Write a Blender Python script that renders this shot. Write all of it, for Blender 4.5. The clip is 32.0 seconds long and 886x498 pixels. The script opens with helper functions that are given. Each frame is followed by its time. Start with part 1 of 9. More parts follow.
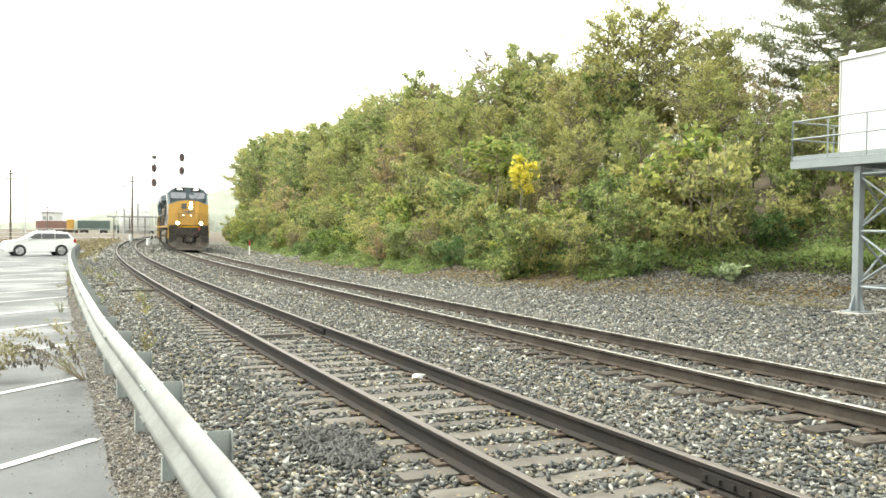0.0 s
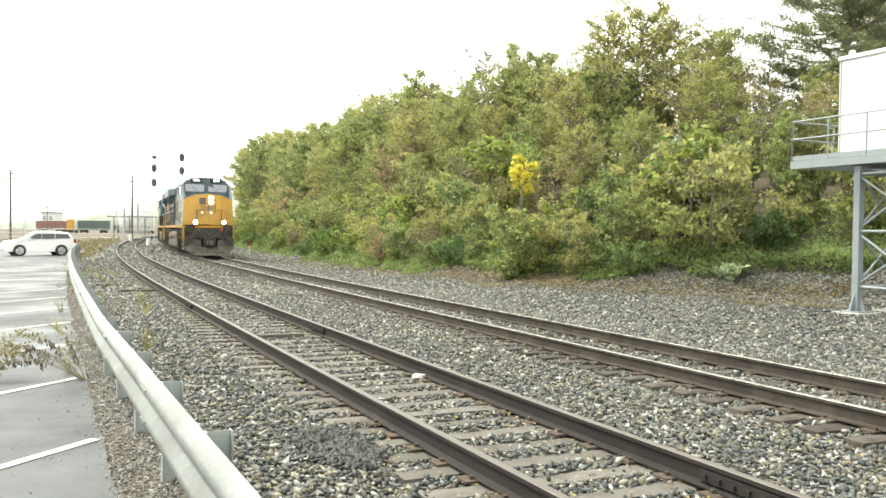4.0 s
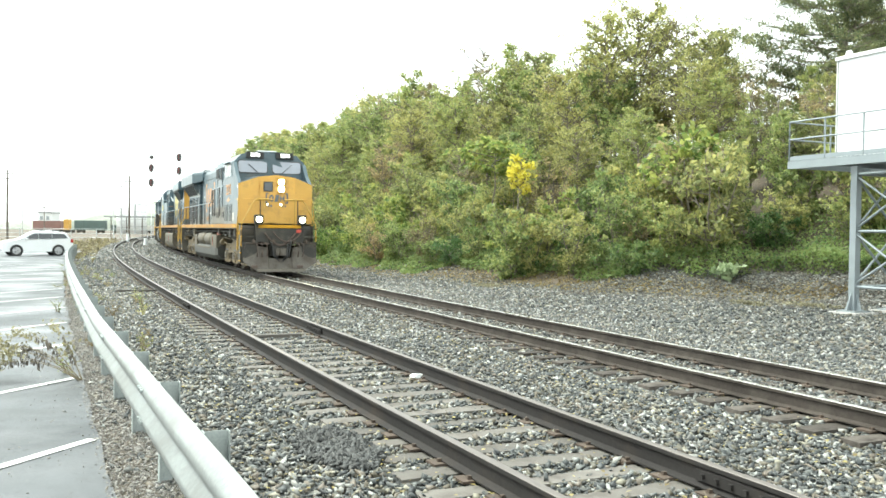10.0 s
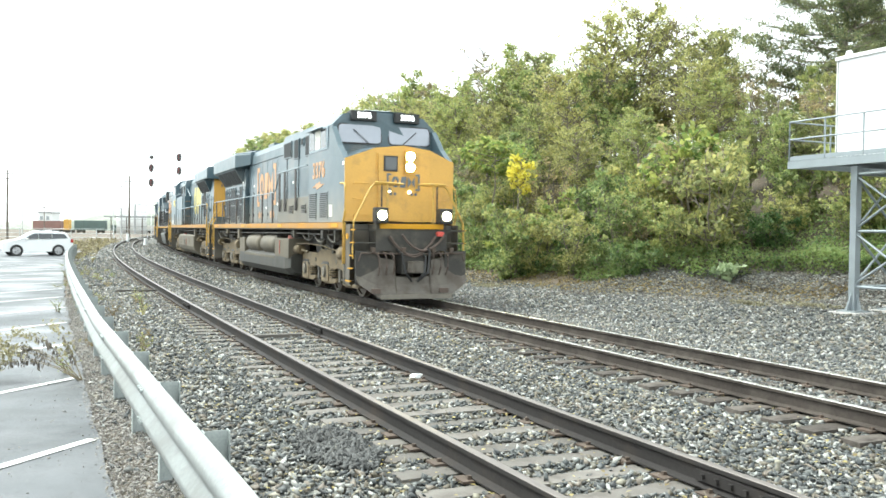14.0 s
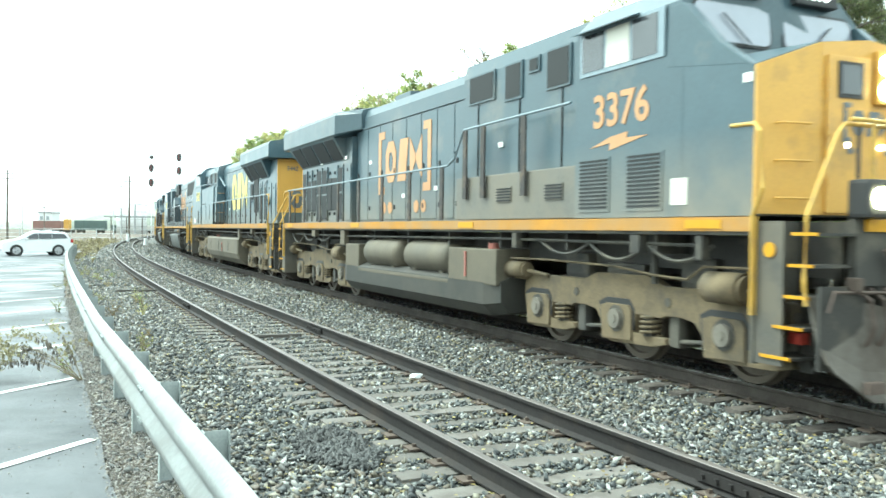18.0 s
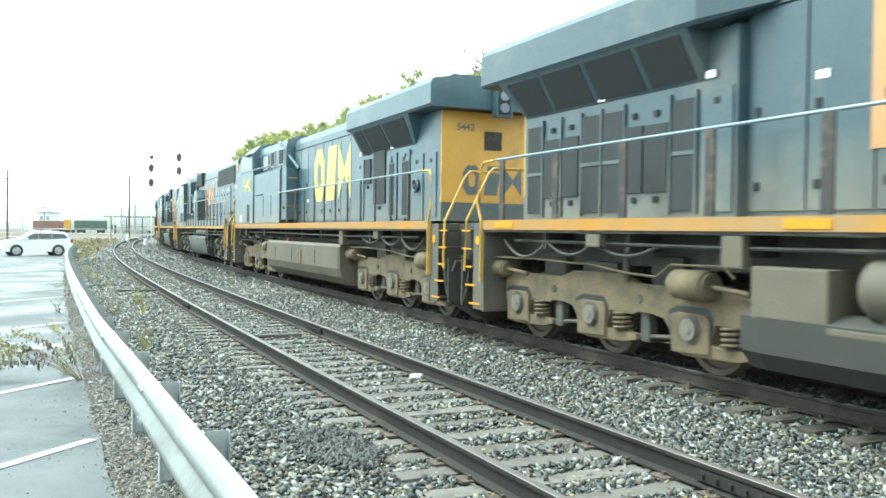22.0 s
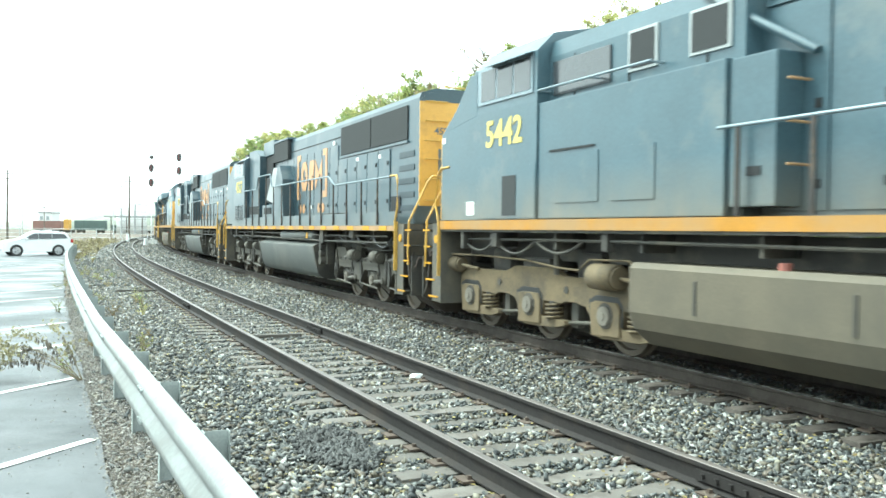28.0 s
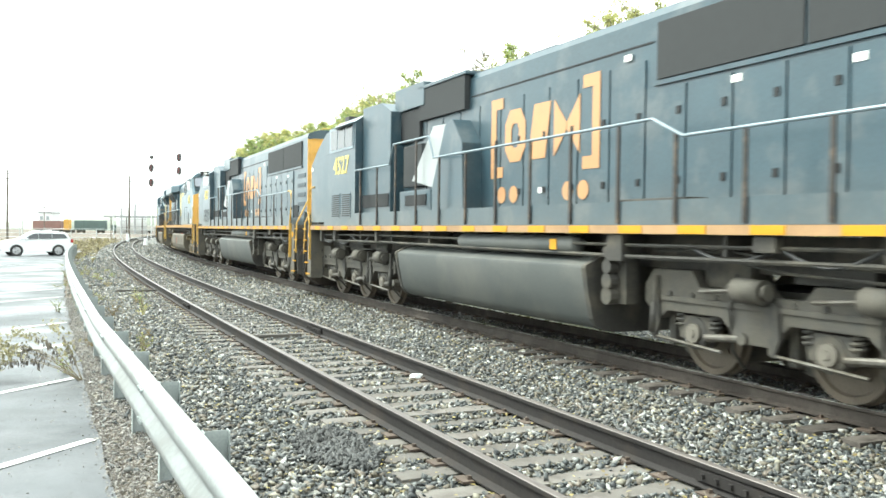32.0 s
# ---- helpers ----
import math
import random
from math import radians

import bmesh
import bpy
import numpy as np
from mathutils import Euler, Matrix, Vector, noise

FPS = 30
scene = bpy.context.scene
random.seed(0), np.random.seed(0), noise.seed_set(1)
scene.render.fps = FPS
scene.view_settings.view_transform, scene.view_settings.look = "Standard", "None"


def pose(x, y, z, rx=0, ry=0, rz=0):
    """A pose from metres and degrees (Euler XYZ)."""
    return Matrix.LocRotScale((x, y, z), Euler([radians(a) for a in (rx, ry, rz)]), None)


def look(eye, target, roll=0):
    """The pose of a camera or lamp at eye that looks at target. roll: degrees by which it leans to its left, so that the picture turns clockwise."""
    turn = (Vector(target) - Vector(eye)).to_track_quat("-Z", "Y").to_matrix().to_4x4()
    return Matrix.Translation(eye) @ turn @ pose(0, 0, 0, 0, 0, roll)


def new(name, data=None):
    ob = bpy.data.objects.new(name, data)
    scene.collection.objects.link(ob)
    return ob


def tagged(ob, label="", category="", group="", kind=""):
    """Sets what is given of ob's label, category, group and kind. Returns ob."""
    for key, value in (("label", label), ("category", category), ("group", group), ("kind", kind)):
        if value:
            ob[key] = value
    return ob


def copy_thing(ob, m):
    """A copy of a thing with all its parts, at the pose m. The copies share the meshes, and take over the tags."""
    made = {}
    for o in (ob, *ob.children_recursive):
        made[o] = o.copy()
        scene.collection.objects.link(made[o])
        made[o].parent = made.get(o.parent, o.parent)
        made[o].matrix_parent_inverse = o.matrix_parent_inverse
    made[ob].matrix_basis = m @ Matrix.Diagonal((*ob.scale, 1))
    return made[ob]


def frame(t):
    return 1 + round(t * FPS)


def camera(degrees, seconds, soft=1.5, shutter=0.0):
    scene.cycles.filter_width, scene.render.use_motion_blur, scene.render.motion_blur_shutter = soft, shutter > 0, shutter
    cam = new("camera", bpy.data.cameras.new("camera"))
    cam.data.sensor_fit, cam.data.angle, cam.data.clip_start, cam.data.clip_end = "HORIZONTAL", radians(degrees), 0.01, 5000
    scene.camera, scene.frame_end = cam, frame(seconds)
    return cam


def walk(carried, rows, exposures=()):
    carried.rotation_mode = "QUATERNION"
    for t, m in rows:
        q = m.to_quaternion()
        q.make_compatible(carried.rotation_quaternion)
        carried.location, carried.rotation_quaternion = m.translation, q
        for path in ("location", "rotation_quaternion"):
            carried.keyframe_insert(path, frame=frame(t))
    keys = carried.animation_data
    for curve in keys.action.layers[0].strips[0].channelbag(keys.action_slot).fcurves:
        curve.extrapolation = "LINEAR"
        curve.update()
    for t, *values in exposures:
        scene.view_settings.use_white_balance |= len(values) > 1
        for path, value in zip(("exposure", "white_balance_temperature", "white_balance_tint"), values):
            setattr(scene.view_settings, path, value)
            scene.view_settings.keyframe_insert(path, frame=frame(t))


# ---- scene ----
# ---------- camera ----------
cam = camera(54.2, 32.0, soft=1.55, shutter=0.6)
EYE = (0.0, 0.0, 1.748)
PX = 1 / 1531.4  # radians for one step of the small shakes


def aim(right, down):
    """The tripod's view, knocked aside by small steps: right and down shift the picture."""
    yaw, pitch = right * PX, 0.02024 - down * PX
    way = (-math.sin(yaw) * math.cos(pitch), math.cos(yaw) * math.cos(pitch), -math.sin(pitch))
    return look(EYE, [e + 20 * w for e, w in zip(EYE, way)], 0.727)


SHAKE = [(0, 4.5, 0), (5.5, 4.5, 0), (5.9, 4.5, 1), (6.0, 4.5, -12), (6.1, 3, 4), (6.2, -12, 6), (6.3, -29, 6), (6.4, -28, 7),
         (6.5, -10, 0), (6.6, -1, 0), (7.0, 0, 0), (16.0, 0, 0), (32.0, 0, 0)]
walk(cam, [(t, aim(r, d)) for t, r, d in SHAKE],
     exposures=[(0, 1.11, 7000, 2), (6, 1.11, 7000, 2), (9, 1.23, 6500, -2), (14.5, 1.28, 6150, 1), (17, 1.31, 5800, -13), (20, 1.36, 5950, -9), (23, 1.33, 5700, -11), (25, 1.35, 5950, -7), (28, 1.40, 5900, -10), (29.2, 1.40, 5800, -11), (30, 1.40, 5950, -7), (32, 1.47, 6300, -2)])

# ---------- world and sun: bright overcast, sun veiled behind cloud beyond the yard ----------
world = bpy.data.worlds.new("world")
scene.world = world
world.use_nodes = True
wn = world.node_tree.nodes
wl = world.node_tree.links
sky = wn.new("ShaderNodeTexSky")
sky.sky_type = "NISHITA"
sky.sun_disc = False
sky.sun_elevation = radians(56)
sky.sun_rotation = radians(-72)
sky.dust_density = 6.0
sky.air_density = 1.0
grey = wn.new("ShaderNodeHueSaturation")
grey.inputs["Saturation"].default_value = 0.12
wl.new(sky.outputs[0], grey.inputs["Color"])
cloud = wn.new("ShaderNodeMix")
cloud.data_type = "RGBA"
cloud.inputs["Factor"].default_value = 0.55
wl.new(grey.outputs[0], cloud.inputs["A"])
cloud.inputs["B"].default_value = (13.0, 13.2, 13.4, 1)
wl.new(cloud.outputs["Result"], wn["Background"].inputs["Color"])
wn["Background"].inputs["Strength"].default_value = 0.12

sun_data = bpy.data.lights.new("sun", "SUN")
sun_data.energy = 2.0
sun_data.angle = radians(25)
sun_data.color = (1.0, 0.96, 0.88)
sun = new("sun", sun_data)
SUN_AZ, SUN_EL = radians(-72), radians(56)
sun.matrix_world = look((0, 0, 60), (-60 * math.sin(SUN_AZ) * math.cos(SUN_EL), -60 * math.cos(SUN_AZ) * math.cos(SUN_EL), 60 - 60 * math.sin(SUN_EL)))


# ---------- materials ----------
def material(name, colour, rough=0.6, metal=0.0, vary=0.25, scale=6.0, grain=60.0, bump=0.15, depth=0.004, dirt=None, dirt_at=0.55, dirt_scale=1.2, per=0.0, island=0.0, spec=0.5, coat=0.0):
    m = bpy.data.materials.new(name)
    m.use_nodes = True
    n, l = m.node_tree.nodes, m.node_tree.links
    b = n["Principled BSDF"]
    b.inputs["Metallic"].default_value = metal
    b.inputs["Specular IOR Level"].default_value = spec
    b.inputs["Coat Weight"].default_value = coat
    b.inputs["Coat Roughness"].default_value = 0.15
    tc = n.new("ShaderNodeTexCoord")
    big = n.new("ShaderNodeTexNoise")
    big.inputs["Scale"].default_value = scale
    big.inputs["Detail"].default_value = 5
    fine = n.new("ShaderNodeTexNoise")
    fine.inputs["Scale"].default_value = grain
    fine.inputs["Detail"].default_value = 3
    for t in (big, fine):
        l.new(tc.outputs["Object"], t.inputs["Vector"])
    add = n.new("ShaderNodeMath")
    add.operation = "MULTIPLY_ADD"
    add.inputs[1].default_value = 0.45
    l.new(fine.outputs["Fac"], add.inputs[0])
    half = n.new("ShaderNodeMath")
    half.operation = "MULTIPLY"
    half.inputs[1].default_value = 0.55
    l.new(big.outputs["Fac"], half.inputs[0])
    l.new(half.outputs[0], add.inputs[2])
    src = add.outputs[0]
    if per or island:
        rnd = n.new("ShaderNodeObjectInfo") if per else n.new("ShaderNodeNewGeometry")
        o = rnd.outputs["Random"] if per else rnd.outputs["Random Per Island"]
        mm = n.new("ShaderNodeMath")
        mm.operation = "MULTIPLY_ADD"
        mm.inputs[1].default_value = per or island
        l.new(o, mm.inputs[0])
        l.new(src, mm.inputs[2])
        sub = n.new("ShaderNodeMath")
        sub.operation = "SUBTRACT"
        sub.inputs[1].default_value = (per or island) / 2
        l.new(mm.outputs[0], sub.inputs[0])
        src = sub.outputs[0]
    ramp = n.new("ShaderNodeValToRGB")
    c = Vector(colour[:3])
    ramp.color_ramp.elements[0].position = 0.3
    ramp.color_ramp.elements[1].position = 0.7
    ramp.color_ramp.elements[0].color = (*(c * (1 - vary)), 1)
    ramp.color_ramp.elements[1].color = (*(c * (1 + vary)), 1)
    l.new(src, ramp.inputs[0])
    col = ramp.outputs[0]
    if dirt:
        dn = n.new("ShaderNodeTexNoise")
        dn.inputs["Scale"].default_value = dirt_scale
        dn.inputs["Detail"].default_value = 8
        dn.inputs["Roughness"].default_value = 0.65
        l.new(tc.outputs["Object"], dn.inputs["Vector"])
        dr = n.new("ShaderNodeValToRGB")
        dr.color_ramp.elements[0].position = dirt_at - 0.08
        dr.color_ramp.elements[1].position = dirt_at + 0.12
        l.new(dn.outputs["Fac"], dr.inputs[0])
        mix = n.new("ShaderNodeMix")
        mix.data_type = "RGBA"
        l.new(dr.outputs[0], mix.inputs["Factor"])
        l.new(col, mix.inputs["A"])
        mix.inputs["B"].default_value = (*dirt, 1)
        col = mix.outputs["Result"]
    l.new(col, b.inputs["Base Color"])
    rr = n.new("ShaderNodeMapRange")
    rr.inputs["To Min"].default_value = max(0.03, rough - 0.12)
    rr.inputs["To Max"].default_value = min(1.0, rough + 0.12)
    l.new(big.outputs["Fac"], rr.inputs["Value"])
    l.new(rr.outputs[0], b.inputs["Roughness"])
    if bump:
        bp = n.new("ShaderNodeBump")
        bp.inputs["Strength"].default_value = bump
        bp.inputs["Distance"].default_value = depth
        l.new(add.outputs[0], bp.inputs["Height"])
        l.new(bp.outputs[0], b.inputs["Normal"])
    return m


def glow(name, colour, strength):
    m = bpy.data.materials.new(name)
    m.use_nodes = True
    b = m.node_tree.nodes["Principled BSDF"]
    b.inputs["Base Color"].default_value = (0.8, 0.8, 0.78, 1)
    b.inputs["Emission Color"].default_value = (*colour, 1)
    b.inputs["Emission Strength"].default_value = strength
    b.inputs["Roughness"].default_value = 0.1
    return m


def leaf_material(name, dark, mid, light, translucent=0.55, autumn=(0.42, 0.37, 0.13)):
    """Leaves: a spread of tones per leaf and per plant, with light shining through."""
    m = bpy.data.materials.new(name)
    m.use_nodes = True
    n, l = m.node_tree.nodes, m.node_tree.links
    b = n["Principled BSDF"]
    geo = n.new("ShaderNodeNewGeometry")
    info = n.new("ShaderNodeObjectInfo")
    tc = n.new("ShaderNodeTexCoord")
    no = n.new("ShaderNodeTexNoise")
    no.inputs["Scale"].default_value = 0.9
    no.inputs["Detail"].default_value = 3
    l.new(tc.outputs["Object"], no.inputs["Vector"])
    a = n.new("ShaderNodeMath")
    a.operation = "MULTIPLY_ADD"
    a.inputs[1].default_value = 0.45
    l.new(geo.outputs["Random Per Island"], a.inputs[0])
    l.new(no.outputs["Fac"], a.inputs[2])
    c = n.new("ShaderNodeMath")
    c.operation = "MULTIPLY_ADD"
    c.inputs[1].default_value = 0.3
    l.new(info.outputs["Random"], c.inputs[0])
    l.new(a.outputs[0], c.inputs[2])
    ramp = n.new("ShaderNodeValToRGB")
    ramp.color_ramp.elements[0].position = 0.55
    ramp.color_ramp.elements[0].color = (*dark, 1)
    ramp.color_ramp.elements[1].position = 1.0
    ramp.color_ramp.elements[1].color = (*light, 1)
    e = ramp.color_ramp.elements.new(0.8)
    e.color = (*mid, 1)
    l.new(c.outputs[0], ramp.inputs[0])
    # each plant turns towards autumn by its own amount, some leaves more than others
    turn = n.new("ShaderNodeMath")
    turn.operation = "MULTIPLY"
    l.new(info.outputs["Random"], turn.inputs[0])
    l.new(geo.outputs["Random Per Island"], turn.inputs[1])
    part_way = n.new("ShaderNodeMath")
    part_way.operation = "MULTIPLY"
    part_way.inputs[1].default_value = 0.55
    l.new(turn.outputs[0], part_way.inputs[0])
    turned = n.new("ShaderNodeMix")
    turned.data_type = "RGBA"
    turned.inputs["B"].default_value = (*autumn, 1)
    l.new(part_way.outputs[0], turned.inputs["Factor"])
    l.new(ramp.outputs[0], turned.inputs["A"])
    colour = turned.outputs["Result"]
    l.new(colour, b.inputs["Base Color"])
    b.inputs["Roughness"].default_value = 0.5
    b.inputs["Specular IOR Level"].default_value = 0.4
    tr = n.new("ShaderNodeBsdfTranslucent")
    l.new(colour, tr.inputs["Color"])
    mix = n.new("ShaderNodeMixShader")
    mix.inputs[0].default_value = translucent
    l.new(b.outputs[0], mix.inputs[1])
    l.new(tr.outputs[0], mix.inputs[2])
    l.new(mix.outputs[0], n["Material Output"].inputs["Surface"])
    return m


def stone_material(name, colours, bump=0.0):
    """Crushed stone: each stone takes its own tone from a mixed lot."""
    m = bpy.data.materials.new(name)
    m.use_nodes = True
    n, l = m.node_tree.nodes, m.node_tree.links
    b = n["Principled BSDF"]
    geo = n.new("ShaderNodeNewGeometry")
    ramp = n.new("ShaderNodeValToRGB")
    ramp.color_ramp.interpolation = "CONSTANT"
    els = ramp.color_ramp.elements
    els[0].color = (*colours[0], 1)
    els[1].position = 1 / len(colours)
    els[1].color = (*colours[1], 1)
    for i, c in enumerate(colours[2:], 2):
        els.new(i / len(colours)).color = (*c, 1)
    l.new(geo.outputs["Random Per Island"], ramp.inputs[0])
    tc = n.new("ShaderNodeTexCoord")
    no = n.new("ShaderNodeTexNoise")
    no.inputs["Scale"].default_value = 30
    no.inputs["Detail"].default_value = 4
    l.new(tc.outputs["Object"], no.inputs["Vector"])
    mul = n.new("ShaderNodeMix")
    mul.data_type, mul.blend_type = "RGBA", "MULTIPLY"
    mul.inputs["Factor"].default_value = 0.6
    l.new(ramp.outputs[0], mul.inputs["A"])
    hi = n.new("ShaderNodeValToRGB")
    hi.color_ramp.elements[0].color = (0.45, 0.43, 0.4, 1)
    hi.color_ramp.elements[1].color = (1.3, 1.3, 1.3, 1)
    l.new(no.outputs["Fac"], hi.inputs[0])
    l.new(hi.outputs[0], mul.inputs["B"])
    l.new(mul.outputs["Result"], b.inputs["Base Color"])
    b.inputs["Roughness"].default_value = 0.55
    bp = n.new("ShaderNodeBump")
    bp.inputs["Strength"].default_value = 0.4
    bp.inputs["Distance"].default_value = 0.006
    l.new(no.outputs["Fac"], bp.inputs["Height"])
    l.new(bp.outputs[0], b.inputs["Normal"])
    return m


def ground_material():
    """Ballast bed near the rails, soil and dead leaves under the scrub, told apart by the zone stored on the sheet."""
    m = bpy.data.materials.new("ground")
    m.use_nodes = True
    n, l = m.node_tree.nodes, m.node_tree.links
    b = n["Principled BSDF"]
    tc = n.new("ShaderNodeTexCoord")
    vo = n.new("ShaderNodeTexVoronoi")
    vo.inputs["Scale"].default_value = 17
    l.new(tc.outputs["Object"], vo.inputs["Vector"])
    bw = n.new("ShaderNodeSeparateColor")
    l.new(vo.outputs["Color"], bw.inputs[0])
    stones = n.new("ShaderNodeValToRGB")
    stones.color_ramp.interpolation = "CONSTANT"
    # bed tones lowered to paint in the shade between the loose stones
    cols = [(0.036, 0.038, 0.037), (0.07, 0.075, 0.07), (0.046, 0.05, 0.05), (0.125, 0.126, 0.113), (0.075, 0.066, 0.048), (0.088, 0.093, 0.084), (0.2, 0.2, 0.178)]
    els = stones.color_ramp.elements
    els[0].color, els[1].color, els[1].position = (*cols[0], 1), (*cols[1], 1), 0.15
    for i, c in enumerate(cols[2:]):
        els.new(0.3 + i * 0.14).color = (*c, 1)
    l.new(bw.outputs[0], stones.inputs[0])
    no = n.new("ShaderNodeTexNoise")
    no.inputs["Scale"].default_value = 0.7
    no.inputs["Detail"].default_value = 9
    no.inputs["Roughness"].default_value = 0.7
    l.new(tc.outputs["Object"], no.inputs["Vector"])
    soil = n.new("ShaderNodeValToRGB")
    soil.color_ramp.elements[0].position, soil.color_ramp.elements[1].position = 0.35, 0.68
    soil.color_ramp.elements[0].color, soil.color_ramp.elements[1].color = (0.06, 0.049, 0.037, 1), (0.16, 0.128, 0.093, 1)
    l.new(no.outputs["Fac"], soil.inputs[0])
    zone = n.new("ShaderNodeAttribute")
    zone.attribute_name = "ballast"
    z2 = n.new("ShaderNodeMath")
    z2.operation = "MULTIPLY_ADD"
    z2.inputs[1].default_value = 0.5
    l.new(no.outputs["Fac"], z2.inputs[0])
    l.new(zone.outputs["Fac"], z2.inputs[2])
    zr = n.new("ShaderNodeValToRGB")
    zr.color_ramp.elements[0].position, zr.color_ramp.elements[1].position = 0.6, 0.85
    l.new(z2.outputs[0], zr.inputs[0])
    mix = n.new("ShaderNodeMix")
    mix.data_type = "RGBA"
    l.new(zr.outputs[0], mix.inputs["Factor"])
    l.new(soil.outputs[0], mix.inputs["A"])
    l.new(stones.outputs[0], mix.inputs["B"])
    l.new(mix.outputs["Result"], b.inputs["Base Color"])
    b.inputs["Roughness"].default_value = 0.8
    bp = n.new("ShaderNodeBump")
    bp.inputs["Strength"].default_value = 0.9
    bp.inputs["Distance"].default_value = 0.03
    bp.invert = True
    l.new(vo.outputs["Distance"], bp.inputs["Height"])
    l.new(bp.outputs[0], b.inputs["Normal"])
    return m


GRIME = (0.16, 0.14, 0.105)
M_BLUE = material("faded blue paint", (0.05, 0.082, 0.098), rough=0.36, spec=0.5, coat=0.14, vary=0.16, scale=1.6, grain=25, bump=0.08, dirt=(0.12, 0.125, 0.115), dirt_at=0.62, dirt_scale=0.9)
M_BLUE_LOW = material("dusty blue paint", (0.125, 0.12, 0.102), rough=0.5, vary=0.22, scale=1.2, grain=20, bump=0.1, dirt=GRIME, dirt_at=0.5, dirt_scale=0.8)


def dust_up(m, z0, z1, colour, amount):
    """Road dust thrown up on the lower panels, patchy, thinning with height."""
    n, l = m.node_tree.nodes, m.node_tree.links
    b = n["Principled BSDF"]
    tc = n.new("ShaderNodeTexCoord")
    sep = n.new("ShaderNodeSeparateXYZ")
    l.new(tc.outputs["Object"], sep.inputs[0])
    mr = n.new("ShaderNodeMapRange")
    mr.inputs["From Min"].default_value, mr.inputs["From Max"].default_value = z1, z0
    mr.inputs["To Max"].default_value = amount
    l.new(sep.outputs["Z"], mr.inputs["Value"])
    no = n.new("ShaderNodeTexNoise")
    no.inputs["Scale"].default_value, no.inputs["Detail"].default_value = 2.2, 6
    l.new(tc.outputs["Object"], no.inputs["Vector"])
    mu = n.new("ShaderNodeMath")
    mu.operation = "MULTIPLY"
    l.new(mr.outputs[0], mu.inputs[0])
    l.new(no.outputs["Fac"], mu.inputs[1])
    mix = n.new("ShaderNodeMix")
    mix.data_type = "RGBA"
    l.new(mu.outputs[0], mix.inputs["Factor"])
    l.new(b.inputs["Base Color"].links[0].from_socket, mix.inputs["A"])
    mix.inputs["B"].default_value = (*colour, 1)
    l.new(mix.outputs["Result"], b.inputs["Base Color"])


M_BLUE_BRIGHT = material("sun-faded mid-blue paint", (0.06, 0.102, 0.124), rough=0.36, spec=0.5, coat=0.12, vary=0.2, scale=1.3, grain=25, bump=0.06, dirt=(0.13, 0.15, 0.15), dirt_at=0.62, dirt_scale=0.8)
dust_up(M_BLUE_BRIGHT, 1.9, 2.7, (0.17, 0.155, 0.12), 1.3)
M_BLUE_CLEAN = material("streaked dark blue paint", (0.036, 0.066, 0.083), rough=0.34, spec=0.5, coat=0.12, vary=0.22, scale=1.4, grain=25, bump=0.08, dirt=(0.1, 0.115, 0.12), dirt_at=0.6, dirt_scale=1.1)
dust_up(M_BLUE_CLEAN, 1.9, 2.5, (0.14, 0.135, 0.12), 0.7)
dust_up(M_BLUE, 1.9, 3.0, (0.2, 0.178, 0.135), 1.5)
M_YELLOW = material("weathered yellow paint", (0.6, 0.345, 0.075), rough=0.42, vary=0.1, scale=1.5, grain=30, bump=0.06, dirt=(0.33, 0.21, 0.07), dirt_at=0.62, dirt_scale=1.1)
M_STRIPE = material("dirty orange-yellow sill paint", (0.4, 0.195, 0.03), rough=0.6, spec=0.25, vary=0.18, scale=3, dirt=(0.32, 0.2, 0.09), dirt_at=0.47, dirt_scale=0.6)
M_STRIPE_FADED = material("faded tan-orange sill paint", (0.36, 0.225, 0.115), rough=0.6, spec=0.25, vary=0.18, scale=3, dirt=(0.26, 0.165, 0.09), dirt_at=0.56, dirt_scale=0.8)
M_RED_FADED = material("faded red paint", (0.3, 0.11, 0.085), rough=0.65, vary=0.2)
M_REFLECT = material("yellow reflective tape", (0.5, 0.255, 0.012), rough=0.55, spec=0.3, vary=0.12, scale=5)
M_WHITE_TAPE = material("white reflective plate", (0.85, 0.85, 0.8), rough=0.3, vary=0.05)
M_RAILING = material("yellow handrail paint", (0.5, 0.31, 0.06), rough=0.45, vary=0.15, dirt=(0.3, 0.2, 0.08), dirt_at=0.6, dirt_scale=4)
# The bluish base colour holds the sky's sheen on the rails.
M_STEELRAIL = material("worn steel handrail, sky tint in its base", (0.22, 0.27, 0.3), rough=0.35, vary=0.1, metal=0.3)
M_POST = material("dark handrail post", (0.035, 0.03, 0.027), rough=0.6, vary=0.3, dirt=(0.12, 0.085, 0.055), dirt_at=0.58, dirt_scale=5)
# Black deepened so the space below the sill has its shadow in the colour.
M_UNDER = material("dusty black underframe", (0.042, 0.039, 0.034), rough=0.75, vary=0.4, scale=2.5, dirt=(0.1, 0.088, 0.066), dirt_at=0.56, dirt_scale=1.6)
M_TRUCK = material("dust-coated cast steel", (0.14, 0.106, 0.06), rough=0.85, vary=0.3, scale=2.5, grain=40, bump=0.3, dirt=(0.075, 0.062, 0.043), dirt_at=0.56, dirt_scale=2.2)
M_TRUCK_GREY = material("grey dusty cast steel", (0.084, 0.076, 0.061), rough=0.8, vary=0.3, scale=2.5, grain=40, bump=0.3, dirt=(0.06, 0.057, 0.052), dirt_at=0.55, dirt_scale=2.2)
M_TANK = material("dust-coated fuel tank", (0.118, 0.1, 0.07), rough=0.7, vary=0.2, scale=1.1, grain=30, dirt=(0.085, 0.075, 0.055), dirt_at=0.52, dirt_scale=0.7)
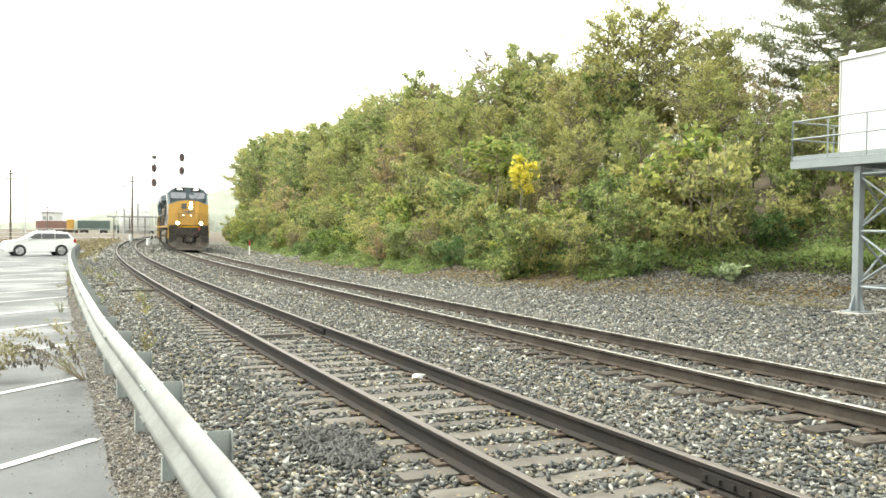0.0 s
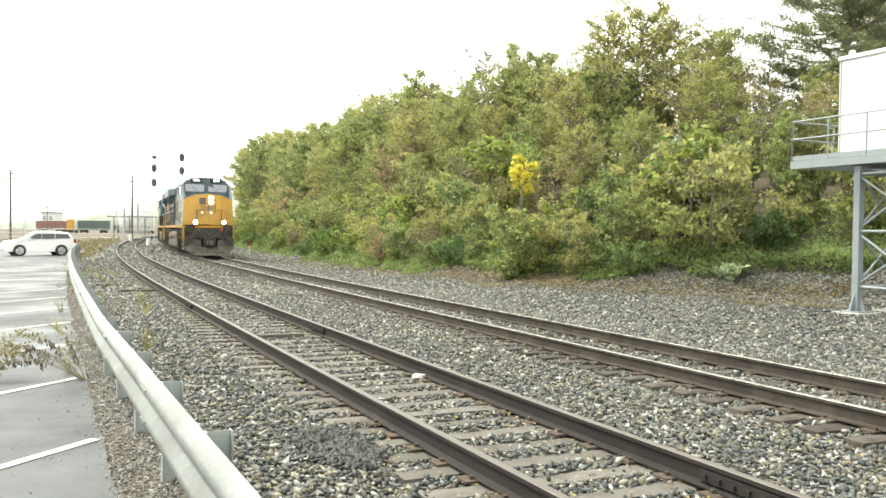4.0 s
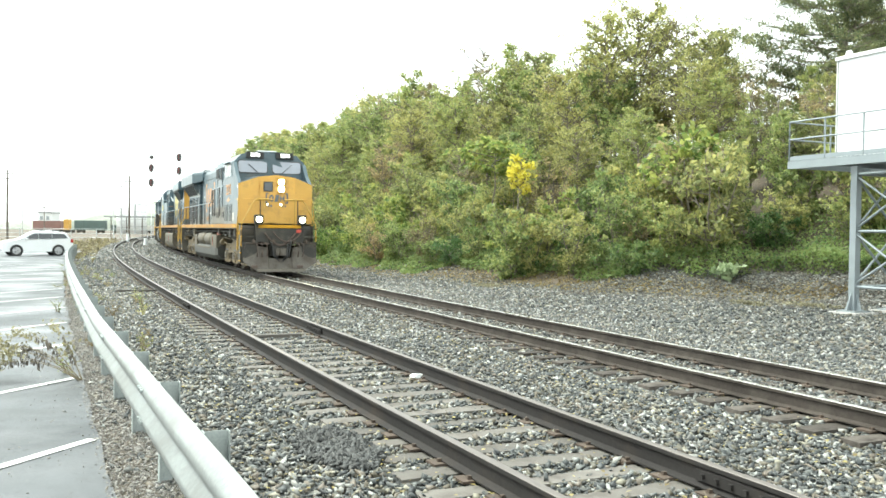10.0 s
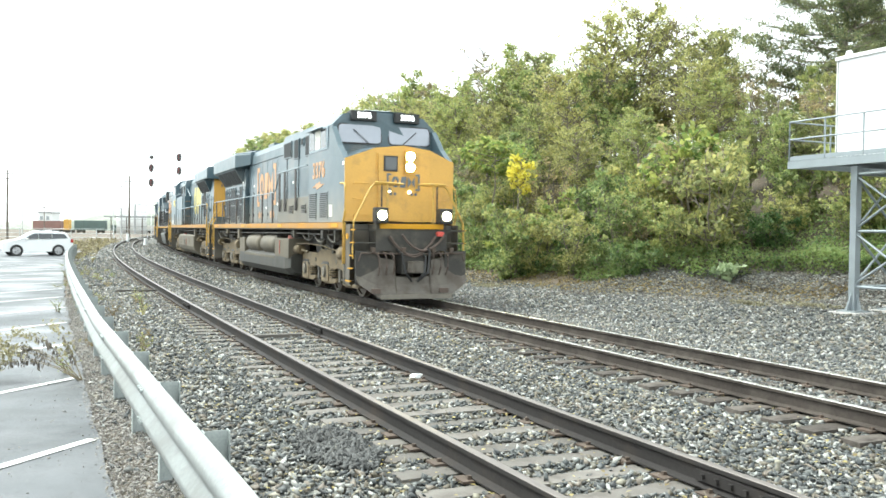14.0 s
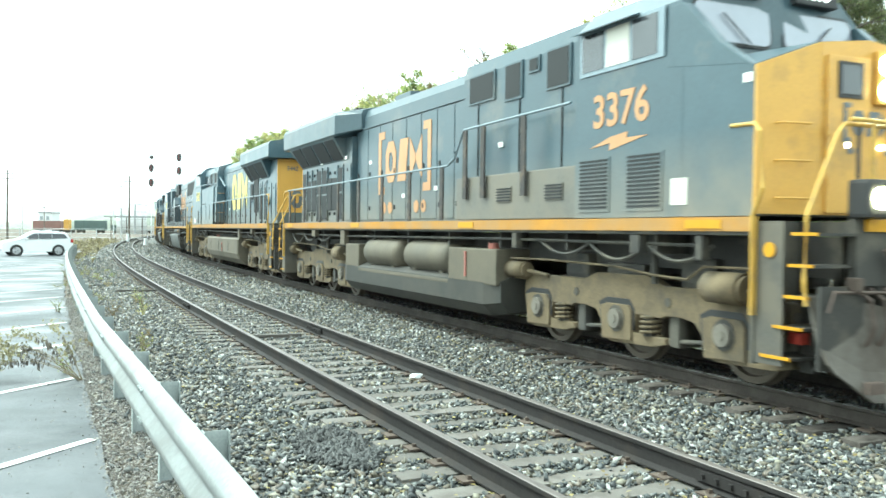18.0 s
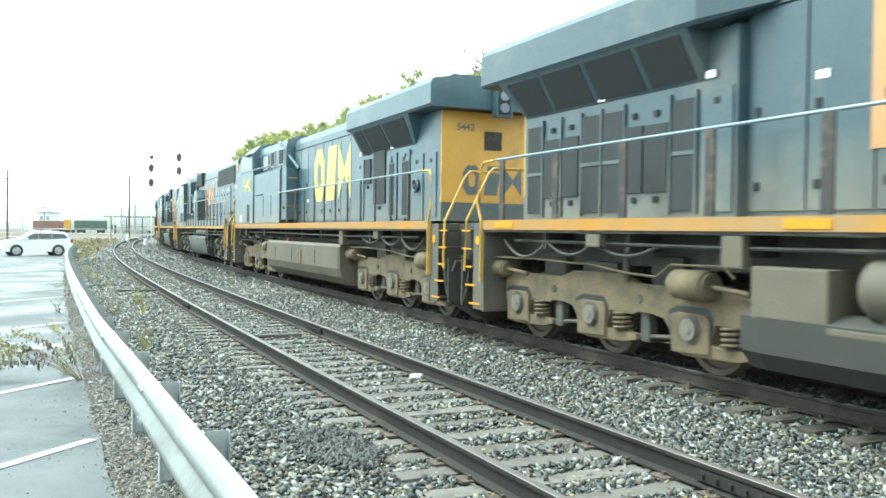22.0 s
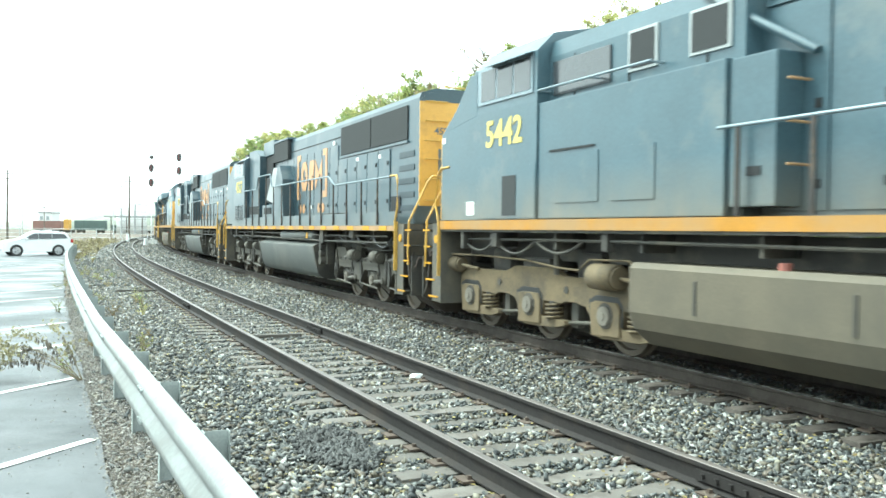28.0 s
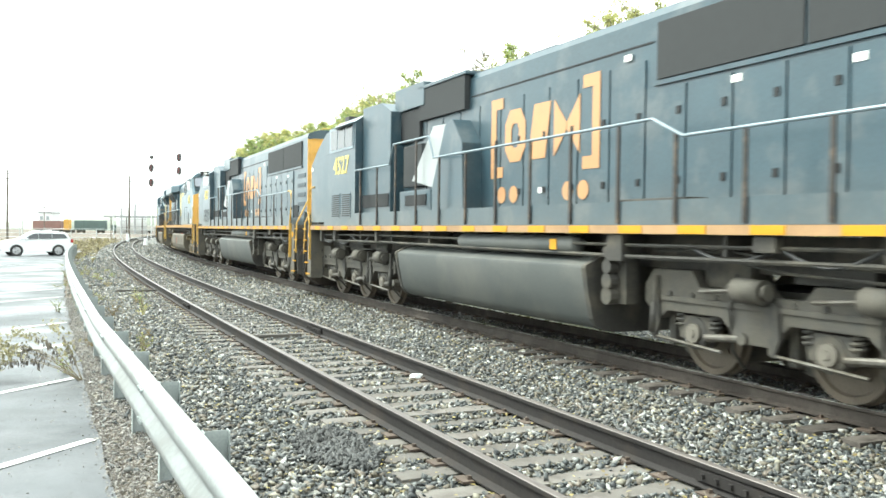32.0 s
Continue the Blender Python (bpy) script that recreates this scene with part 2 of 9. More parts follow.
M_TANK_GREY = material("grey fuel tank", (0.066, 0.072, 0.068), rough=0.6, vary=0.18, scale=1.2, grain=30, dirt=(0.1, 0.1, 0.09), dirt_at=0.55, dirt_scale=0.8)
# Belly tone is dark of its own, darkened further for the shade underneath.
M_TANK_LOW = material("tank belly with shade in its colour", (0.034, 0.033, 0.028), rough=0.55, vary=0.25, scale=1.5, dirt=(0.06, 0.054, 0.043), dirt_at=0.58, dirt_scale=0.8)
M_WHEEL = material("worn wheel steel", (0.11, 0.09, 0.068), rough=0.55, vary=0.25, metal=0.4)
M_CAP = material("bearing cap", (0.15, 0.135, 0.11), rough=0.6, vary=0.25, grain=50)
M_STEP = material("dusty slate end panel", (0.078, 0.073, 0.062), rough=0.65, vary=0.25, scale=1.6, grain=25, dirt=(0.115, 0.1, 0.075), dirt_at=0.5, dirt_scale=1.3)
M_PLOW_DARK = material("grimy plow", (0.052, 0.042, 0.033), rough=0.7, vary=0.3, scale=2.5, dirt=(0.045, 0.036, 0.028), dirt_at=0.52, dirt_scale=2)
M_LOUVRE = material("grey louvred grille", (0.042, 0.044, 0.045), rough=0.7, spec=0.25, vary=0.2, grain=110, bump=0.3)
M_DUCT = material("pale duct paint", (0.34, 0.36, 0.36), rough=0.4, vary=0.15, scale=2)
M_TREAD_DULL = material("worn bright steel rod", (0.15, 0.14, 0.125), rough=0.5, vary=0.3, metal=0.5, dirt=(0.08, 0.07, 0.055), dirt_at=0.5, dirt_scale=4)
M_GRILL = material("dark louvre", (0.03, 0.031, 0.032), rough=0.7, spec=0.25, vary=0.3, grain=90)
M_SCREEN = material("dark radiator screen", (0.045, 0.047, 0.048), rough=0.8, spec=0.2, vary=0.12, grain=160, bump=0.4)
M_GASKET = material("black rubber", (0.02, 0.02, 0.02), rough=0.5, vary=0.2)
# Pale base colour paints in part of the sky's reflection.
M_GLASS = material("cab glass, sky tone in its base colour", (0.24, 0.26, 0.31), rough=0.12, vary=0.05, bump=0.0, spec=1.0, coat=1.0)
M_DARKGLASS = material("dark cab glass", (0.04, 0.045, 0.05), rough=0.1, vary=0.1, bump=0.0, spec=1.0)
M_SILVER = material("bare aluminium", (0.62, 0.62, 0.6), rough=0.35, vary=0.1, metal=0.5)
M_ORANGE = material("faded orange decal", (0.47, 0.25, 0.11), rough=0.45, vary=0.12, scale=3)
M_DECAL = material("yellow decal", (0.6, 0.49, 0.13), rough=0.45, vary=0.1, scale=3)
M_NAVY = material("navy decal", (0.12, 0.135, 0.145), rough=0.45, vary=0.12, scale=3)
M_HOSE = material("rusty rubber hose", (0.09, 0.065, 0.052), rough=0.7, vary=0.3)
M_PLOW = material("scuffed plow steel", (0.105, 0.092, 0.076), rough=0.6, vary=0.35, scale=2.5, dirt=(0.06, 0.046, 0.034), dirt_at=0.5, dirt_scale=2)
M_RED = material("red paint", (0.5, 0.07, 0.05), rough=0.5, vary=0.2)
M_LAMP = glow("headlight", (1.0, 0.86, 0.5), 60)
M_LAMP_SMALL = glow("marker light", (1.0, 0.9, 0.7), 6)
M_BOARD = glow("lit number board digits", (1.0, 1.0, 0.95), 1.6)
M_RAIL = material("weathered rail steel", (0.028, 0.0255, 0.0245), rough=0.7, spec=0.2, vary=0.3, scale=1.0, grain=30, bump=0.2, dirt=(0.045, 0.036, 0.03), dirt_at=0.58, dirt_scale=1.5)
M_RAIL_RUST = material("rust-brown rail steel", (0.046, 0.0385, 0.033), rough=0.75, spec=0.2, vary=0.35, scale=1.3, grain=30, bump=0.25, dirt=(0.072, 0.062, 0.053), dirt_at=0.54, dirt_scale=3.0)
M_RAILTOP = material("polished rail head", (0.42, 0.41, 0.39), rough=0.28, vary=0.1, metal=0.7)
M_RAILTOP_DULL = material("dull rail head", (0.13, 0.115, 0.105), rough=0.45, vary=0.2, metal=0.3)
M_TIE = material("weathered timber tie", (0.115, 0.106, 0.094), rough=0.85, vary=0.3, scale=4, grain=70, bump=0.5, depth=0.01, dirt=(0.09, 0.08, 0.07), dirt_at=0.55, dirt_scale=4, per=0.5)
M_TIE_DARK = material("damp dark timber tie", (0.085, 0.075, 0.066), rough=0.8, vary=0.35, scale=4, grain=70, bump=0.5, depth=0.01, dirt=(0.035, 0.03, 0.026), dirt_at=0.55, dirt_scale=4, per=0.4, spec=0.15)
# The hood's blue again, darkened for the shade inside louvre slots.
M_SLOT_SHADE = material("blue paint with slot shade in it", (0.03, 0.045, 0.055), rough=0.5, vary=0.2, grain=60)
M_PLATE = material("rusty tie plate", (0.078, 0.057, 0.043), rough=0.75, vary=0.35, scale=8)
M_GALV = material("galvanised steel", (0.27, 0.285, 0.28), rough=0.42, vary=0.25, scale=2.2, grain=35, metal=0.5, dirt=(0.2, 0.205, 0.195), dirt_at=0.52, dirt_scale=2.5)
M_GALV_POST = material("galvanised post", (0.34, 0.37, 0.36), rough=0.55, vary=0.2, scale=4, metal=0.3)
def asphalt_material():
    """Worn damp asphalt: chips, dark specks, stains, and a film of water here and there."""
    m = material("wet asphalt", (0.06, 0.066, 0.072), rough=0.5, vary=0.7, scale=1.6, grain=120, bump=0.8, depth=0.01, dirt=(0.095, 0.1, 0.106), dirt_at=0.5, dirt_scale=0.5, spec=0.4)
    n, l = m.node_tree.nodes, m.node_tree.links
    b = n["Principled BSDF"]
    tc = n.new("ShaderNodeTexCoord")
    vo = n.new("ShaderNodeTexVoronoi")
    vo.inputs["Scale"].default_value = 11
    l.new(tc.outputs["Object"], vo.inputs["Vector"])
    sp = n.new("ShaderNodeValToRGB")
    sp.color_ramp.elements[0].position, sp.color_ramp.elements[1].position = 0.1, 0.22
    sp.color_ramp.elements[0].color = (0.3, 0.28, 0.26, 1)
    l.new(vo.outputs["Distance"], sp.inputs[0])
    mul = n.new("ShaderNodeMix")
    mul.data_type, mul.blend_type = "RGBA", "MULTIPLY"
    mul.inputs["Factor"].default_value = 0.8
    l.new(b.inputs["Base Color"].links[0].from_socket, mul.inputs["A"])
    l.new(sp.outputs[0], mul.inputs["B"])
    l.new(mul.outputs["Result"], b.inputs["Base Color"])
    wet = n.new("ShaderNodeTexNoise")
    wet.inputs["Scale"].default_value, wet.inputs["Detail"].default_value = 0.45, 7
    l.new(tc.outputs["Object"], wet.inputs["Vector"])
    wr = n.new("ShaderNodeMapRange")
    wr.inputs["From Min"].default_value, wr.inputs["From Max"].default_value = 0.38, 0.62
    wr.inputs["To Min"].default_value, wr.inputs["To Max"].default_value = 0.3, 0.62
    l.new(wet.outputs["Fac"], wr.inputs["Value"])
    l.new(wr.outputs[0], b.inputs["Roughness"])
    return m


M_ASPHALT = asphalt_material()
M_LINE = material("white road paint", (0.75, 0.75, 0.72), rough=0.5, vary=0.15, scale=8, dirt=(0.5, 0.5, 0.5), dirt_at=0.62, dirt_scale=6)
M_BARK = material("grey bark", (0.19, 0.165, 0.135), rough=0.9, vary=0.4, scale=6, bump=0.6, depth=0.02)
M_STEM = material("dry stalk", (0.24, 0.2, 0.13), rough=0.85, vary=0.3, scale=10)
M_STEEL_GREY = material("galvanised tower steel", (0.25, 0.28, 0.295), rough=0.45, vary=0.12, scale=2.5, metal=0.3)
M_WHITE = material("white enamelled panel", (0.82, 0.83, 0.83), rough=0.4, vary=0.04, scale=1.2)
M_CONCRETE = material("concrete", (0.36, 0.35, 0.33), rough=0.85, vary=0.2, scale=5, bump=0.3)
M_GROUND = ground_material()
M_STONE = stone_material("ballast stones", [(0.054, 0.061, 0.061), (0.129, 0.138, 0.132), (0.042, 0.047, 0.047), (0.074, 0.081, 0.082), (0.291, 0.293, 0.273), (0.120, 0.105, 0.076), (0.052, 0.059, 0.060), (0.151, 0.153, 0.145), (0.114, 0.107, 0.081), (0.383, 0.394, 0.376), (0.037, 0.041, 0.043), (0.094, 0.094, 0.089), (0.258, 0.243, 0.189), (0.066, 0.073, 0.074), (0.163, 0.140, 0.112)])
M_SPOIL = stone_material("dull stones mixed with soil", [(0.05, 0.051, 0.046), (0.08, 0.079, 0.07), (0.115, 0.112, 0.1), (0.065, 0.056, 0.044), (0.155, 0.152, 0.135), (0.09, 0.075, 0.056), (0.055, 0.055, 0.05), (0.23, 0.225, 0.205)])
M_GRIT = stone_material("pale grit of the verge", [(0.21, 0.2, 0.185), (0.3, 0.285, 0.265), (0.15, 0.145, 0.135), (0.36, 0.345, 0.325), (0.25, 0.225, 0.19)])
M_COAL = stone_material("dark spilt coal and tar", [(0.028, 0.029, 0.028), (0.042, 0.044, 0.042), (0.06, 0.063, 0.062)])
LEAVES = {
    "green": leaf_material("green leaves", (0.104, 0.15, 0.055), (0.218, 0.295, 0.11), (0.380, 0.43, 0.16)),
    "olive": leaf_material("olive autumn leaves", (0.133, 0.165, 0.065), (0.275, 0.305, 0.125), (0.456, 0.45, 0.17)),
    "fresh": leaf_material("fresh green leaves", (0.09, 0.15, 0.04), (0.2, 0.29, 0.08), (0.4, 0.45, 0.13)),
    "fallen": leaf_material("fallen leaves", (0.2, 0.15, 0.07), (0.36, 0.29, 0.13), (0.5, 0.42, 0.18)),
    "creeper": leaf_material("dull green creeper", (0.06, 0.115, 0.04), (0.125, 0.21, 0.072), (0.225, 0.315, 0.11), autumn=(0.25, 0.24, 0.09)),
    "drygrass": leaf_material("dry dark grass", (0.08, 0.07, 0.045), (0.15, 0.13, 0.085), (0.25, 0.22, 0.15)),
    "yellow": leaf_material("bright yellow leaves", (0.45, 0.42, 0.06), (0.62, 0.57, 0.08), (0.72, 0.67, 0.12), autumn=(0.62, 0.44, 0.06)),
    "tan": leaf_material("tan autumn leaves", (0.17, 0.15, 0.085), (0.32, 0.28, 0.15), (0.46, 0.39, 0.2), autumn=(0.42, 0.24, 0.12)),
    "gold": leaf_material("yellow-green autumn leaves", (0.171, 0.195, 0.08), (0.323, 0.345, 0.14), (0.475, 0.48, 0.19), autumn=(0.475, 0.42, 0.14)),
    "dark": leaf_material("dark conifer needles", (0.08, 0.11, 0.06), (0.15, 0.185, 0.1), (0.25, 0.28, 0.14)),
    "brown": leaf_material("dry brown leaves", (0.1, 0.07, 0.03), (0.18, 0.13, 0.06), (0.28, 0.22, 0.09)),
    "weed": leaf_material("grey-brown dry weeds", (0.1, 0.095, 0.06), (0.2, 0.19, 0.13), (0.32, 0.3, 0.21)),
    "pod": leaf_material("dark withered seed heads", (0.1, 0.09, 0.08), (0.17, 0.155, 0.135), (0.26, 0.24, 0.2), 0.3, (0.16, 0.11, 0.09)),
    "pale": leaf_material("pale silvery leaves", (0.27, 0.34, 0.19), (0.42, 0.5, 0.3), (0.55, 0.62, 0.42), autumn=(0.5, 0.52, 0.3)),
}


# ---------- mesh helpers ----------
def part(name, bm, mat, parent, label=""):
    """One mesh object under a thing or a part."""
    me = bpy.data.meshes.new(name)
    bm.to_mesh(me)
    bm.free()
    me.materials.append(mat)
    ob = new(name, me)
    ob.parent = parent
    if label:
        ob["label"] = label
    return ob


def thing(name, label, category, group="", kind="", at=None):
    ob = tagged(new(name), label, category, group, kind)
    if at is not None:
        ob.matrix_world = at
    return ob


def box(bm, x0, x1, y0, y1, z0, z1, bevel=0.0):
    r = bmesh.ops.create_cube(bm, size=1)
    v = r["verts"]
    for p in v:
        p.co = Vector(((x0 + x1) / 2 + p.co.x * (x1 - x0), (y0 + y1) / 2 + p.co.y * (y1 - y0), (z0 + z1) / 2 + p.co.z * (z1 - z0)))
    if bevel:
        es = {e for p in v for e in p.link_edges}
        bmesh.ops.bevel(bm, geom=list(es), offset=bevel, segments=2, affect="EDGES", profile=0.7)
    return bm


def new_box(*a, **k):
    return box(bmesh.new(), *a, **k)


def prism(bm, outline, y0, y1, axis="y", bevel=0.0):
    """An outline of (a, b) pushed from y0 to y1: axis y takes (x, z), x takes (y, z), z takes (x, y)."""
    def put(a, b, c):
        return {"y": (a, c, b), "x": (c, a, b), "z": (a, b, c)}[axis]
    lo = [bm.verts.new(put(a, b, y0)) for a, b in outline]
    hi = [bm.verts.new(put(a, b, y1)) for a, b in outline]
    n = len(outline)
    fs = [bm.faces.new(lo), bm.faces.new(list(reversed(hi)))]
    for i in range(n):
        fs.append(bm.faces.new((lo[i], hi[i], hi[(i + 1) % n], lo[(i + 1) % n])))
    bmesh.ops.recalc_face_normals(bm, faces=fs)
    if bevel:
        es = {e for f in fs for e in f.edges}
        bmesh.ops.bevel(bm, geom=list(es), offset=bevel, segments=2, affect="EDGES", profile=0.7)
    return bm


def loft(bm, sections):
    """Sections of equal count, each (x, [(y, z), ...]), skinned and capped."""
    rings = [[bm.verts.new((x if not isinstance(x, (list, tuple)) else x[i], y, z)) for i, (y, z) in enumerate(poly)] for x, poly in sections]
    n = len(rings[0])
    fs = [bm.faces.new(rings[0]), bm.faces.new(list(reversed(rings[-1])))]
    for a, b in zip(rings, rings[1:]):
        for i in range(n):
            fs.append(bm.faces.new((a[i], b[i], b[(i + 1) % n], a[(i + 1) % n])))
    bmesh.ops.recalc_face_normals(bm, faces=fs)
    return bm


def rod(bm, p, q, r, seg=10, r2=None):
    p, q = Vector(p), Vector(q)
    d = q - p
    m = Matrix.Translation((p + q) / 2) @ d.to_track_quat("Z", "Y").to_matrix().to_4x4()
    bmesh.ops.create_cone(bm, cap_ends=True, segments=seg, radius1=r, radius2=r if r2 is None else r2, depth=d.length, matrix=m)
    return bm


def tube(bm, pts, r, seg=8):
    """A bent pipe through the points."""
    pts = [Vector(p) for p in pts]
    rings = []
    for i, p in enumerate(pts):
        d = (pts[min(i + 1, len(pts) - 1)] - pts[max(i - 1, 0)]).normalized()
        side = d.cross(Vector((0, 0, 1)))
        if side.length < 0.05:
            side = d.cross(Vector((0, 1, 0)))
        side.normalize()
        up = side.cross(d)
        rings.append([bm.verts.new(p + r * (math.cos(a) * side + math.sin(a) * up)) for a in (2 * math.pi * k / seg for k in range(seg))])
    for a, b in zip(rings, rings[1:]):
        for i in range(seg):
            bm.faces.new((a[i], a[(i + 1) % seg], b[(i + 1) % seg], b[i]))
    bm.faces.new(rings[0])
    bm.faces.new(list(reversed(rings[-1])))
    bmesh.ops.recalc_face_normals(bm, faces=bm.faces)
    return bm


def lathe(bm, profile, centre, axis="y", seg=28):
    """Turn (radius, along) round an axis through the centre."""
    rings = []
    for r, a in profile:
        ring = []
        for k in range(seg):
            t = 2 * math.pi * k / seg
            c, s = r * math.cos(t), r * math.sin(t)
            o = {"y": (c, a, s), "x": (a, c, s), "z": (c, s, a)}[axis]
            ring.append(bm.verts.new(Vector(centre) + Vector(o)))
        rings.append(ring)
    fs = []
    for a, b in zip(rings, rings[1:]):
        for i in range(seg):
            fs.append(bm.faces.new((a[i], a[(i + 1) % seg], b[(i + 1) % seg], b[i])))
    fs.append(bm.faces.new(rings[0]))
    fs.append(bm.faces.new(rings[-1]))
    bmesh.ops.recalc_face_normals(bm, faces=fs)
    return bm


def smooth(ob, angle=40):
    for p in ob.data.polygons:
        p.use_smooth = True
    ob.data.set_sharp_from_angle(angle=radians(angle))
    return ob


def lettering(name, text, size, mat, parent, m, depth=0.004, bold=0.0):
    """Characters in the built-in font, as a thin mesh, centred, in the plane of m (x along the line, y up)."""
    cu = bpy.data.curves.new(name, "FONT")
    cu.body, cu.size, cu.align_x, cu.align_y = text, size, "CENTER", "CENTER"
    cu.extrude, cu.offset, cu.resolution_u = depth, bold, 3
    tmp = bpy.data.objects.new(name, cu)
    me = bpy.data.meshes.new_from_object(tmp)
    bpy.data.objects.remove(tmp)
    me.transform(m)
    me.materials.clear()
    me.materials.append(mat)
    ob = new(name, me)
    ob.parent = parent
    return ob


def raw_mesh(name, verts, faces, mat):
    """A mesh object from arrays, for what is too many for bmesh."""
    me = bpy.data.meshes.new(name)
    k = faces.shape[1]
    me.vertices.add(len(verts))
    me.vertices.foreach_set("co", np.asarray(verts, np.float32).ravel())
    me.loops.add(faces.size)
    me.loops.foreach_set("vertex_index", np.asarray(faces, np.int32).ravel())
    me.polygons.add(len(faces))
    me.polygons.foreach_set("loop_start", np.arange(0, faces.size, k, dtype=np.int32))
    me.polygons.foreach_set("loop_total", np.full(len(faces), k, np.int32))
    me.update(calc_edges=True)
    me.validate()
    me.materials.append(mat)
    return new(name, me)


# ---------- the line of the railway: two tracks bending away to the right ----------
BENDS = [-0.00078, -0.00082, -0.00164, -0.00108, -0.00107, -0.0006, -0.00067, -0.00082, -0.0009]
STEP = 0.5
FIRST, LAST = -80.0, 420.0
_s = np.arange(FIRST, LAST + STEP / 2, STEP)
_k = np.interp(_s, np.arange(len(BENDS)) * 25.0 - 10, BENDS)
_zero = int(np.argmin(abs(_s + 10)))
_th = np.concatenate([[0], np.cumsum((_k[1:] + _k[:-1]) / 2 * STEP)])
_th = _th - _th[_zero] + 0.44088
_mid = (_th[1:] + _th[:-1]) / 2
_x = np.concatenate([[0], np.cumsum(-np.sin(_mid) * STEP)])
_y = np.concatenate([[0], np.cumsum(np.cos(_mid) * STEP)])
_x, _y = _x - _x[_zero] + 2.76357, _y - _y[_zero] + 3.32773
SPACING = 4.521  # between the centres of the two tracks
_x2, _y2 = _x + np.cos(_th) * SPACING, _y + np.sin(_th) * SPACING
_s2 = np.concatenate([[0], np.cumsum(np.hypot(np.diff(_x2), np.diff(_y2)))])
_s2 -= _s2[_zero]  # zero of the running track's own measure


def along(s, e):
    """The place s metres along the near track and e metres to its right, looking away, and the heading there."""
    th = np.interp(s, _s, _th)
    return np.interp(s, _s, _x) + np.cos(th) * e, np.interp(s, _s, _y) + np.sin(th) * e, th


def track_coords(x, y):
    """(s, e) of places, as along() takes them."""
    x, y = np.atleast_1d(x).astype(float), np.atleast_1d(y).astype(float)
    out_s, out_e = np.empty_like(x), np.empty_like(x)
    cx, cy, ct, cs = _x[::2], _y[::2], _th[::2], _s[::2]
    for i in range(0, len(x), 4000):
        dx, dy = x[i:i + 4000, None] - cx, y[i:i + 4000, None] - cy
        j = np.argmin(dx * dx + dy * dy, axis=1)
        k = np.arange(len(j))
        ax, ay = dx[k, j], dy[k, j]
        out_e[i:i + 4000] = ax * np.cos(ct[j]) + ay * np.sin(ct[j])
        out_s[i:i + 4000] = cs[j] - ax * np.sin(ct[j]) + ay * np.cos(ct[j])
    return out_s, out_e


FOOT_S = [-80, -30, 0, 6, 11, 14, 19, 24, 31, 41, 57, 81, 120, 200, 420]
FOOT_E = [26, 26, 23, 20, 17.0, 14.6, 12.9, 11.7, 11.0, 10.6, 11.0, 11.4, 11.5, 11.5, 11.5]


def height(x, y):
    """The lie of the land: level yard, ballast bed, ditch, wooded bank."""
    s, e = track_coords(x, y)
    foot = np.interp(s, FOOT_S, FOOT_E)
    lot = -0.335 - 0.0012 * np.clip(s, 0, 80)
    z = np.interp(e, [-3.6, -3.0, -1.6, 6.3, 8.0], [0, 0, 1, 1, 0])
    base = np.where(e < 0, lot + (-0.236 - lot) * z, -0.36 + (-0.232 + 0.36) * z)
    dip = 0.05 * np.exp(-((e - SPACING + 1.32) / 0.3) ** 2) * np.interp(s, [-12, -1.5, 3, 9], [1, 1, 0.45, 0.2])
    up = e - foot
    hill = np.interp(up, [-1.5, 0, 2, 6, 14, 30, 60, 200], [0, 0.12, 0.75, 2.3, 5.4, 8.6, 9.4, 9.4])
    fade = np.interp(s, [-80, 100, 160, 420], [1, 1, 0.75, 0.6])
    wave = 0.08 * np.sin(x * 0.9 + 1.3) * np.sin(y * 0.7) * np.clip(up + 1, 0, 1)
    return base - dip + hill * fade + wave


def height_at(x, y):
    return float(height(x, y)[0])


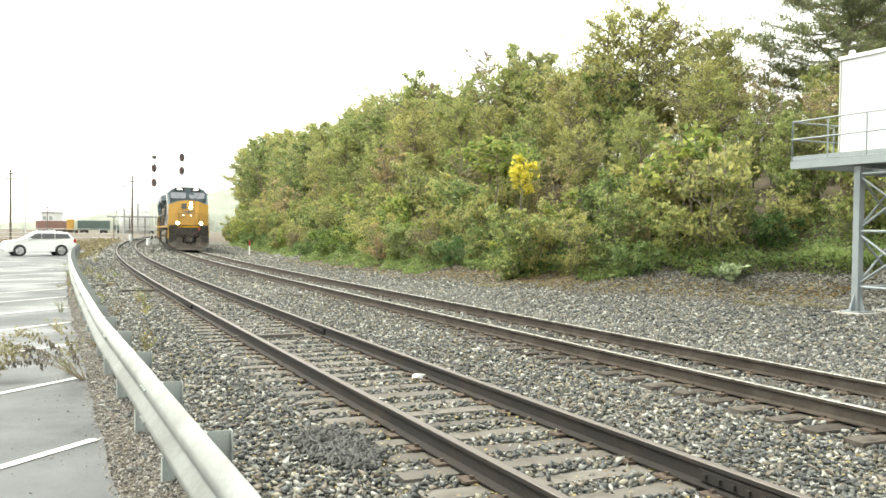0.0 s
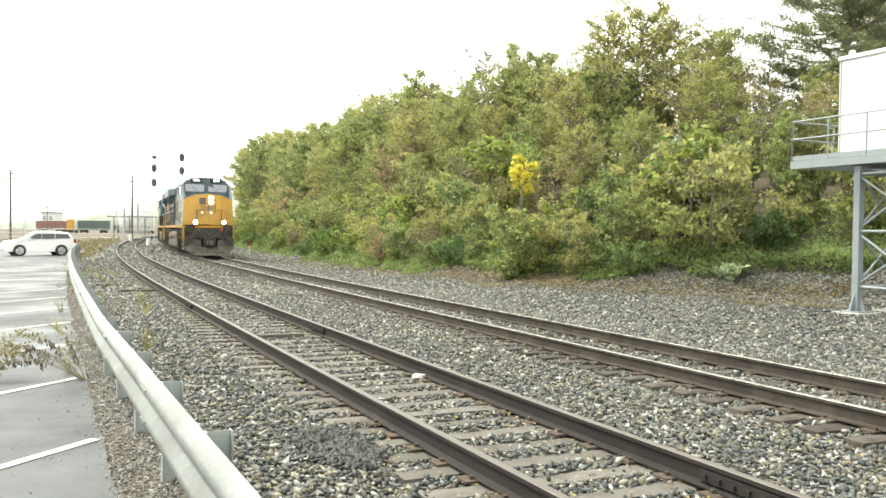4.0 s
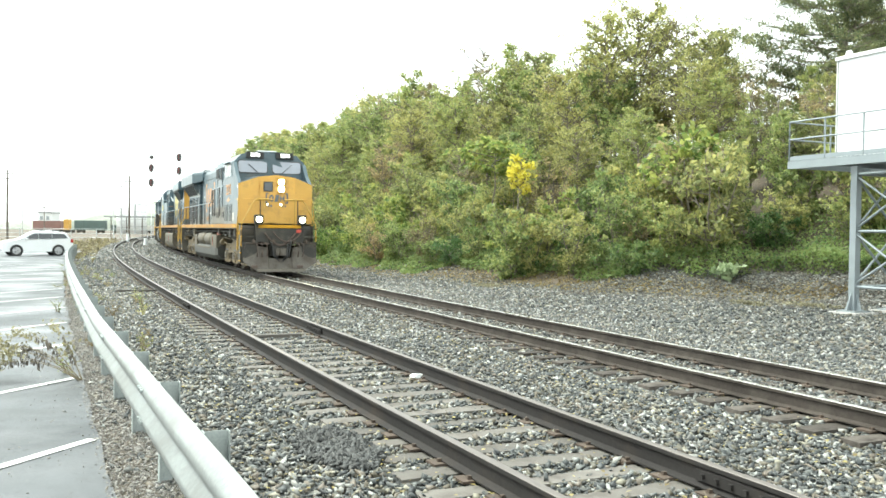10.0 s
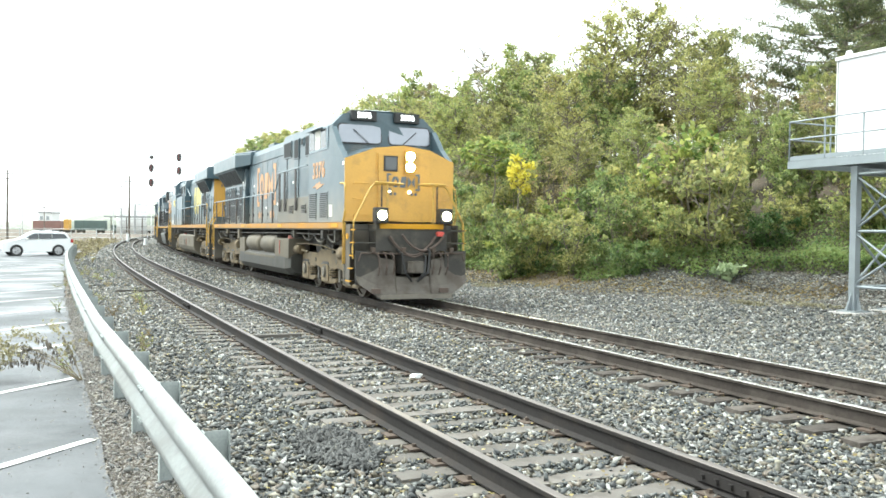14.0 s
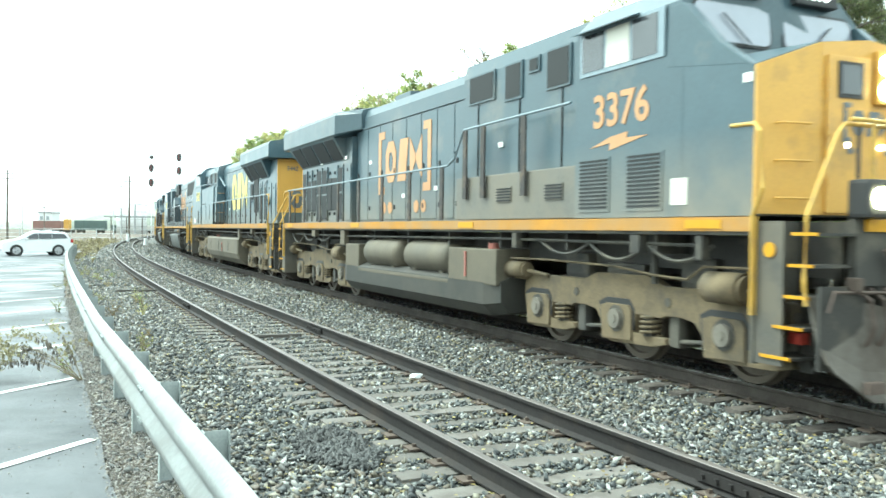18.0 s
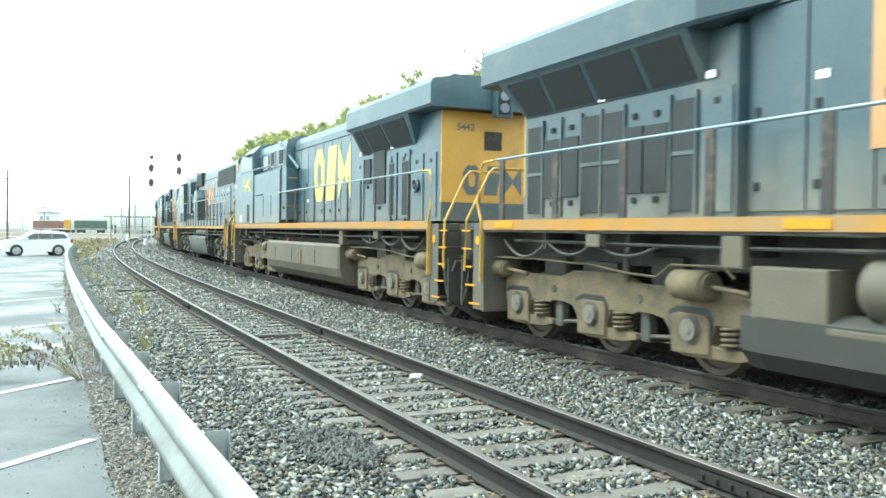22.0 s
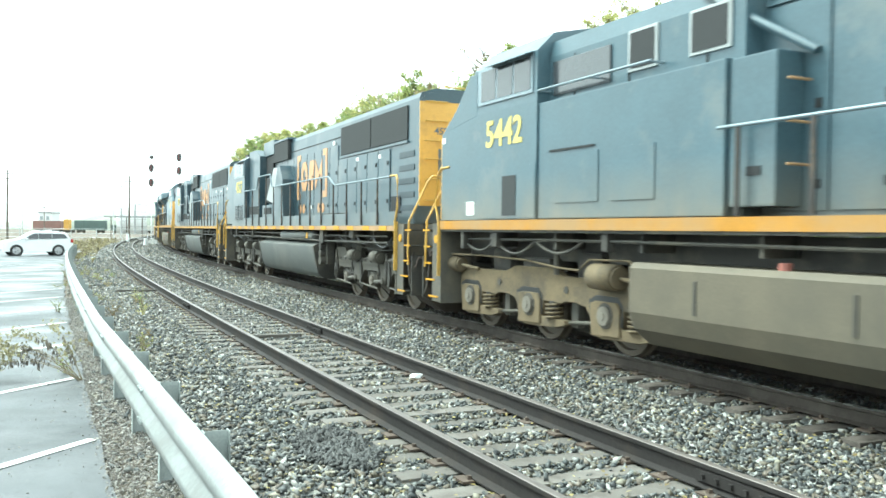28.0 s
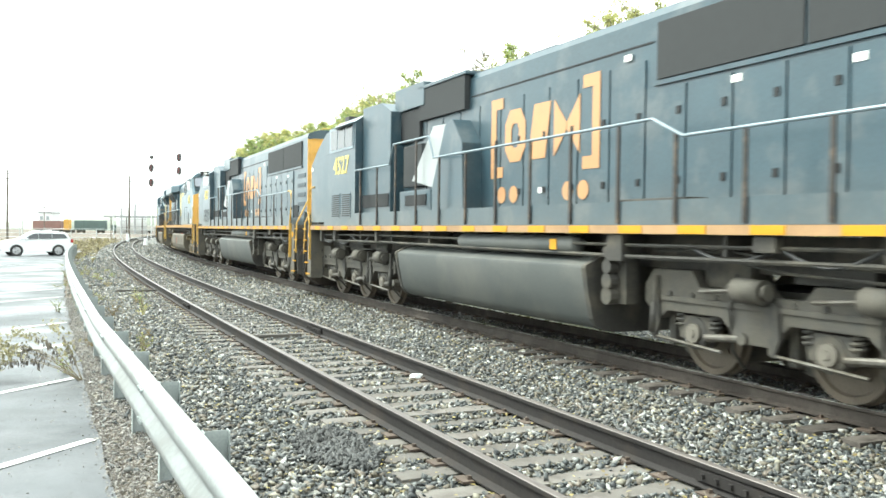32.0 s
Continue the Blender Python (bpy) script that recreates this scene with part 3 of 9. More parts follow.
# ---------- the ground, one sheet out to the horizon ----------
def ground():
    def steps(*spans):
        return np.unique(np.concatenate([np.arange(a, b, c) for a, b, c in spans]))
    gx = np.concatenate([[-3000, -1500, -800, -400, -250], steps((-160, -60, 6), (-60, -20, 1.5), (-20, 20, 0.4), (20, 60, 1.5), (60, 160, 8)), [160, 300, 700, 1500, 3000]])
    gy = np.concatenate([[-1500, -500, -150, -60], steps((-30, 0, 2), (0, 45, 0.5), (45, 110, 1.2), (110, 240, 4)), [260, 320, 420, 700, 1500, 3500]])
    X, Y = np.meshgrid(gx, gy)
    x, y = X.ravel(), Y.ravel()
    z = height(x, y)
    far = np.hypot(x, y) > 380
    z[far] = -0.5
    v = np.stack([x, y, z], 1)
    nx, ny = len(gx), len(gy)
    i = (np.arange(ny - 1)[:, None] * nx + np.arange(nx - 1)).ravel()
    f = np.stack([i, i + 1, i + nx + 1, i + nx], 1)
    ob = raw_mesh("ground", v, f, M_GROUND)
    s, e = track_coords(x, y)
    foot = np.interp(s, FOOT_S, FOOT_E)
    zone = np.interp(e, [-2.95, -2.6], [0.25, 1.0]) * np.interp(e - foot, [-1.2, 0.6], [1.0, 0.0])
    near_bank = np.interp(s, [8, 14.5, 17], [1, 1, 0]) * np.interp(e - foot, [1.5, 3.0], [1, 0])
    zone = np.maximum(zone, near_bank * (e > 0))
    zone = zone * np.interp(s, [100, 140], [1, 0.6])
    at = ob.data.attributes.new("ballast", "FLOAT", "POINT")
    at.data.foreach_set("value", zone.astype(np.float32))
    for p in ob.data.polygons:
        p.use_smooth = True
    tagged(ob, "grey ballast and brown soil beside the tracks", "ground", kind="structure")


ground()


# ---------- ballast stones ----------
def stones(name, n, s0, s1, e0, e1, size, seed, lift=0.0, thin=None, mat=None):
    rng = np.random.default_rng(seed)
    s = s0 + (s1 - s0) * rng.random(n) ** 1.5
    e = rng.uniform(e0, e1, n)
    if thin is not None:
        keep = thin(s, e, rng)
        s, e = s[keep], e[keep]
        n = len(s)
    x, y, _ = along(s, e)
    z = height(x, y) + lift
    cube = np.array([(-1, 0, 0), (1, 0, 0), (0, -1, 0), (0, 1, 0), (0, 0, -1), (0, 0, 1)], float)
    quad = np.array([(0, 2, 5), (2, 1, 5), (1, 3, 5), (3, 0, 5), (2, 0, 4), (1, 2, 4), (3, 1, 4), (0, 3, 4)])
    r = size * (0.5 + 1.15 * rng.random(n) ** 1.6)
    v = cube[None] * rng.uniform(0.65, 1.35, (n, 6, 1)) + rng.uniform(-0.38, 0.38, (n, 6, 3))
    # two in three are broken slabs: a three-cornered top over a three-cornered foot
    slab = rng.random(n) < 0.66
    m = int(slab.sum())
    a = 2 * np.pi * np.arange(3) / 3 + rng.uniform(-0.55, 0.55, (m, 3))
    wedge = np.empty((m, 6, 3))
    wedge[:, :3] = np.stack([np.cos(a), np.sin(a), np.full_like(a, 0.8)], -1) * rng.uniform(0.7, 1.25, (m, 3, 1))
    wedge[:, 3:] = np.stack([np.cos(a), np.sin(a), np.full_like(a, -0.8)], -1) * rng.uniform(0.9, 1.45, (m, 3, 1))
    v[slab] = wedge + rng.uniform(-0.16, 0.16, (m, 6, 3))
    v *= (r[:, None] * rng.uniform((0.85, 0.6, 0.28), (1.6, 1.15, 0.62), (n, 3)))[:, None, :]
    q = rng.normal(size=(n, 4)) * np.array([1, 0.3, 0.3, 1])
    q /= np.linalg.norm(q, axis=1)[:, None]
    w, a, b, c = q.T
    R = np.stack([np.stack([1 - 2 * (b * b + c * c), 2 * (a * b - c * w), 2 * (a * c + b * w)], -1),
                  np.stack([2 * (a * b + c * w), 1 - 2 * (a * a + c * c), 2 * (b * c - a * w)], -1),
                  np.stack([2 * (a * c - b * w), 2 * (b * c + a * w), 1 - 2 * (a * a + b * b)], -1)], -2)
    v = np.einsum("nij,nkj->nki", R, v)
    v += np.stack([x, y, z + r * 0.2 + rng.uniform(-0.006, 0.026, n)], 1)[:, None, :]
    tri = np.array([(0, 1, 2), (5, 4, 3), (0, 3, 4), (0, 4, 1), (1, 4, 5), (1, 5, 2), (2, 5, 3), (2, 3, 0)])
    f = np.where(slab[:, None, None], tri[None], quad[None]) + 6 * np.arange(n)[:, None, None]
    ob = raw_mesh(name, v.reshape(-1, 3), f.reshape(-1, 3), mat or M_STONE)
    return tagged(ob, "grey crushed stone ballast around the rails", "ballast", kind="stuff")


def clear_of_track(s, e, rng):
    """Fewer stones on tie tops, none on the rails, few on the gritty verge."""
    keep = (e > -2.85 + rng.normal(0, 0.12, len(s))) | (rng.random(len(s)) < 0.12)
    keep &= ~((abs(e + 1.08) < 0.27) & (s > 3) & (s < 24) & (rng.random(len(s)) < 0.6))
    keep &= (((s + 4.4) / 0.7) ** 2 + ((e + 1.47) / 0.3) ** 2 > 1) | (rng.random(len(s)) < 0.25)
    for c in (0.0, SPACING):
        for g in (-0.753, 0.753):
            keep &= abs(e - c - g) > 0.1
        on_tie = (abs(e - c) < 1.3) & (((s + 30) / 0.533 + 0.22) % 1 < 0.44)
        if c > 0:
            on_tie = on_tie | ((e < c - 0.8) & (e > c - 1.42) & (((s + 30) / 0.533 + 0.25) % 1 < 0.5))
        keep &= ~(on_tie & (rng.random(len(s)) < np.where(e < c - 0.8, np.interp(s, [-1, 4, 12], [0.985, 0.8, 0.5]), 0.95 if c == 0 else 0.55)))
    return keep


stones("ballast_stones", 165000, -8.5, 18, -3.3, 8.5, 0.025, 3, thin=clear_of_track)
stones("ballast_stones", 55000, 14, 50, -3.3, 13.0, 0.033, 4, thin=clear_of_track)


def off_heap(s, e, rng):
    """Clean ballast thins out where the spoil heap and the bare soil of the bank begin."""
    up = e - np.interp(s, FOOT_S, FOOT_E)
    soil = (s > 15.0) & (up > -1.5 + rng.normal(0, 0.4, len(s)))
    heap = (s > 8.0) & (up > -2.2 + 0.5 * np.sin(s * 1.7) + rng.normal(0, 0.5, len(s)))
    return ~((soil | heap) & (rng.random(len(s)) < 0.9))


def on_heap(s, e, rng):
    up = e - np.interp(s, FOOT_S, FOOT_E)
    return (up > -2.4 + 0.5 * np.sin(s * 1.7) + rng.normal(0, 0.5, len(s))) & (up < 2.9 + rng.normal(0, 0.4, len(s))) & (s < 15.5 + rng.normal(0, 0.6, len(s)))


stones("ballast_stones", 46000, -10, 22, 7.8, 20.0, 0.033, 5, thin=off_heap)
tagged(stones("spoil_heap", 26000, 6.5, 17, 11.0, 21.5, 0.034, 10, mat=M_SPOIL, thin=on_heap), "dull stones and soil heaped against the bank", "gravel heap", kind="stuff")
stones("ballast_stones", 26000, 46, 100, -3.0, 11.0, 0.06, 7, thin=clear_of_track)
stones("verge_grit", 46000, -8.5, 16, -3.43, -2.72, 0.0095, 8, lift=0.006, mat=M_GRIT)

stones("asphalt_grit", 2600, -9, 14, -7.5, -3.42, 0.008, 9, lift=0.034, mat=M_GRIT, thin=lambda s, e, rng: rng.random(len(s)) < np.interp(e, [-7.5, -4.2, -3.42], [0.1, 0.3, 1.0]))


def coal_patch():
    """A dark spill on the ballast beside the guard rail."""
    ob = stones("coal_spill", 6500, -5.2, -3.7, -1.8, -1.15, 0.024, 6, lift=0.02, thin=lambda s, e, rng: ((s + 4.4) / 0.8) ** 2 + ((e + 1.47) / 0.34) ** 2 < rng.uniform(0.35, 1.1, len(s)))
    ob.data.materials.clear()
    ob.data.materials.append(M_COAL)
    tagged(ob, "dark spilt coal lying on the ballast", "coal", kind="stuff")


coal_patch()


# ---------- tracks ----------
RAIL_PROFILE = [(-0.076, -0.186), (0.076, -0.186), (0.076, -0.176), (0.012, -0.155), (0.010, -0.05), (0.037, -0.038), (0.037, -0.006), (0.030, 0.0),
                (-0.030, 0.0), (-0.037, -0.006), (-0.037, -0.038), (-0.010, -0.05), (-0.012, -0.155), (-0.076, -0.176)]


def rail(e, top, parent, side):
    """One rail swept along the line, its worn head a material of its own."""
    ss = np.concatenate([np.arange(-40, 60, 0.8), np.arange(60, 300, 2.0)])
    bm = bmesh.new()
    rings = []
    for s in ss:
        x, y, th = along(s, e)
        rings.append([bm.verts.new((x + math.cos(th) * a, y + math.sin(th) * a, z)) for a, z in RAIL_PROFILE])
    n = len(RAIL_PROFILE)
    for a, b in zip(rings, rings[1:]):
        for i in range(n):
            f = bm.faces.new((a[i], a[(i + 1) % n], b[(i + 1) % n], b[i]))
            if i in (6, 7, 8):
                f.material_index = 1
    bmesh.ops.recalc_face_normals(bm, faces=bm.faces)
    ob = part("rail", bm, side, parent)
    ob.data.materials.append(top)
    return ob


def tie_mesh(seed):
    rng = random.Random(seed)
    bm = new_box(-1.3, 1.3, -0.115, 0.115, -0.39, -0.207)
    bmesh.ops.subdivide_edges(bm, edges=[e for e in bm.edges if abs(e.verts[0].co.x - e.verts[1].co.x) > 1], cuts=5)
    for v in bm.verts:
        v.co += Vector((rng.uniform(-0.012, 0.012), rng.uniform(-0.012, 0.012), rng.uniform(-0.008, 0.004)))
    me = bpy.data.meshes.new("tie")
    bm.to_mesh(me)
    bm.free()
    me.materials.append(M_TIE)
    return me


TIE_MESHES = [tie_mesh(i) for i in range(5)]
DARK_TIES = [m.copy() for m in TIE_MESHES]
for m in DARK_TIES:
    m.materials[0] = M_TIE_DARK


def track(e, top, side, label, seed, first, last, kinds, joints=()):
    rng = random.Random(seed)
    t = thing("railway_track", label, "railway track", kind="structure")
    for g in (-0.753, 0.753):
        rail(e + g, top, t, side)
    bm = bmesh.new()
    # tie plates and spikes along both rails
    for k in range(int((60 + 9) / 0.533)):
        s = -9 + k * 0.533
        for g in (-0.753, 0.753):
            x, y, th = along(s, e + g)
            m = Matrix.Translation((x, y, -0.197)) @ Matrix.Rotation(th, 4, "Z")
            r = bmesh.ops.create_cube(bm, size=1, matrix=m @ Matrix.Diagonal((0.34, 0.18, 0.02, 1)))
            if s < 30:
                for sx in (-0.092, 0.092):
                    bmesh.ops.create_cube(bm, size=1, matrix=m @ Matrix.Translation((sx, rng.uniform(-0.05, 0.05), 0.02)) @ Matrix.Diagonal((0.035, 0.03, 0.035, 1)))
    tagged(part("tie_plates", bm, M_PLATE, t), kind="stuff")
    # joint bars bolted over the rail ends
    for s, g in joints:
        bm = bmesh.new()
        for side in (-1, 1):
            x, y, th = along(s, e + g + side * 0.03)
            m = Matrix.Translation((x, y, -0.1)) @ Matrix.Rotation(th, 4, "Z")
            bmesh.ops.create_cube(bm, size=1, matrix=m @ Matrix.Diagonal((0.035, 0.91, 0.085, 1)))
            for k in range(6):
                bmesh.ops.create_cube(bm, size=1, matrix=m @ Matrix.Translation((side * 0.025, -0.38 + 0.15 * k, 0)) @ Matrix.Diagonal((0.03, 0.035, 0.035, 1)))
        part("joint_bar", bm, M_RAIL, t)
    # the ties, each a piece
    rest = bmesh.new()
    k = 0
    s = -30.0
    while s < 190:
        x, y, th = along(s, e + rng.uniform(-0.05, 0.05))
        m = Matrix.Translation((x, y, rng.uniform(-0.012, 0.002))) @ Matrix.Rotation(th + rng.uniform(-0.02, 0.02), 4, "Z")
        if first < s < last:
            ob = new("tie", kinds[k % 5])
            ob.parent = t
            ob.matrix_basis = m
        else:
            bmesh.ops.create_cube(rest, size=1, matrix=m @ Matrix.Translation((0, 0, -0.3)) @ Matrix.Diagonal((2.6, 0.23, 0.18, 1)))
        k += 1
        s += 0.533
    tagged(part("far_ties", rest, M_TIE, t), kind="stuff")


track(0.0, M_RAILTOP_DULL, M_RAIL, "rusty-sided rails on weathered timber ties, empty siding", 11, -9, 80, TIE_MESHES, ((-7.1, 0.753), (3.75, 0.753), (9.5, -0.753)))
track(SPACING, M_RAILTOP, M_RAIL_RUST, "running track with polished rails on half-buried ties", 12, -9, 60, DARK_TIES)


def loose_bits():
    """A white rag between the rails and old tie stubs lying on the ballast."""
    rng = random.Random(5)
    bm = bmesh.new()
    bmesh.ops.create_icosphere(bm, subdivisions=2, radius=0.09)
    for v in bm.verts:
        v.co = Vector((v.co.x * 1.15, v.co.y * 0.65, max(v.co.z, -0.03) * 0.5)) * rng.uniform(0.85, 1.15)
    ob = part("litter", bm, M_WHITE, None)
    ob.matrix_world = pose(-0.33, 11.45, -0.185, 0, 0, 25)
    tagged(ob, "crumpled white litter lying on a timber tie", "litter")
    for s, e, turn, ln in ((13.2, 2.6, 30, 0.9), (24.5, 2.9, 70, 0.8), (16, -1.35, 80, 1.2), (3.6, -0.2, 88, 1.25)):
        x, y, th = along(s, e)
        bm = new_box(-ln / 2, ln / 2, -0.07, 0.07, 0, 0.09, bevel=0.015)
        for v in bm.verts:
            v.co += Vector((rng.uniform(-0.03, 0.03), rng.uniform(-0.015, 0.015), 0))
        ob = part("tie_stub", bm, M_TIE, None)
        ob.matrix_world = Matrix.Translation((x, y, -0.235)) @ Matrix.Rotation(th + radians(turn - 90), 4, "Z")
        tagged(ob, "broken dark timber tie piece lying on the ballast", "timber", group="scrap timber")


loose_bits()


# ---------- guard rail between car park and tracks ----------
def guard_rail():
    t = thing("guard_rail", "galvanised W-beam guard rail on steel posts along the tracks", "guard rail", kind="structure")
    wave = [(0.0, 0.0), (-0.02, -0.008), (-0.085, -0.075), (-0.095, -0.105), (-0.09, -0.15), (-0.03, -0.225), (-0.024, -0.245), (-0.03, -0.265),
            (-0.09, -0.33), (-0.095, -0.37), (-0.085, -0.405), (-0.02, -0.475), (0.0, -0.485)]

    def offset(s):
        return np.interp(s, [-12, -8, -4, 1, 20, 57], [-2.96, -2.97, -3.03, -3.13, -3.2, -3.4])
    ends = np.arange(-12, 57, 3.81)
    for k, s0 in enumerate(ends):
        s1 = min(s0 + 3.81 + 0.3, 57)
        bm = bmesh.new()
        rows = []
        for s in np.linspace(s0, s1, 7):
            x, y, th = along(s, offset(s) - (0.003 if k % 2 else 0))
            rows.append([[bm.verts.new((x + math.cos(th) * (a + q), y + math.sin(th) * (a + q), 0.5 + z)) for a, z in wave] for q in (0.0, 0.004)])
        n = len(wave)
        for r0, r1 in zip(rows, rows[1:]):
            for q in (0, 1):
                for i in range(n - 1):
                    bm.faces.new((r0[q][i], r0[q][i + 1], r1[q][i + 1], r1[q][i]))
            for i in (0, n - 1):
                bm.faces.new((r0[0][i], r0[1][i], r1[1][i], r1[0][i]))
        bmesh.ops.recalc_face_normals(bm, faces=bm.faces)
        ob = part("beam", bm, M_GALV, t)
        for p in ob.data.polygons:
            p.use_smooth = True
        # bolts of the splice
        bm = bmesh.new()
        for ds in (0.06, 0.16, 0.26):
            for dz in (-0.105, -0.37):
                x, y, th = along(s0 + ds, offset(s0 + ds) - 0.085)
                rod(bm, (x, y, 0.5 + dz), (x - 0.03 * math.cos(th), y - 0.03 * math.sin(th), 0.5 + dz), 0.016, 8)
        part("bolt", bm, M_GALV_POST, t)
    for s in np.arange(-8.3, 57, 1.87):
        x, y, th = along(s, offset(s) + 0.085)
        zb = height_at(x, y) - 0.1
        bm = bmesh.new()
        # rolled steel I section
        for a0, a1, b0, b1 in ((-0.075, 0.075, -0.003, 0.003), (-0.08, -0.073, -0.05, 0.05), (0.073, 0.08, -0.05, 0.05)):
            box(bm, a0, a1, b0, b1, zb, 0.5)
        ob = part("post", bm, M_GALV_POST, t)
        ob.matrix_basis = Matrix.Translation((x, y, 0)) @ Matrix.Rotation(th, 4, "Z")


guard_rail()


# ---------- car park ----------
def car_park():
    ss = np.concatenate([np.arange(-30, 40, 1.0), np.arange(40, 74, 2.0)])
    rng = random.Random(8)
    rows = []
    bm = bmesh.new()
    for s in ss:
        row = []
        for e in (-3.37 + rng.uniform(-0.05, 0.05), -5, -8, -12, -20, -40, -75):
            x, y, th = along(s, e)
            row.append(bm.verts.new((x, y, height_at(x, y) + 0.03)))
        rows.append(row)
    for a, b in zip(rows, rows[1:]):
        for i in range(len(a) - 1):
            bm.faces.new((a[i], b[i], b[i + 1], a[i + 1]))
    # the broken edge of the slab
    for a, b in zip(rows, rows[1:]):
        lo = [bm.verts.new(v.co - Vector((0, 0, 0.08))) for v in (a[0], b[0])]
        bm.faces.new((a[0], lo[0], lo[1], b[0]))
    bmesh.ops.recalc_face_normals(bm, faces=bm.faces)
    lot = part("car_park", bm, M_ASPHALT, None)
    tagged(lot, "wet grey asphalt car park with painted bays", "car park", kind="structure")
    # bay lines
    for k in range(-3, 13):
        s = -2.9 + 3.77 * k
        x, y, th = along(s, -3.43)
        d = Vector((-0.36, -0.93, 0)).normalized()
        w = Vector((-d.y, d.x, 0)) * 0.055
        bm = bmesh.new()
        n = 10
        ring = []
        for i in range(n + 1):
            p = Vector((x, y, 0)) + d * (5.2 * i / n)
            j = rng.uniform(-0.006, 0.006)
            pts = []
            for sgn in (-1, 1):
                c = p + w * sgn + w.normalized() * j
                pts.append(bm.verts.new((c.x, c.y, height_at(c.x, c.y) + 0.039)))
            ring.append(pts)
        for a, b in zip(ring, ring[1:]):
            bm.faces.new((a[0], b[0], b[1], a[1]))
        bmesh.ops.recalc_face_normals(bm, faces=bm.faces)
        ob = part("bay_line", bm, M_LINE, lot, "worn white painted bay line")
    return lot


car_park()


# ---------- white estate car in the car park ----------
M_CARPAINT = material("white car paint", (0.82, 0.83, 0.84), rough=0.2, vary=0.03, bump=0.0, coat=1.0)
M_CARGLASS = material("tinted car glass", (0.05, 0.055, 0.06), rough=0.1, vary=0.1, bump=0.0, spec=0.6)
M_TYRE = material("tyre rubber", (0.03, 0.03, 0.03), rough=0.8, vary=0.2)
M_ALLOY = material("alloy wheel", (0.55, 0.55, 0.56), rough=0.3, vary=0.1, metal=0.6)
M_TAIL = material("tail lamp", (0.4, 0.03, 0.03), rough=0.2, vary=0.1)


def suv(m):
    t = thing("car", "white sport utility car parked on wet asphalt", "car", at=m)
    side = [(-2.38, 0.38), (-2.42, 0.78), (-2.38, 1.12), (-2.26, 1.26), (-2.02, 1.64), (-1.75, 1.73), (0.0, 1.77), (0.3, 1.71), (1.05, 1.23), (1.25, 1.16), (2.1, 1.04), (2.34, 0.86), (2.4, 0.5), (2.3, 0.3), (-2.2, 0.3)]

    def half(z):
        return np.interp(z, [0.3, 0.7, 1.05, 1.25, 1.77], [0.88, 0.94, 0.93, 0.88, 0.7])
    bm = bmesh.new()
    ys = np.linspace(-1, 1, 9)
    rings = [[bm.verts.new((x, float(half(z)) * k, z - 0.05 * (abs(k) == 1) * (z > 1.6))) for x, z in side] for k in ys]
    for a, b in zip(rings, rings[1:]):
        for i in range(len(side)):
            bm.faces.new((a[i], b[i], b[(i + 1) % len(side)], a[(i + 1) % len(side)]))
    bm.faces.new(rings[0])
    bm.faces.new(list(reversed(rings[-1])))
    bmesh.ops.recalc_face_normals(bm, faces=bm.faces)
    smooth(part("body", bm, M_CARPAINT, t), 35)
    for sy in (-1, 1):
        for name, pts in (("side_window", [(-2.05, 1.27), (-1.85, 1.57), (-1.0, 1.6), (-1.0, 1.24)]), ("side_window", [(-0.95, 1.24), (-0.95, 1.6), (-0.1, 1.61), (-0.1, 1.23)]), ("side_window", [(-0.05, 1.23), (-0.05, 1.61), (0.28, 1.58), (0.82, 1.24)])):
            bm = bmesh.new()
            vs = [bm.verts.new((x, sy * (float(half(z)) + 0.012), z)) for x, z in pts]
            bm.faces.new(vs)
            r = bmesh.ops.extrude_face_region(bm, geom=bm.faces[:])
            for v in [g for g in r["geom"] if isinstance(g, bmesh.types.BMVert)]:
                v.co.y -= sy * 0.03
            bmesh.ops.recalc_face_normals(bm, faces=bm.faces)
            part(name, bm, M_CARGLASS, t, "tinted side window")
        bm = new_box(0.62, 0.82, sy * 0.93 - 0.09, sy * 0.93 + 0.09, 1.12, 1.28, bevel=0.03)
        part("mirror", bm, M_CARPAINT, t)
        for wx in (-1.4, 1.4):
            bm = bmesh.new()
            lathe(bm, [(0.2, -0.11), (0.33, -0.115), (0.365, -0.08), (0.365, 0.08), (0.33, 0.115), (0.2, 0.11)], (wx, sy * 0.84, 0.365), seg=24)
            tyre = smooth(part("wheel", bm, M_TYRE, t, "black tyre with alloy rim"))
            bm = bmesh.new()
            rod(bm, (wx, sy * 0.94, 0.365), (wx, sy * 0.955, 0.365), 0.27, 24)
            for k in range(5):
                a = 2 * math.pi * k / 5
                rod(bm, (wx, sy * 0.965, 0.365), (wx + 0.22 * math.cos(a), sy * 0.965, 0.365 + 0.22 * math.sin(a)), 0.03, 6)
            part("rim", bm, M_ALLOY, tyre, "silver alloy rim")
            bm = bmesh.new()
            lathe(bm, [(0.37, -0.02), (0.43, -0.02), (0.43, 0.02), (0.37, 0.02)], (wx, sy * 0.925, 0.38), seg=24)
            part("wheel_arch", bm, M_GASKET, t, "dark wheel arch")
        bm = new_box(-2.43, -2.25, sy * 0.86 - 0.05, sy * 0.86 + 0.06, 0.95, 1.2, bevel=0.02)
        part("tail_lamp", bm, M_TAIL, t, "red tail lamp")
        bm = new_box(2.15, 2.38, sy * 0.8 - 0.1, sy * 0.8 + 0.1, 0.72, 0.86, bevel=0.03)
        part("headlight", bm, M_GLASS, t, "clear headlight")
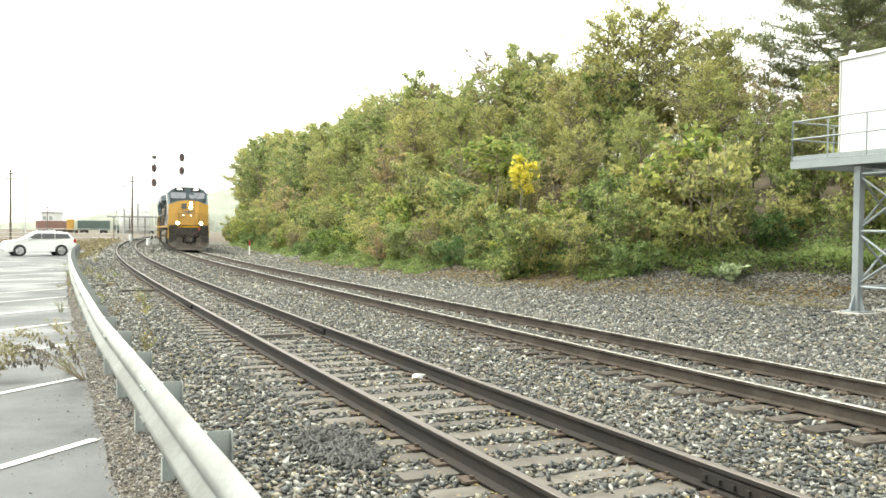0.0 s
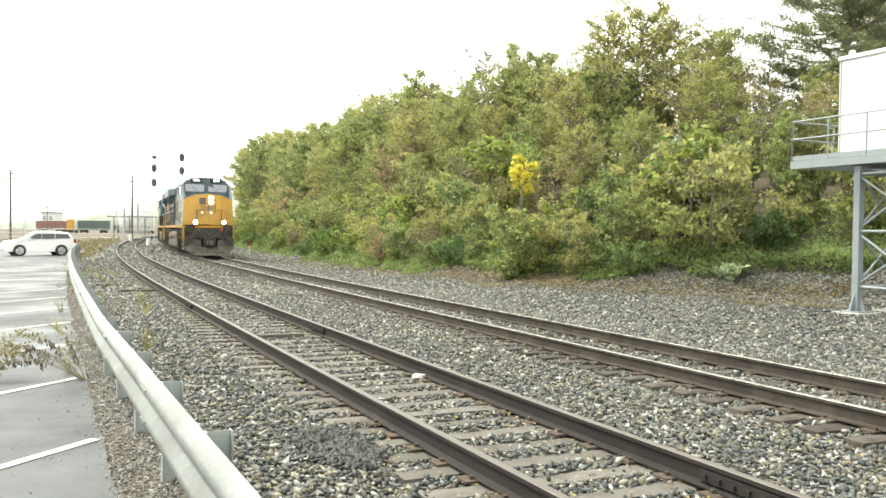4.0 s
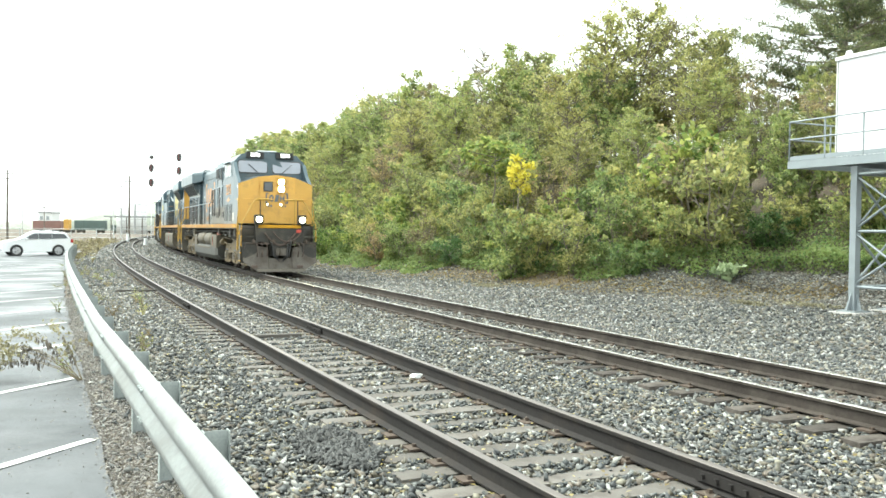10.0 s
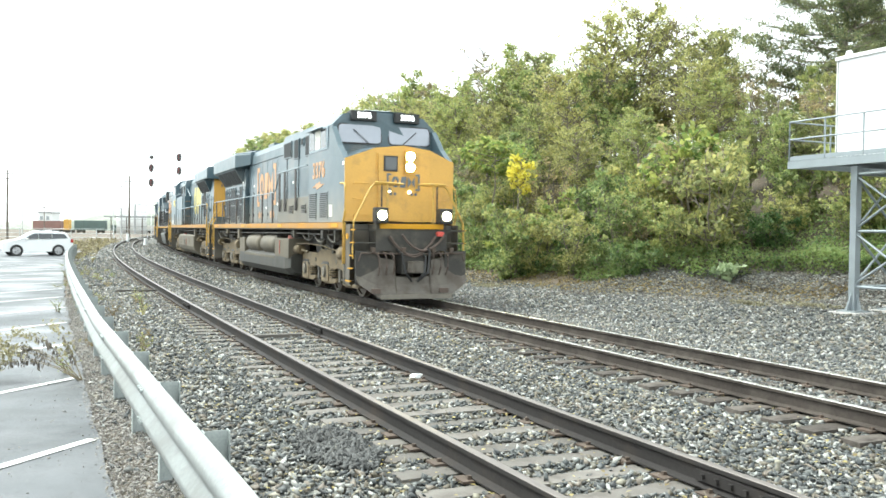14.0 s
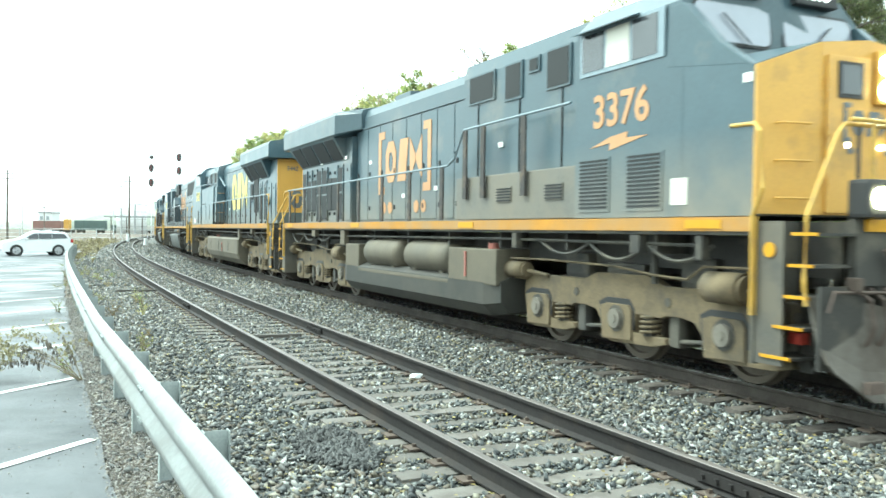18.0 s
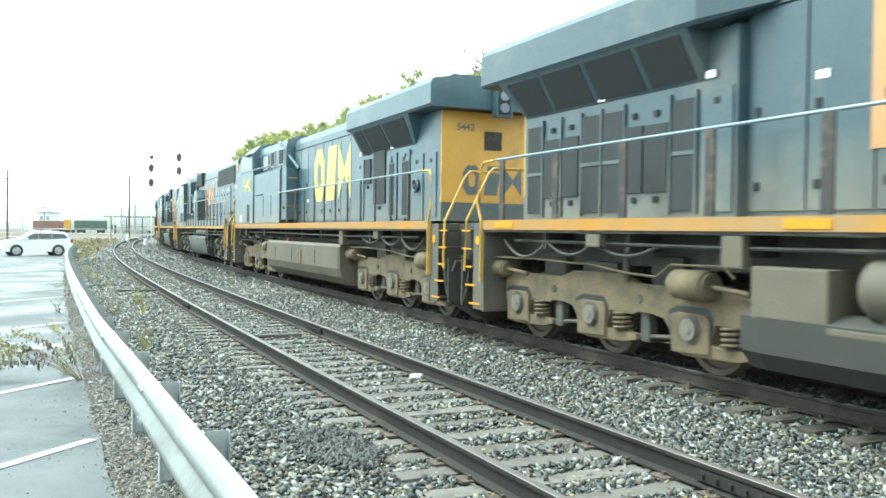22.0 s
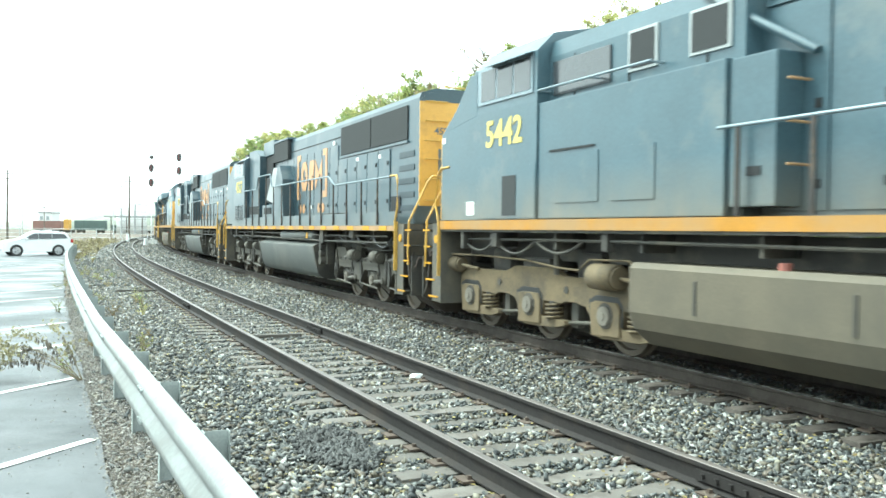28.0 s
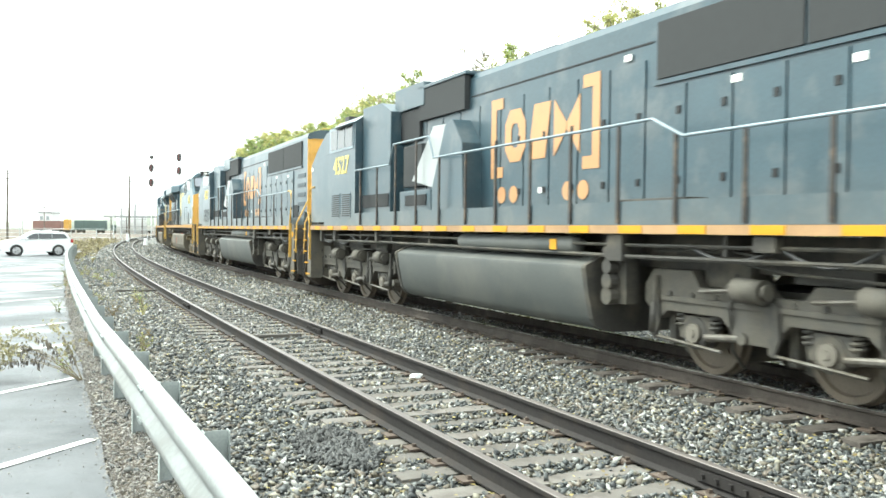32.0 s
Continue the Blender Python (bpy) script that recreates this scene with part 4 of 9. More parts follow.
        bm = tube(bmesh.new(), [(-1.5, sy * 0.62, 1.76), (-1.4, sy * 0.62, 1.8), (-0.1, sy * 0.62, 1.82), (0.1, sy * 0.62, 1.76)], 0.02)
        part("roof_rack", bm, M_ALLOY, t)
    return t


def place_on_ground(x, y, turn, sink=0.0):
    return Matrix.Translation((x, y, height_at(x, y) + 0.03 - sink)) @ Matrix.Rotation(radians(turn), 4, "Z")


suv(place_on_ground(-29.8, 63.2, 217))


# ---------- equipment cabin on a steel tower beside the running track ----------
def cabin_tower():
    _, _, th = along(5.0, 16.0)
    base = Matrix.Translation((11.22, 23.59, 0)) @ Matrix.Rotation(th - math.pi / 2, 4, "Z")
    # local x runs along the track towards the camera, local y away from the track
    zg = height_at(11.22, 23.59)
    t = thing("equipment_tower", "grey galvanised steel tower carrying a railed platform", "tower", at=base)
    legs = [(0, 0), (2.2, 0), (0, 1.6), (2.2, 1.6)]
    for x, y in legs:
        part("leg", new_box(x - 0.1, x + 0.1, y - 0.1, y + 0.1, zg + 0.1, 3.66, bevel=0.012), M_STEEL_GREY, t)
        bm = bmesh.new()
        for a in range(4):
            m = Matrix.Translation((x, y, zg + 0.1)) @ Matrix.Rotation(a * math.pi / 2, 4, "Z")
            vs = [bm.verts.new(m @ Vector(p)) for p in ((0.1, -0.01, 0), (0.27, -0.01, 0), (0.1, -0.01, 0.48), (0.1, 0.01, 0), (0.27, 0.01, 0), (0.1, 0.01, 0.48))]
            for f in ((0, 1, 2), (5, 4, 3), (1, 4, 5, 2), (0, 3, 4, 1)):
                bm.faces.new([vs[i] for i in f])
        box(bm, x - 0.3, x + 0.3, y - 0.3, y + 0.3, zg + 0.06, zg + 0.1)
        bmesh.ops.recalc_face_normals(bm, faces=bm.faces)
        part("base_plate", bm, M_STEEL_GREY, t, "gusseted steel base plate")
        part("footing", new_box(x - 0.45, x + 0.45, y - 0.45, y + 0.45, zg - 0.4, zg + 0.06, bevel=0.02), M_CONCRETE, t, "concrete footing block")

    def brace(a, b, r=0.04):
        part("brace", rod(bmesh.new(), a, b, r, 8), M_STEEL_GREY, t)
    for (ax, ay), (bx, by) in ((legs[0], legs[1]), (legs[2], legs[3]), (legs[0], legs[2]), (legs[1], legs[3])):
        for z in (zg + 0.75, 1.9, 3.45):
            brace((ax, ay, z), (bx, by, z))
        for z0, z1 in ((zg + 0.8, 1.85), (1.95, 3.4)):
            brace((ax, ay, z0), (bx, by, z1), 0.035)
            brace((ax, ay, z1), (bx, by, z0), 0.035)
    # platform
    x0, x1, y0, y1, z = -1.75, 4.5, -0.7, 2.6, 3.66
    part("platform_beam", new_box(x0, x1, y0, y0 + 0.08, z, z + 0.2), M_STEEL_GREY, t)
    part("platform_beam", new_box(x0, x1, y1 - 0.08, y1, z, z + 0.2), M_STEEL_GREY, t)
    for x in np.linspace(x0 + 0.04, x1 - 0.04, 6):
        part("platform_joist", new_box(x - 0.04, x + 0.04, y0 + 0.085, y1 - 0.085, z + 0.02, z + 0.18), M_STEEL_GREY, t)
    bm = bmesh.new()
    for k in range(44):
        x = x0 + 0.05 + (x1 - x0 - 0.1) * k / 43
        box(bm, x - 0.012, x + 0.012, y0, y1, z + 0.2, z + 0.235)
    for k in range(8):
        y = y0 + 0.02 + (y1 - y0 - 0.04) * k / 7
        box(bm, x0, x1, y - 0.008, y + 0.008, z + 0.203, z + 0.228)
    part("grating", bm, M_STEEL_GREY, t, "open steel grating")
    # railings
    def railing(p, q, count):
        p, q = Vector(p), Vector(q)
        for i in range(count):
            a = p.lerp(q, i / (count - 1))
            part("railing_post", rod(bmesh.new(), a, a + Vector((0, 0, 1.1)), 0.025, 8), M_STEEL_GREY, t)
        for h in (0.6, 1.1):
            part("railing_bar", rod(bmesh.new(), p + Vector((0, 0, h)), q + Vector((0, 0, h)), 0.024, 8), M_STEEL_GREY, t)
        d = (q - p).normalized()
        nrm = Vector((-d.y, d.x, 0)) * 0.006
        bm = bmesh.new()
        vs = [bm.verts.new(v) for v in (p + nrm, q + nrm, q - nrm, p - nrm)]
        f = bm.faces.new(vs)
        r = bmesh.ops.extrude_face_region(bm, geom=[f])
        for v in [g for g in r["geom"] if isinstance(g, bmesh.types.BMVert)]:
            v.co.z += 0.12
        bmesh.ops.recalc_face_normals(bm, faces=bm.faces)
        part("toe_board", bm, M_STEEL_GREY, t)
    zz = z + 0.236
    railing((x0 + 0.03, y0 + 0.03, zz), (x1 - 0.03, y0 + 0.03, zz), 6)
    railing((x0 + 0.03, y0 + 0.03, zz), (x0 + 0.03, y1 - 0.03, zz), 3)
    railing((x0 + 0.03, y1 - 0.03, zz), (x1 - 0.03, y1 - 0.03, zz), 6)
    # the cabin stands on the platform
    c = thing("equipment_cabin", "white metal equipment cabin standing on a railed platform", "cabin", at=base)
    part("body", new_box(-0.75, 4.4, 0.1, 2.4, zz + 0.004, zz + 2.75, bevel=0.03), M_WHITE, c)
    part("roof", new_box(-0.82, 4.47, 0.03, 2.47, zz + 2.755, zz + 2.86, bevel=0.02), M_WHITE, c)
    for y in (0.24, 2.36):
        bm = bmesh.new()
        prism(bm, [(-0.65, zz + 2.86), (-0.4, zz + 2.86), (-0.45, zz + 3.02), (-0.6, zz + 3.02)], y - 0.02, y + 0.02)
        part("lifting_lug", bm, M_WHITE, c)
    part("corner_trim", new_box(-0.785, -0.755, 0.07, 0.16, zz + 0.01, zz + 2.74), M_SILVER, c)
    part("door", new_box(1.6, 2.5, 0.065, 0.097, zz + 0.1, zz + 2.1, bevel=0.01), M_WHITE, c)
    part("cable", tube(bmesh.new(), [(-2.2, -0.5, height_at(10.2, 25.6) + 0.02), (-1.5, -0.62, zg + 0.03), (-0.8, -0.55, zg + 0.02), (-0.35, -0.3, zg + 0.06)], 0.025), M_GASKET, t, "black cable on the ground")


cabin_tower()


# ---------- vegetation ----------
def leaf_arrays(rng, centres, size, flat=0.0, long=1.7, hang=False):
    """A small folded leaf at each centre, turned at random."""
    n = len(centres)
    shape = np.array([(0, -long / 2, 0), (0.5, 0, 0.12), (0, long / 2, 0), (-0.5, 0, 0.12)])
    r = size * rng.uniform(0.6, 1.35, n)
    a = rng.uniform(0, 2 * np.pi, n)
    tilt = rng.normal(0, 0.75 * (1 - flat) + 0.15, n)
    roll = rng.normal(0, 0.7 * (1 - flat) + 0.1, n)
    if hang:
        tilt = np.pi / 2 + rng.normal(0, 0.3, n)
    v = np.repeat(shape[None], n, 0) * r[:, None, None]
    c, s = np.cos(roll)[:, None], np.sin(roll)[:, None]
    x, y, z = v[..., 0], v[..., 1], v[..., 2]
    x, z = c * x + s * z, -s * x + c * z
    c, s = np.cos(tilt)[:, None], np.sin(tilt)[:, None]
    y, z = c * y - s * z, s * y + c * z
    c, s = np.cos(a)[:, None], np.sin(a)[:, None]
    x, y = c * x - s * y, s * x + c * y
    v = np.stack([x, y, z], -1) + centres[:, None, :]
    return v.reshape(-1, 3), np.arange(4 * n).reshape(-1, 4)


def branch_tube(bm, pts, r0, r1, seg=6):
    rings = []
    for i, p in enumerate(pts):
        d = (pts[min(i + 1, len(pts) - 1)] - pts[max(i - 1, 0)]).normalized()
        a = d.orthogonal().normalized()
        b = d.cross(a)
        r = r0 + (r1 - r0) * i / (len(pts) - 1)
        rings.append([bm.verts.new(p + r * (math.cos(t) * a + math.sin(t) * b)) for t in (2 * math.pi * k / seg for k in range(seg))])
    for a, b in zip(rings, rings[1:]):
        best = min(range(seg), key=lambda o: sum((a[i].co - b[(i + o) % seg].co).length for i in range(seg)))
        for i in range(seg):
            bm.faces.new((a[i], a[(i + 1) % seg], b[(i + 1 + best) % seg], b[(i + best) % seg]))


def tree(name, label, tone, high, wide, twigs, leaves, leaf, seed, stems=1, crown_from=0.25, flat=0.0, bare=0.2, long=1.7, spray=0.11, arch=0.0, peak=0.45):
    """Stems that lean apart, limbs that curve upwards, and leaves strung along their twigs, with gaps between the sprays."""
    rng = random.Random(seed)
    nr = np.random.default_rng(seed)
    t = thing(name, label, "tree" if high > 4.5 else "shrub")
    bm = bmesh.new()
    ends = []
    for k in range(stems):
        a0 = 2 * math.pi * k / stems + rng.uniform(-0.5, 0.5)
        lean = (0.06 if stems == 1 else rng.uniform(0.35, 0.75) * wide / high)
        tall = high * (1 if k == 0 else rng.uniform(0.62, 0.95))
        axis = Vector((math.cos(a0), math.sin(a0), 0))
        trunk = [Vector((0, 0, -0.4)) + axis * lean * tall * (j / 8) ** 1.3 + Vector((rng.gauss(0, 1), rng.gauss(0, 1), 0)) * 0.009 * tall * min(1, j / 2) + Vector((0, 0, (tall + 0.4) * 0.97 * j / 8)) for j in range(9)]
        branch_tube(bm, trunk, (0.012 if stems == 1 else 0.008) * high + 0.012, 0.0025 * high)
        limbs = max(6, int(twigs / stems / 8))
        for i in range(limbs):
            f = crown_from + (0.99 - crown_from) * (i + rng.random()) / limbs
            j = min(7, int(f * 8))
            p0 = trunk[j].lerp(trunk[j + 1], f * 8 - j)
            g = (f - crown_from) / (1 - crown_from)
            shape = (g / peak) ** 0.6 if g < peak else max(0.12, 1 - (g - peak) / (1 - peak)) ** 0.75
            reach = wide * (0.25 + 0.8 * shape) * rng.uniform(0.55, 1.2) * (1 if stems == 1 else 0.6)
            a = i * 2.4 + rng.uniform(-0.7, 0.7)
            out = Vector((math.cos(a), math.sin(a), 0))
            rise = reach * rng.uniform(0.25, 1.0) * (1 - flat) + (0.5 * (1 - g) * reach * arch)
            pts = [p0 + out * reach * q + Vector((rng.gauss(0, 0.06) * reach * q, rng.gauss(0, 0.06) * reach * q, rise * q ** 1.4 - arch * reach * 0.5 * q ** 3)) for q in (0, 0.35, 0.7, 1.0)]
            branch_tube(bm, pts, 0.005 * high + 0.004, 0.0012 * high, 4)
            for w in range(max(2, round(twigs / stems / limbs))):
                q = rng.uniform(0.2, 1.0)
                m = min(2, int(q * 3))
                r0 = pts[m].lerp(pts[m + 1], q * 3 - m)
                b = a + rng.choice((-1, 1)) * rng.uniform(0.2, 1.3)
                size = reach * rng.uniform(0.22, 0.5) + 0.12
                tip = r0 + Vector((math.cos(b), math.sin(b), rng.uniform(-0.15, 0.95) * (1 - flat * 0.8) - arch * 0.4)) * size
                mid = (r0 + tip) / 2 + Vector((0, 0, 0.1 * size))
                branch_tube(bm, [r0, mid, tip], 0.0016 * high + 0.002, 0.0006 * high + 0.001, 3)
                if rng.random() > bare * (0.35 + g):
                    ends.append((r0, mid, tip))
    part("trunk", bm, M_BARK, t, "thin grey-brown trunk and limbs")
    ends = np.array([[tuple(p) for p in e] for e in ends])
    pick = nr.integers(0, len(ends), leaves)
    # some sprays are full, some nearly bare
    full = nr.random(len(ends)) ** 0.7
    pick = pick[nr.random(leaves) < full[pick] + 0.15]
    q = nr.uniform(0.1, 1.08, len(pick))[:, None]
    e = ends[pick]
    cs = e[:, 0] * (1 - q) ** 2 + 2 * e[:, 1] * q * (1 - q) + e[:, 2] * q * q
    cs = cs + nr.normal(size=(len(pick), 3)) * spray * np.array([1, 1, 0.8])
    v, f = leaf_arrays(nr, cs, leaf, flat=flat * 0.5, long=long)
    crown = raw_mesh("crown", v, f, LEAVES[tone])
    crown.parent = t
    return t


def stand(ob, x, y, turn, size, sink=0.1):
    ob.matrix_basis = Matrix.Translation((x, y, height_at(x, y) - sink)) @ Matrix.Rotation(radians(turn), 4, "Z") @ Matrix.Scale(size, 4)
    return ob


def wood():
    rng = random.Random(21)
    trees = [
        tree("tree", "slender broadleaf tree with olive-green autumn foliage on the bank", "olive", 8.5, 1.9, 330, 7600, 0.1, 101),
        tree("tree", "leafy green tree turning yellow on the wooded bank", "green", 8.0, 2.2, 360, 8200, 0.105, 102),
        tree("tree", "thinly leaved tree with bare upper twigs", "tan", 9.5, 1.7, 300, 3600, 0.09, 103, bare=0.75),
        tree("tree", "bushy green tree on the wooded bank", "green", 6.5, 2.2, 340, 8000, 0.1, 104, crown_from=0.12, stems=2),
        tree("tree", "many-stemmed tan autumn tree with sparse leaves", "tan", 7.5, 2.0, 330, 5200, 0.09, 105, stems=4, crown_from=0.3, bare=0.5),
        tree("tree", "spreading yellow-green autumn tree on the bank", "gold", 8.5, 2.6, 380, 7800, 0.105, 106, crown_from=0.3, bare=0.3),
    ]
    tall = dict(zip(trees, (8.5, 8.0, 9.5, 6.5, 7.5, 8.5)))
    shrubs = [
        tree("shrub", "dense green shrub at the foot of the bank", "green", 2.6, 1.4, 190, 3300, 0.08, 111, stems=5, crown_from=0.1, spray=0.09),
        tree("shrub", "bright green broad-leaved shrub at the foot of the bank", "fresh", 2.3, 1.4, 150, 1900, 0.125, 112, stems=5, crown_from=0.1, spray=0.1, long=1.4),
        tree("shrub", "olive-coloured autumn shrub at the foot of the bank", "olive", 3.0, 1.4, 190, 3000, 0.085, 113, stems=5, crown_from=0.1, spray=0.1),
        tree("shrub", "dry tan shrub with thin bare stems on the bank", "tan", 3.0, 1.3, 170, 1700, 0.075, 114, stems=7, crown_from=0.3, bare=0.5),
        tree("shrub", "arching bramble with dull green leaves at the foot of the bank", "creeper", 1.5, 1.7, 190, 3000, 0.08, 115, stems=6, crown_from=0.15, arch=0.8, spray=0.09),
        tree("shrub", "yellow-green autumn shrub with large leaves", "gold", 2.6, 1.2, 130, 1400, 0.12, 116, stems=4, crown_from=0.25, long=1.4),
    ]
    first = {}

    def put(proto, x, y, size):
        ob = proto if proto not in first else copy_thing(proto, Matrix())
        first[proto] = True
        if ob is proto:
            proto["group"] = "trees on the bank" if proto in trees else "shrubs along the bank"
        return stand(ob, x, y, rng.uniform(0, 360), size)

    # belt of shrubs along the foot of the bank
    s = 9.0
    while s < 125:
        foot = np.interp(s, FOOT_S, FOOT_E)
        for row, (de, sc, odds) in enumerate(((1.3, 0.75, (2, 2, 2, 1, 5, 0.6)), (2.7, 1.0, (4, 3, 3, 1, 2, 1)), (4.4, 1.3, (3, 2.2, 4, 2, 0, 1.2)))):
            if s < 14 and row == 0:
                continue
            p = rng.choices(shrubs, odds)[0]
            x, y, _ = along(s + rng.uniform(-0.8, 0.8), foot + de + rng.uniform(-0.6, 0.6) + (2.4 if s < 13.6 else 0))
            put(p, x, y, sc * rng.uniform(0.75, 1.25) * (1.0 if s < 70 else 1.3))
        s += 1.6 if s < 40 else 2.4 if s < 70 else 4.0

    # trees behind, rank upon rank, each as tall as its place in the skyline
    def put_top(p, x, y, top):
        put(p, x, y, max(0.45, (top - height_at(x, y)) / tall[p]))

    s = 2.0
    while s < 150:
        foot = np.interp(s, FOOT_S, FOOT_E)
        crest = float(np.interp(s, [0, 14, 20, 23, 26, 29, 32, 38, 44, 50, 60, 70, 80, 90, 100, 120, 150], [8.4, 8.6, 9.6, 11.0, 11.2, 10.6, 11.0, 12.4, 13.2, 13.2, 14.2, 14.9, 15.3, 15.0, 15.7, 17.2, 18.6]))
        for row, (de, drop) in enumerate(((6.2, 4.6), (8.9, 2.2), (12.5, 0.2), (17.5, -0.9), (10.6, 4.8), (22.0, 3.0), (15.2, 4.6))):
            if row > 2 and s > 90 - 30 * (row > 4):
                continue
            p = trees[3] if row in (4, 6) else rng.choices(trees, (3, 3, 1.2, 2.5, 2, 1.5))[0]
            x, y, _ = along(s + rng.uniform(-1.5, 1.5), foot + de + rng.uniform(-1.2, 1.2))
            put_top(p, x, y, crest - drop * float(np.interp(s, [60, 110], [1, 0.6])) + rng.uniform(-1.6, 0.4))
        s += 3.0 if s < 50 else 4.0 if s < 90 else 5.5
    # taller trees that stand out against the sky
    for x, y, top, k in ((10.0, 47.0, 13.8, 5), (9.1, 47.5, 13.4, 0), (11.5, 48.0, 13.2, 0), (12.6, 46.5, 13.5, 2), (13.3, 45.0, 12.4, 5), (13.7, 44.0, 11.6, 0), (7.7, 50.0, 12.2, 2), (7.0, 50.5, 11.6, 4),
                         (5.6, 55.0, 13.0, 0), (4.3, 57.0, 13.6, 1), (2.2, 60.0, 14.5, 2), (-0.2, 66.0, 13.3, 4), (-3.1, 74.0, 14.9, 1), (-4.8, 78.0, 14.9, 2), (-8.1, 86.0, 15.2, 0), (14.1, 42.0, 9.9, 4), (14.4, 40.0, 9.2, 4), (15.4, 36.0, 8.3, 4), (16.6, 38.0, 8.8, 0), (17.6, 40.0, 9.6, 3), (14.7, 34.2, 6.6, 0), (18.8, 41.0, 10.0, 5), (13.6, 34.5, 6.8, 3), (16.0, 34.0, 6.5, 1),
                         (-31.0, 165, 17.5, 5), (-35.5, 172, 18.5, 0), (-38.5, 176, 17.0, 1)):
        put_top(trees[k], x, y, top)
    # a tall broad-leaved bush, a flat-topped sumac and a yellow bush that stand out from the slope
    for x, y, top, p, h in ((9.5, 35.6, 6.2, shrubs[1], 2.3), (8.7, 35.2, 5.2, shrubs[1], 2.3), (10.4, 36.2, 5.4, shrubs[1], 2.3), (12.6, 32.2, 3.7, shrubs[5], 2.6), (13.4, 32.8, 3.5, shrubs[5], 2.6), (2.85, 35.2, 3.2, shrubs[0], 2.6), (3.6, 35.0, 2.9, shrubs[2], 3.0)):
        put(p, x, y, (top - height_at(x, y)) / h)
    sumac = tree("tree", "flat-topped green sumac tree among the scrub", "fresh", 5.0, 1.7, 150, 2300, 0.11, 151, crown_from=0.72, flat=0.75, long=2.4, spray=0.1, arch=0.35)
    stand(sumac, 2.2, 40.0, 40, (6.3 - height_at(2.2, 40.0)) / 5.0)
    dead = tree("tree", "nearly bare dark tree in front of the pine", "tan", 8.0, 2.0, 260, 700, 0.08, 152, stems=2, bare=0.9)
    stand(dead, 13.9, 37.0, 0, (8.6 - height_at(13.9, 37.0)) / 8.0)


wood()


def pine_tree():
    """The tall pines behind the equipment cabin: tiers of level boughs with tufts of needles."""
    rng = random.Random(131)
    nr = np.random.default_rng(131)
    t = thing("pine_tree", "tall dark green pine behind the white cabin", "tree")
    bm = bmesh.new()
    high = 18.0
    trunk = [Vector((rng.gauss(0, 0.08), rng.gauss(0, 0.08), -0.3 + (high + 0.3) * j / 9)) for j in range(10)]
    branch_tube(bm, trunk, 0.24, 0.04)
    tufts = []
    z = 3.0
    while z < high - 0.4:
        g = (z - 3.0) / (high - 3.0)
        n = rng.randint(5, 7)
        turn = rng.uniform(0, 6.28)
        for k in range(n):
            a = turn + 6.283 * k / n + rng.uniform(-0.3, 0.3)
            reach = (4.9 * (1 - g) ** 0.7 + 0.5) * rng.uniform(0.6, 1.1)
            out, side = Vector((math.cos(a), math.sin(a), 0)), Vector((-math.sin(a), math.cos(a), 0))
            lift = rng.uniform(0.08, 0.3) + 0.5 * g
            pts = [Vector((0, 0, z + rng.uniform(-0.2, 0.2))) + out * reach * q + Vector((0, 0, reach * lift * q * q)) for q in (0.03, 0.35, 0.7, 1.0)]
            branch_tube(bm, pts, 0.055 * (1 - g) + 0.02, 0.008, 4)
            for w in range(int(8 + 12 * (1 - g))):
                q = rng.uniform(0.22, 1.0)
                m = min(2, int(q * 3))
                r0 = pts[m].lerp(pts[m + 1], q * 3 - m)
                tip = r0 + (out * rng.uniform(0.3, 0.9) + side * rng.choice((-1, 1)) * rng.uniform(0.2, 0.8) + Vector((0, 0, rng.uniform(0.0, 0.4)))) * (0.35 + 0.5 * (1 - g))
                branch_tube(bm, [r0, (r0 + tip) / 2, tip], 0.01, 0.004, 3)
                if rng.random() < 0.9:
                    tufts.append((r0, tip))
        z += rng.uniform(0.4, 0.7)
    part("trunk", bm, M_BARK, t, "straight grey-brown trunk with level boughs")
    e = np.array([[tuple(p) for p in k] for k in tufts])
    pick = nr.integers(0, len(e), 70000)
    q = nr.uniform(0.2, 1.1, len(pick))[:, None]
    cs = e[pick, 0] * (1 - q) + e[pick, 1] * q + nr.normal(size=(len(pick), 3)) * np.array([0.17, 0.17, 0.11])
    v, f = leaf_arrays(nr, cs, 0.05, flat=0.2, long=5.0)
    crown = raw_mesh("crown", v, f, LEAVES["dark"])
    crown.parent = t
    stand(t, 20.3, 44.0, 0, 1.0, 0.2)
    stand(copy_thing(t, Matrix()), 27.5, 49.0, 120, 1.1, 0.2)


pine_tree()


def yellow_sapling():
    t = tree("sapling", "small sapling with bright yellow autumn leaves among green shrubs", "yellow", 4.6, 0.48, 80, 620, 0.13, 141, crown_from=0.72, spray=0.08, long=1.4, peak=0.15, bare=0.0)
    stand(t, 2.95, 36.2, 0, 1.06)


yellow_sapling()


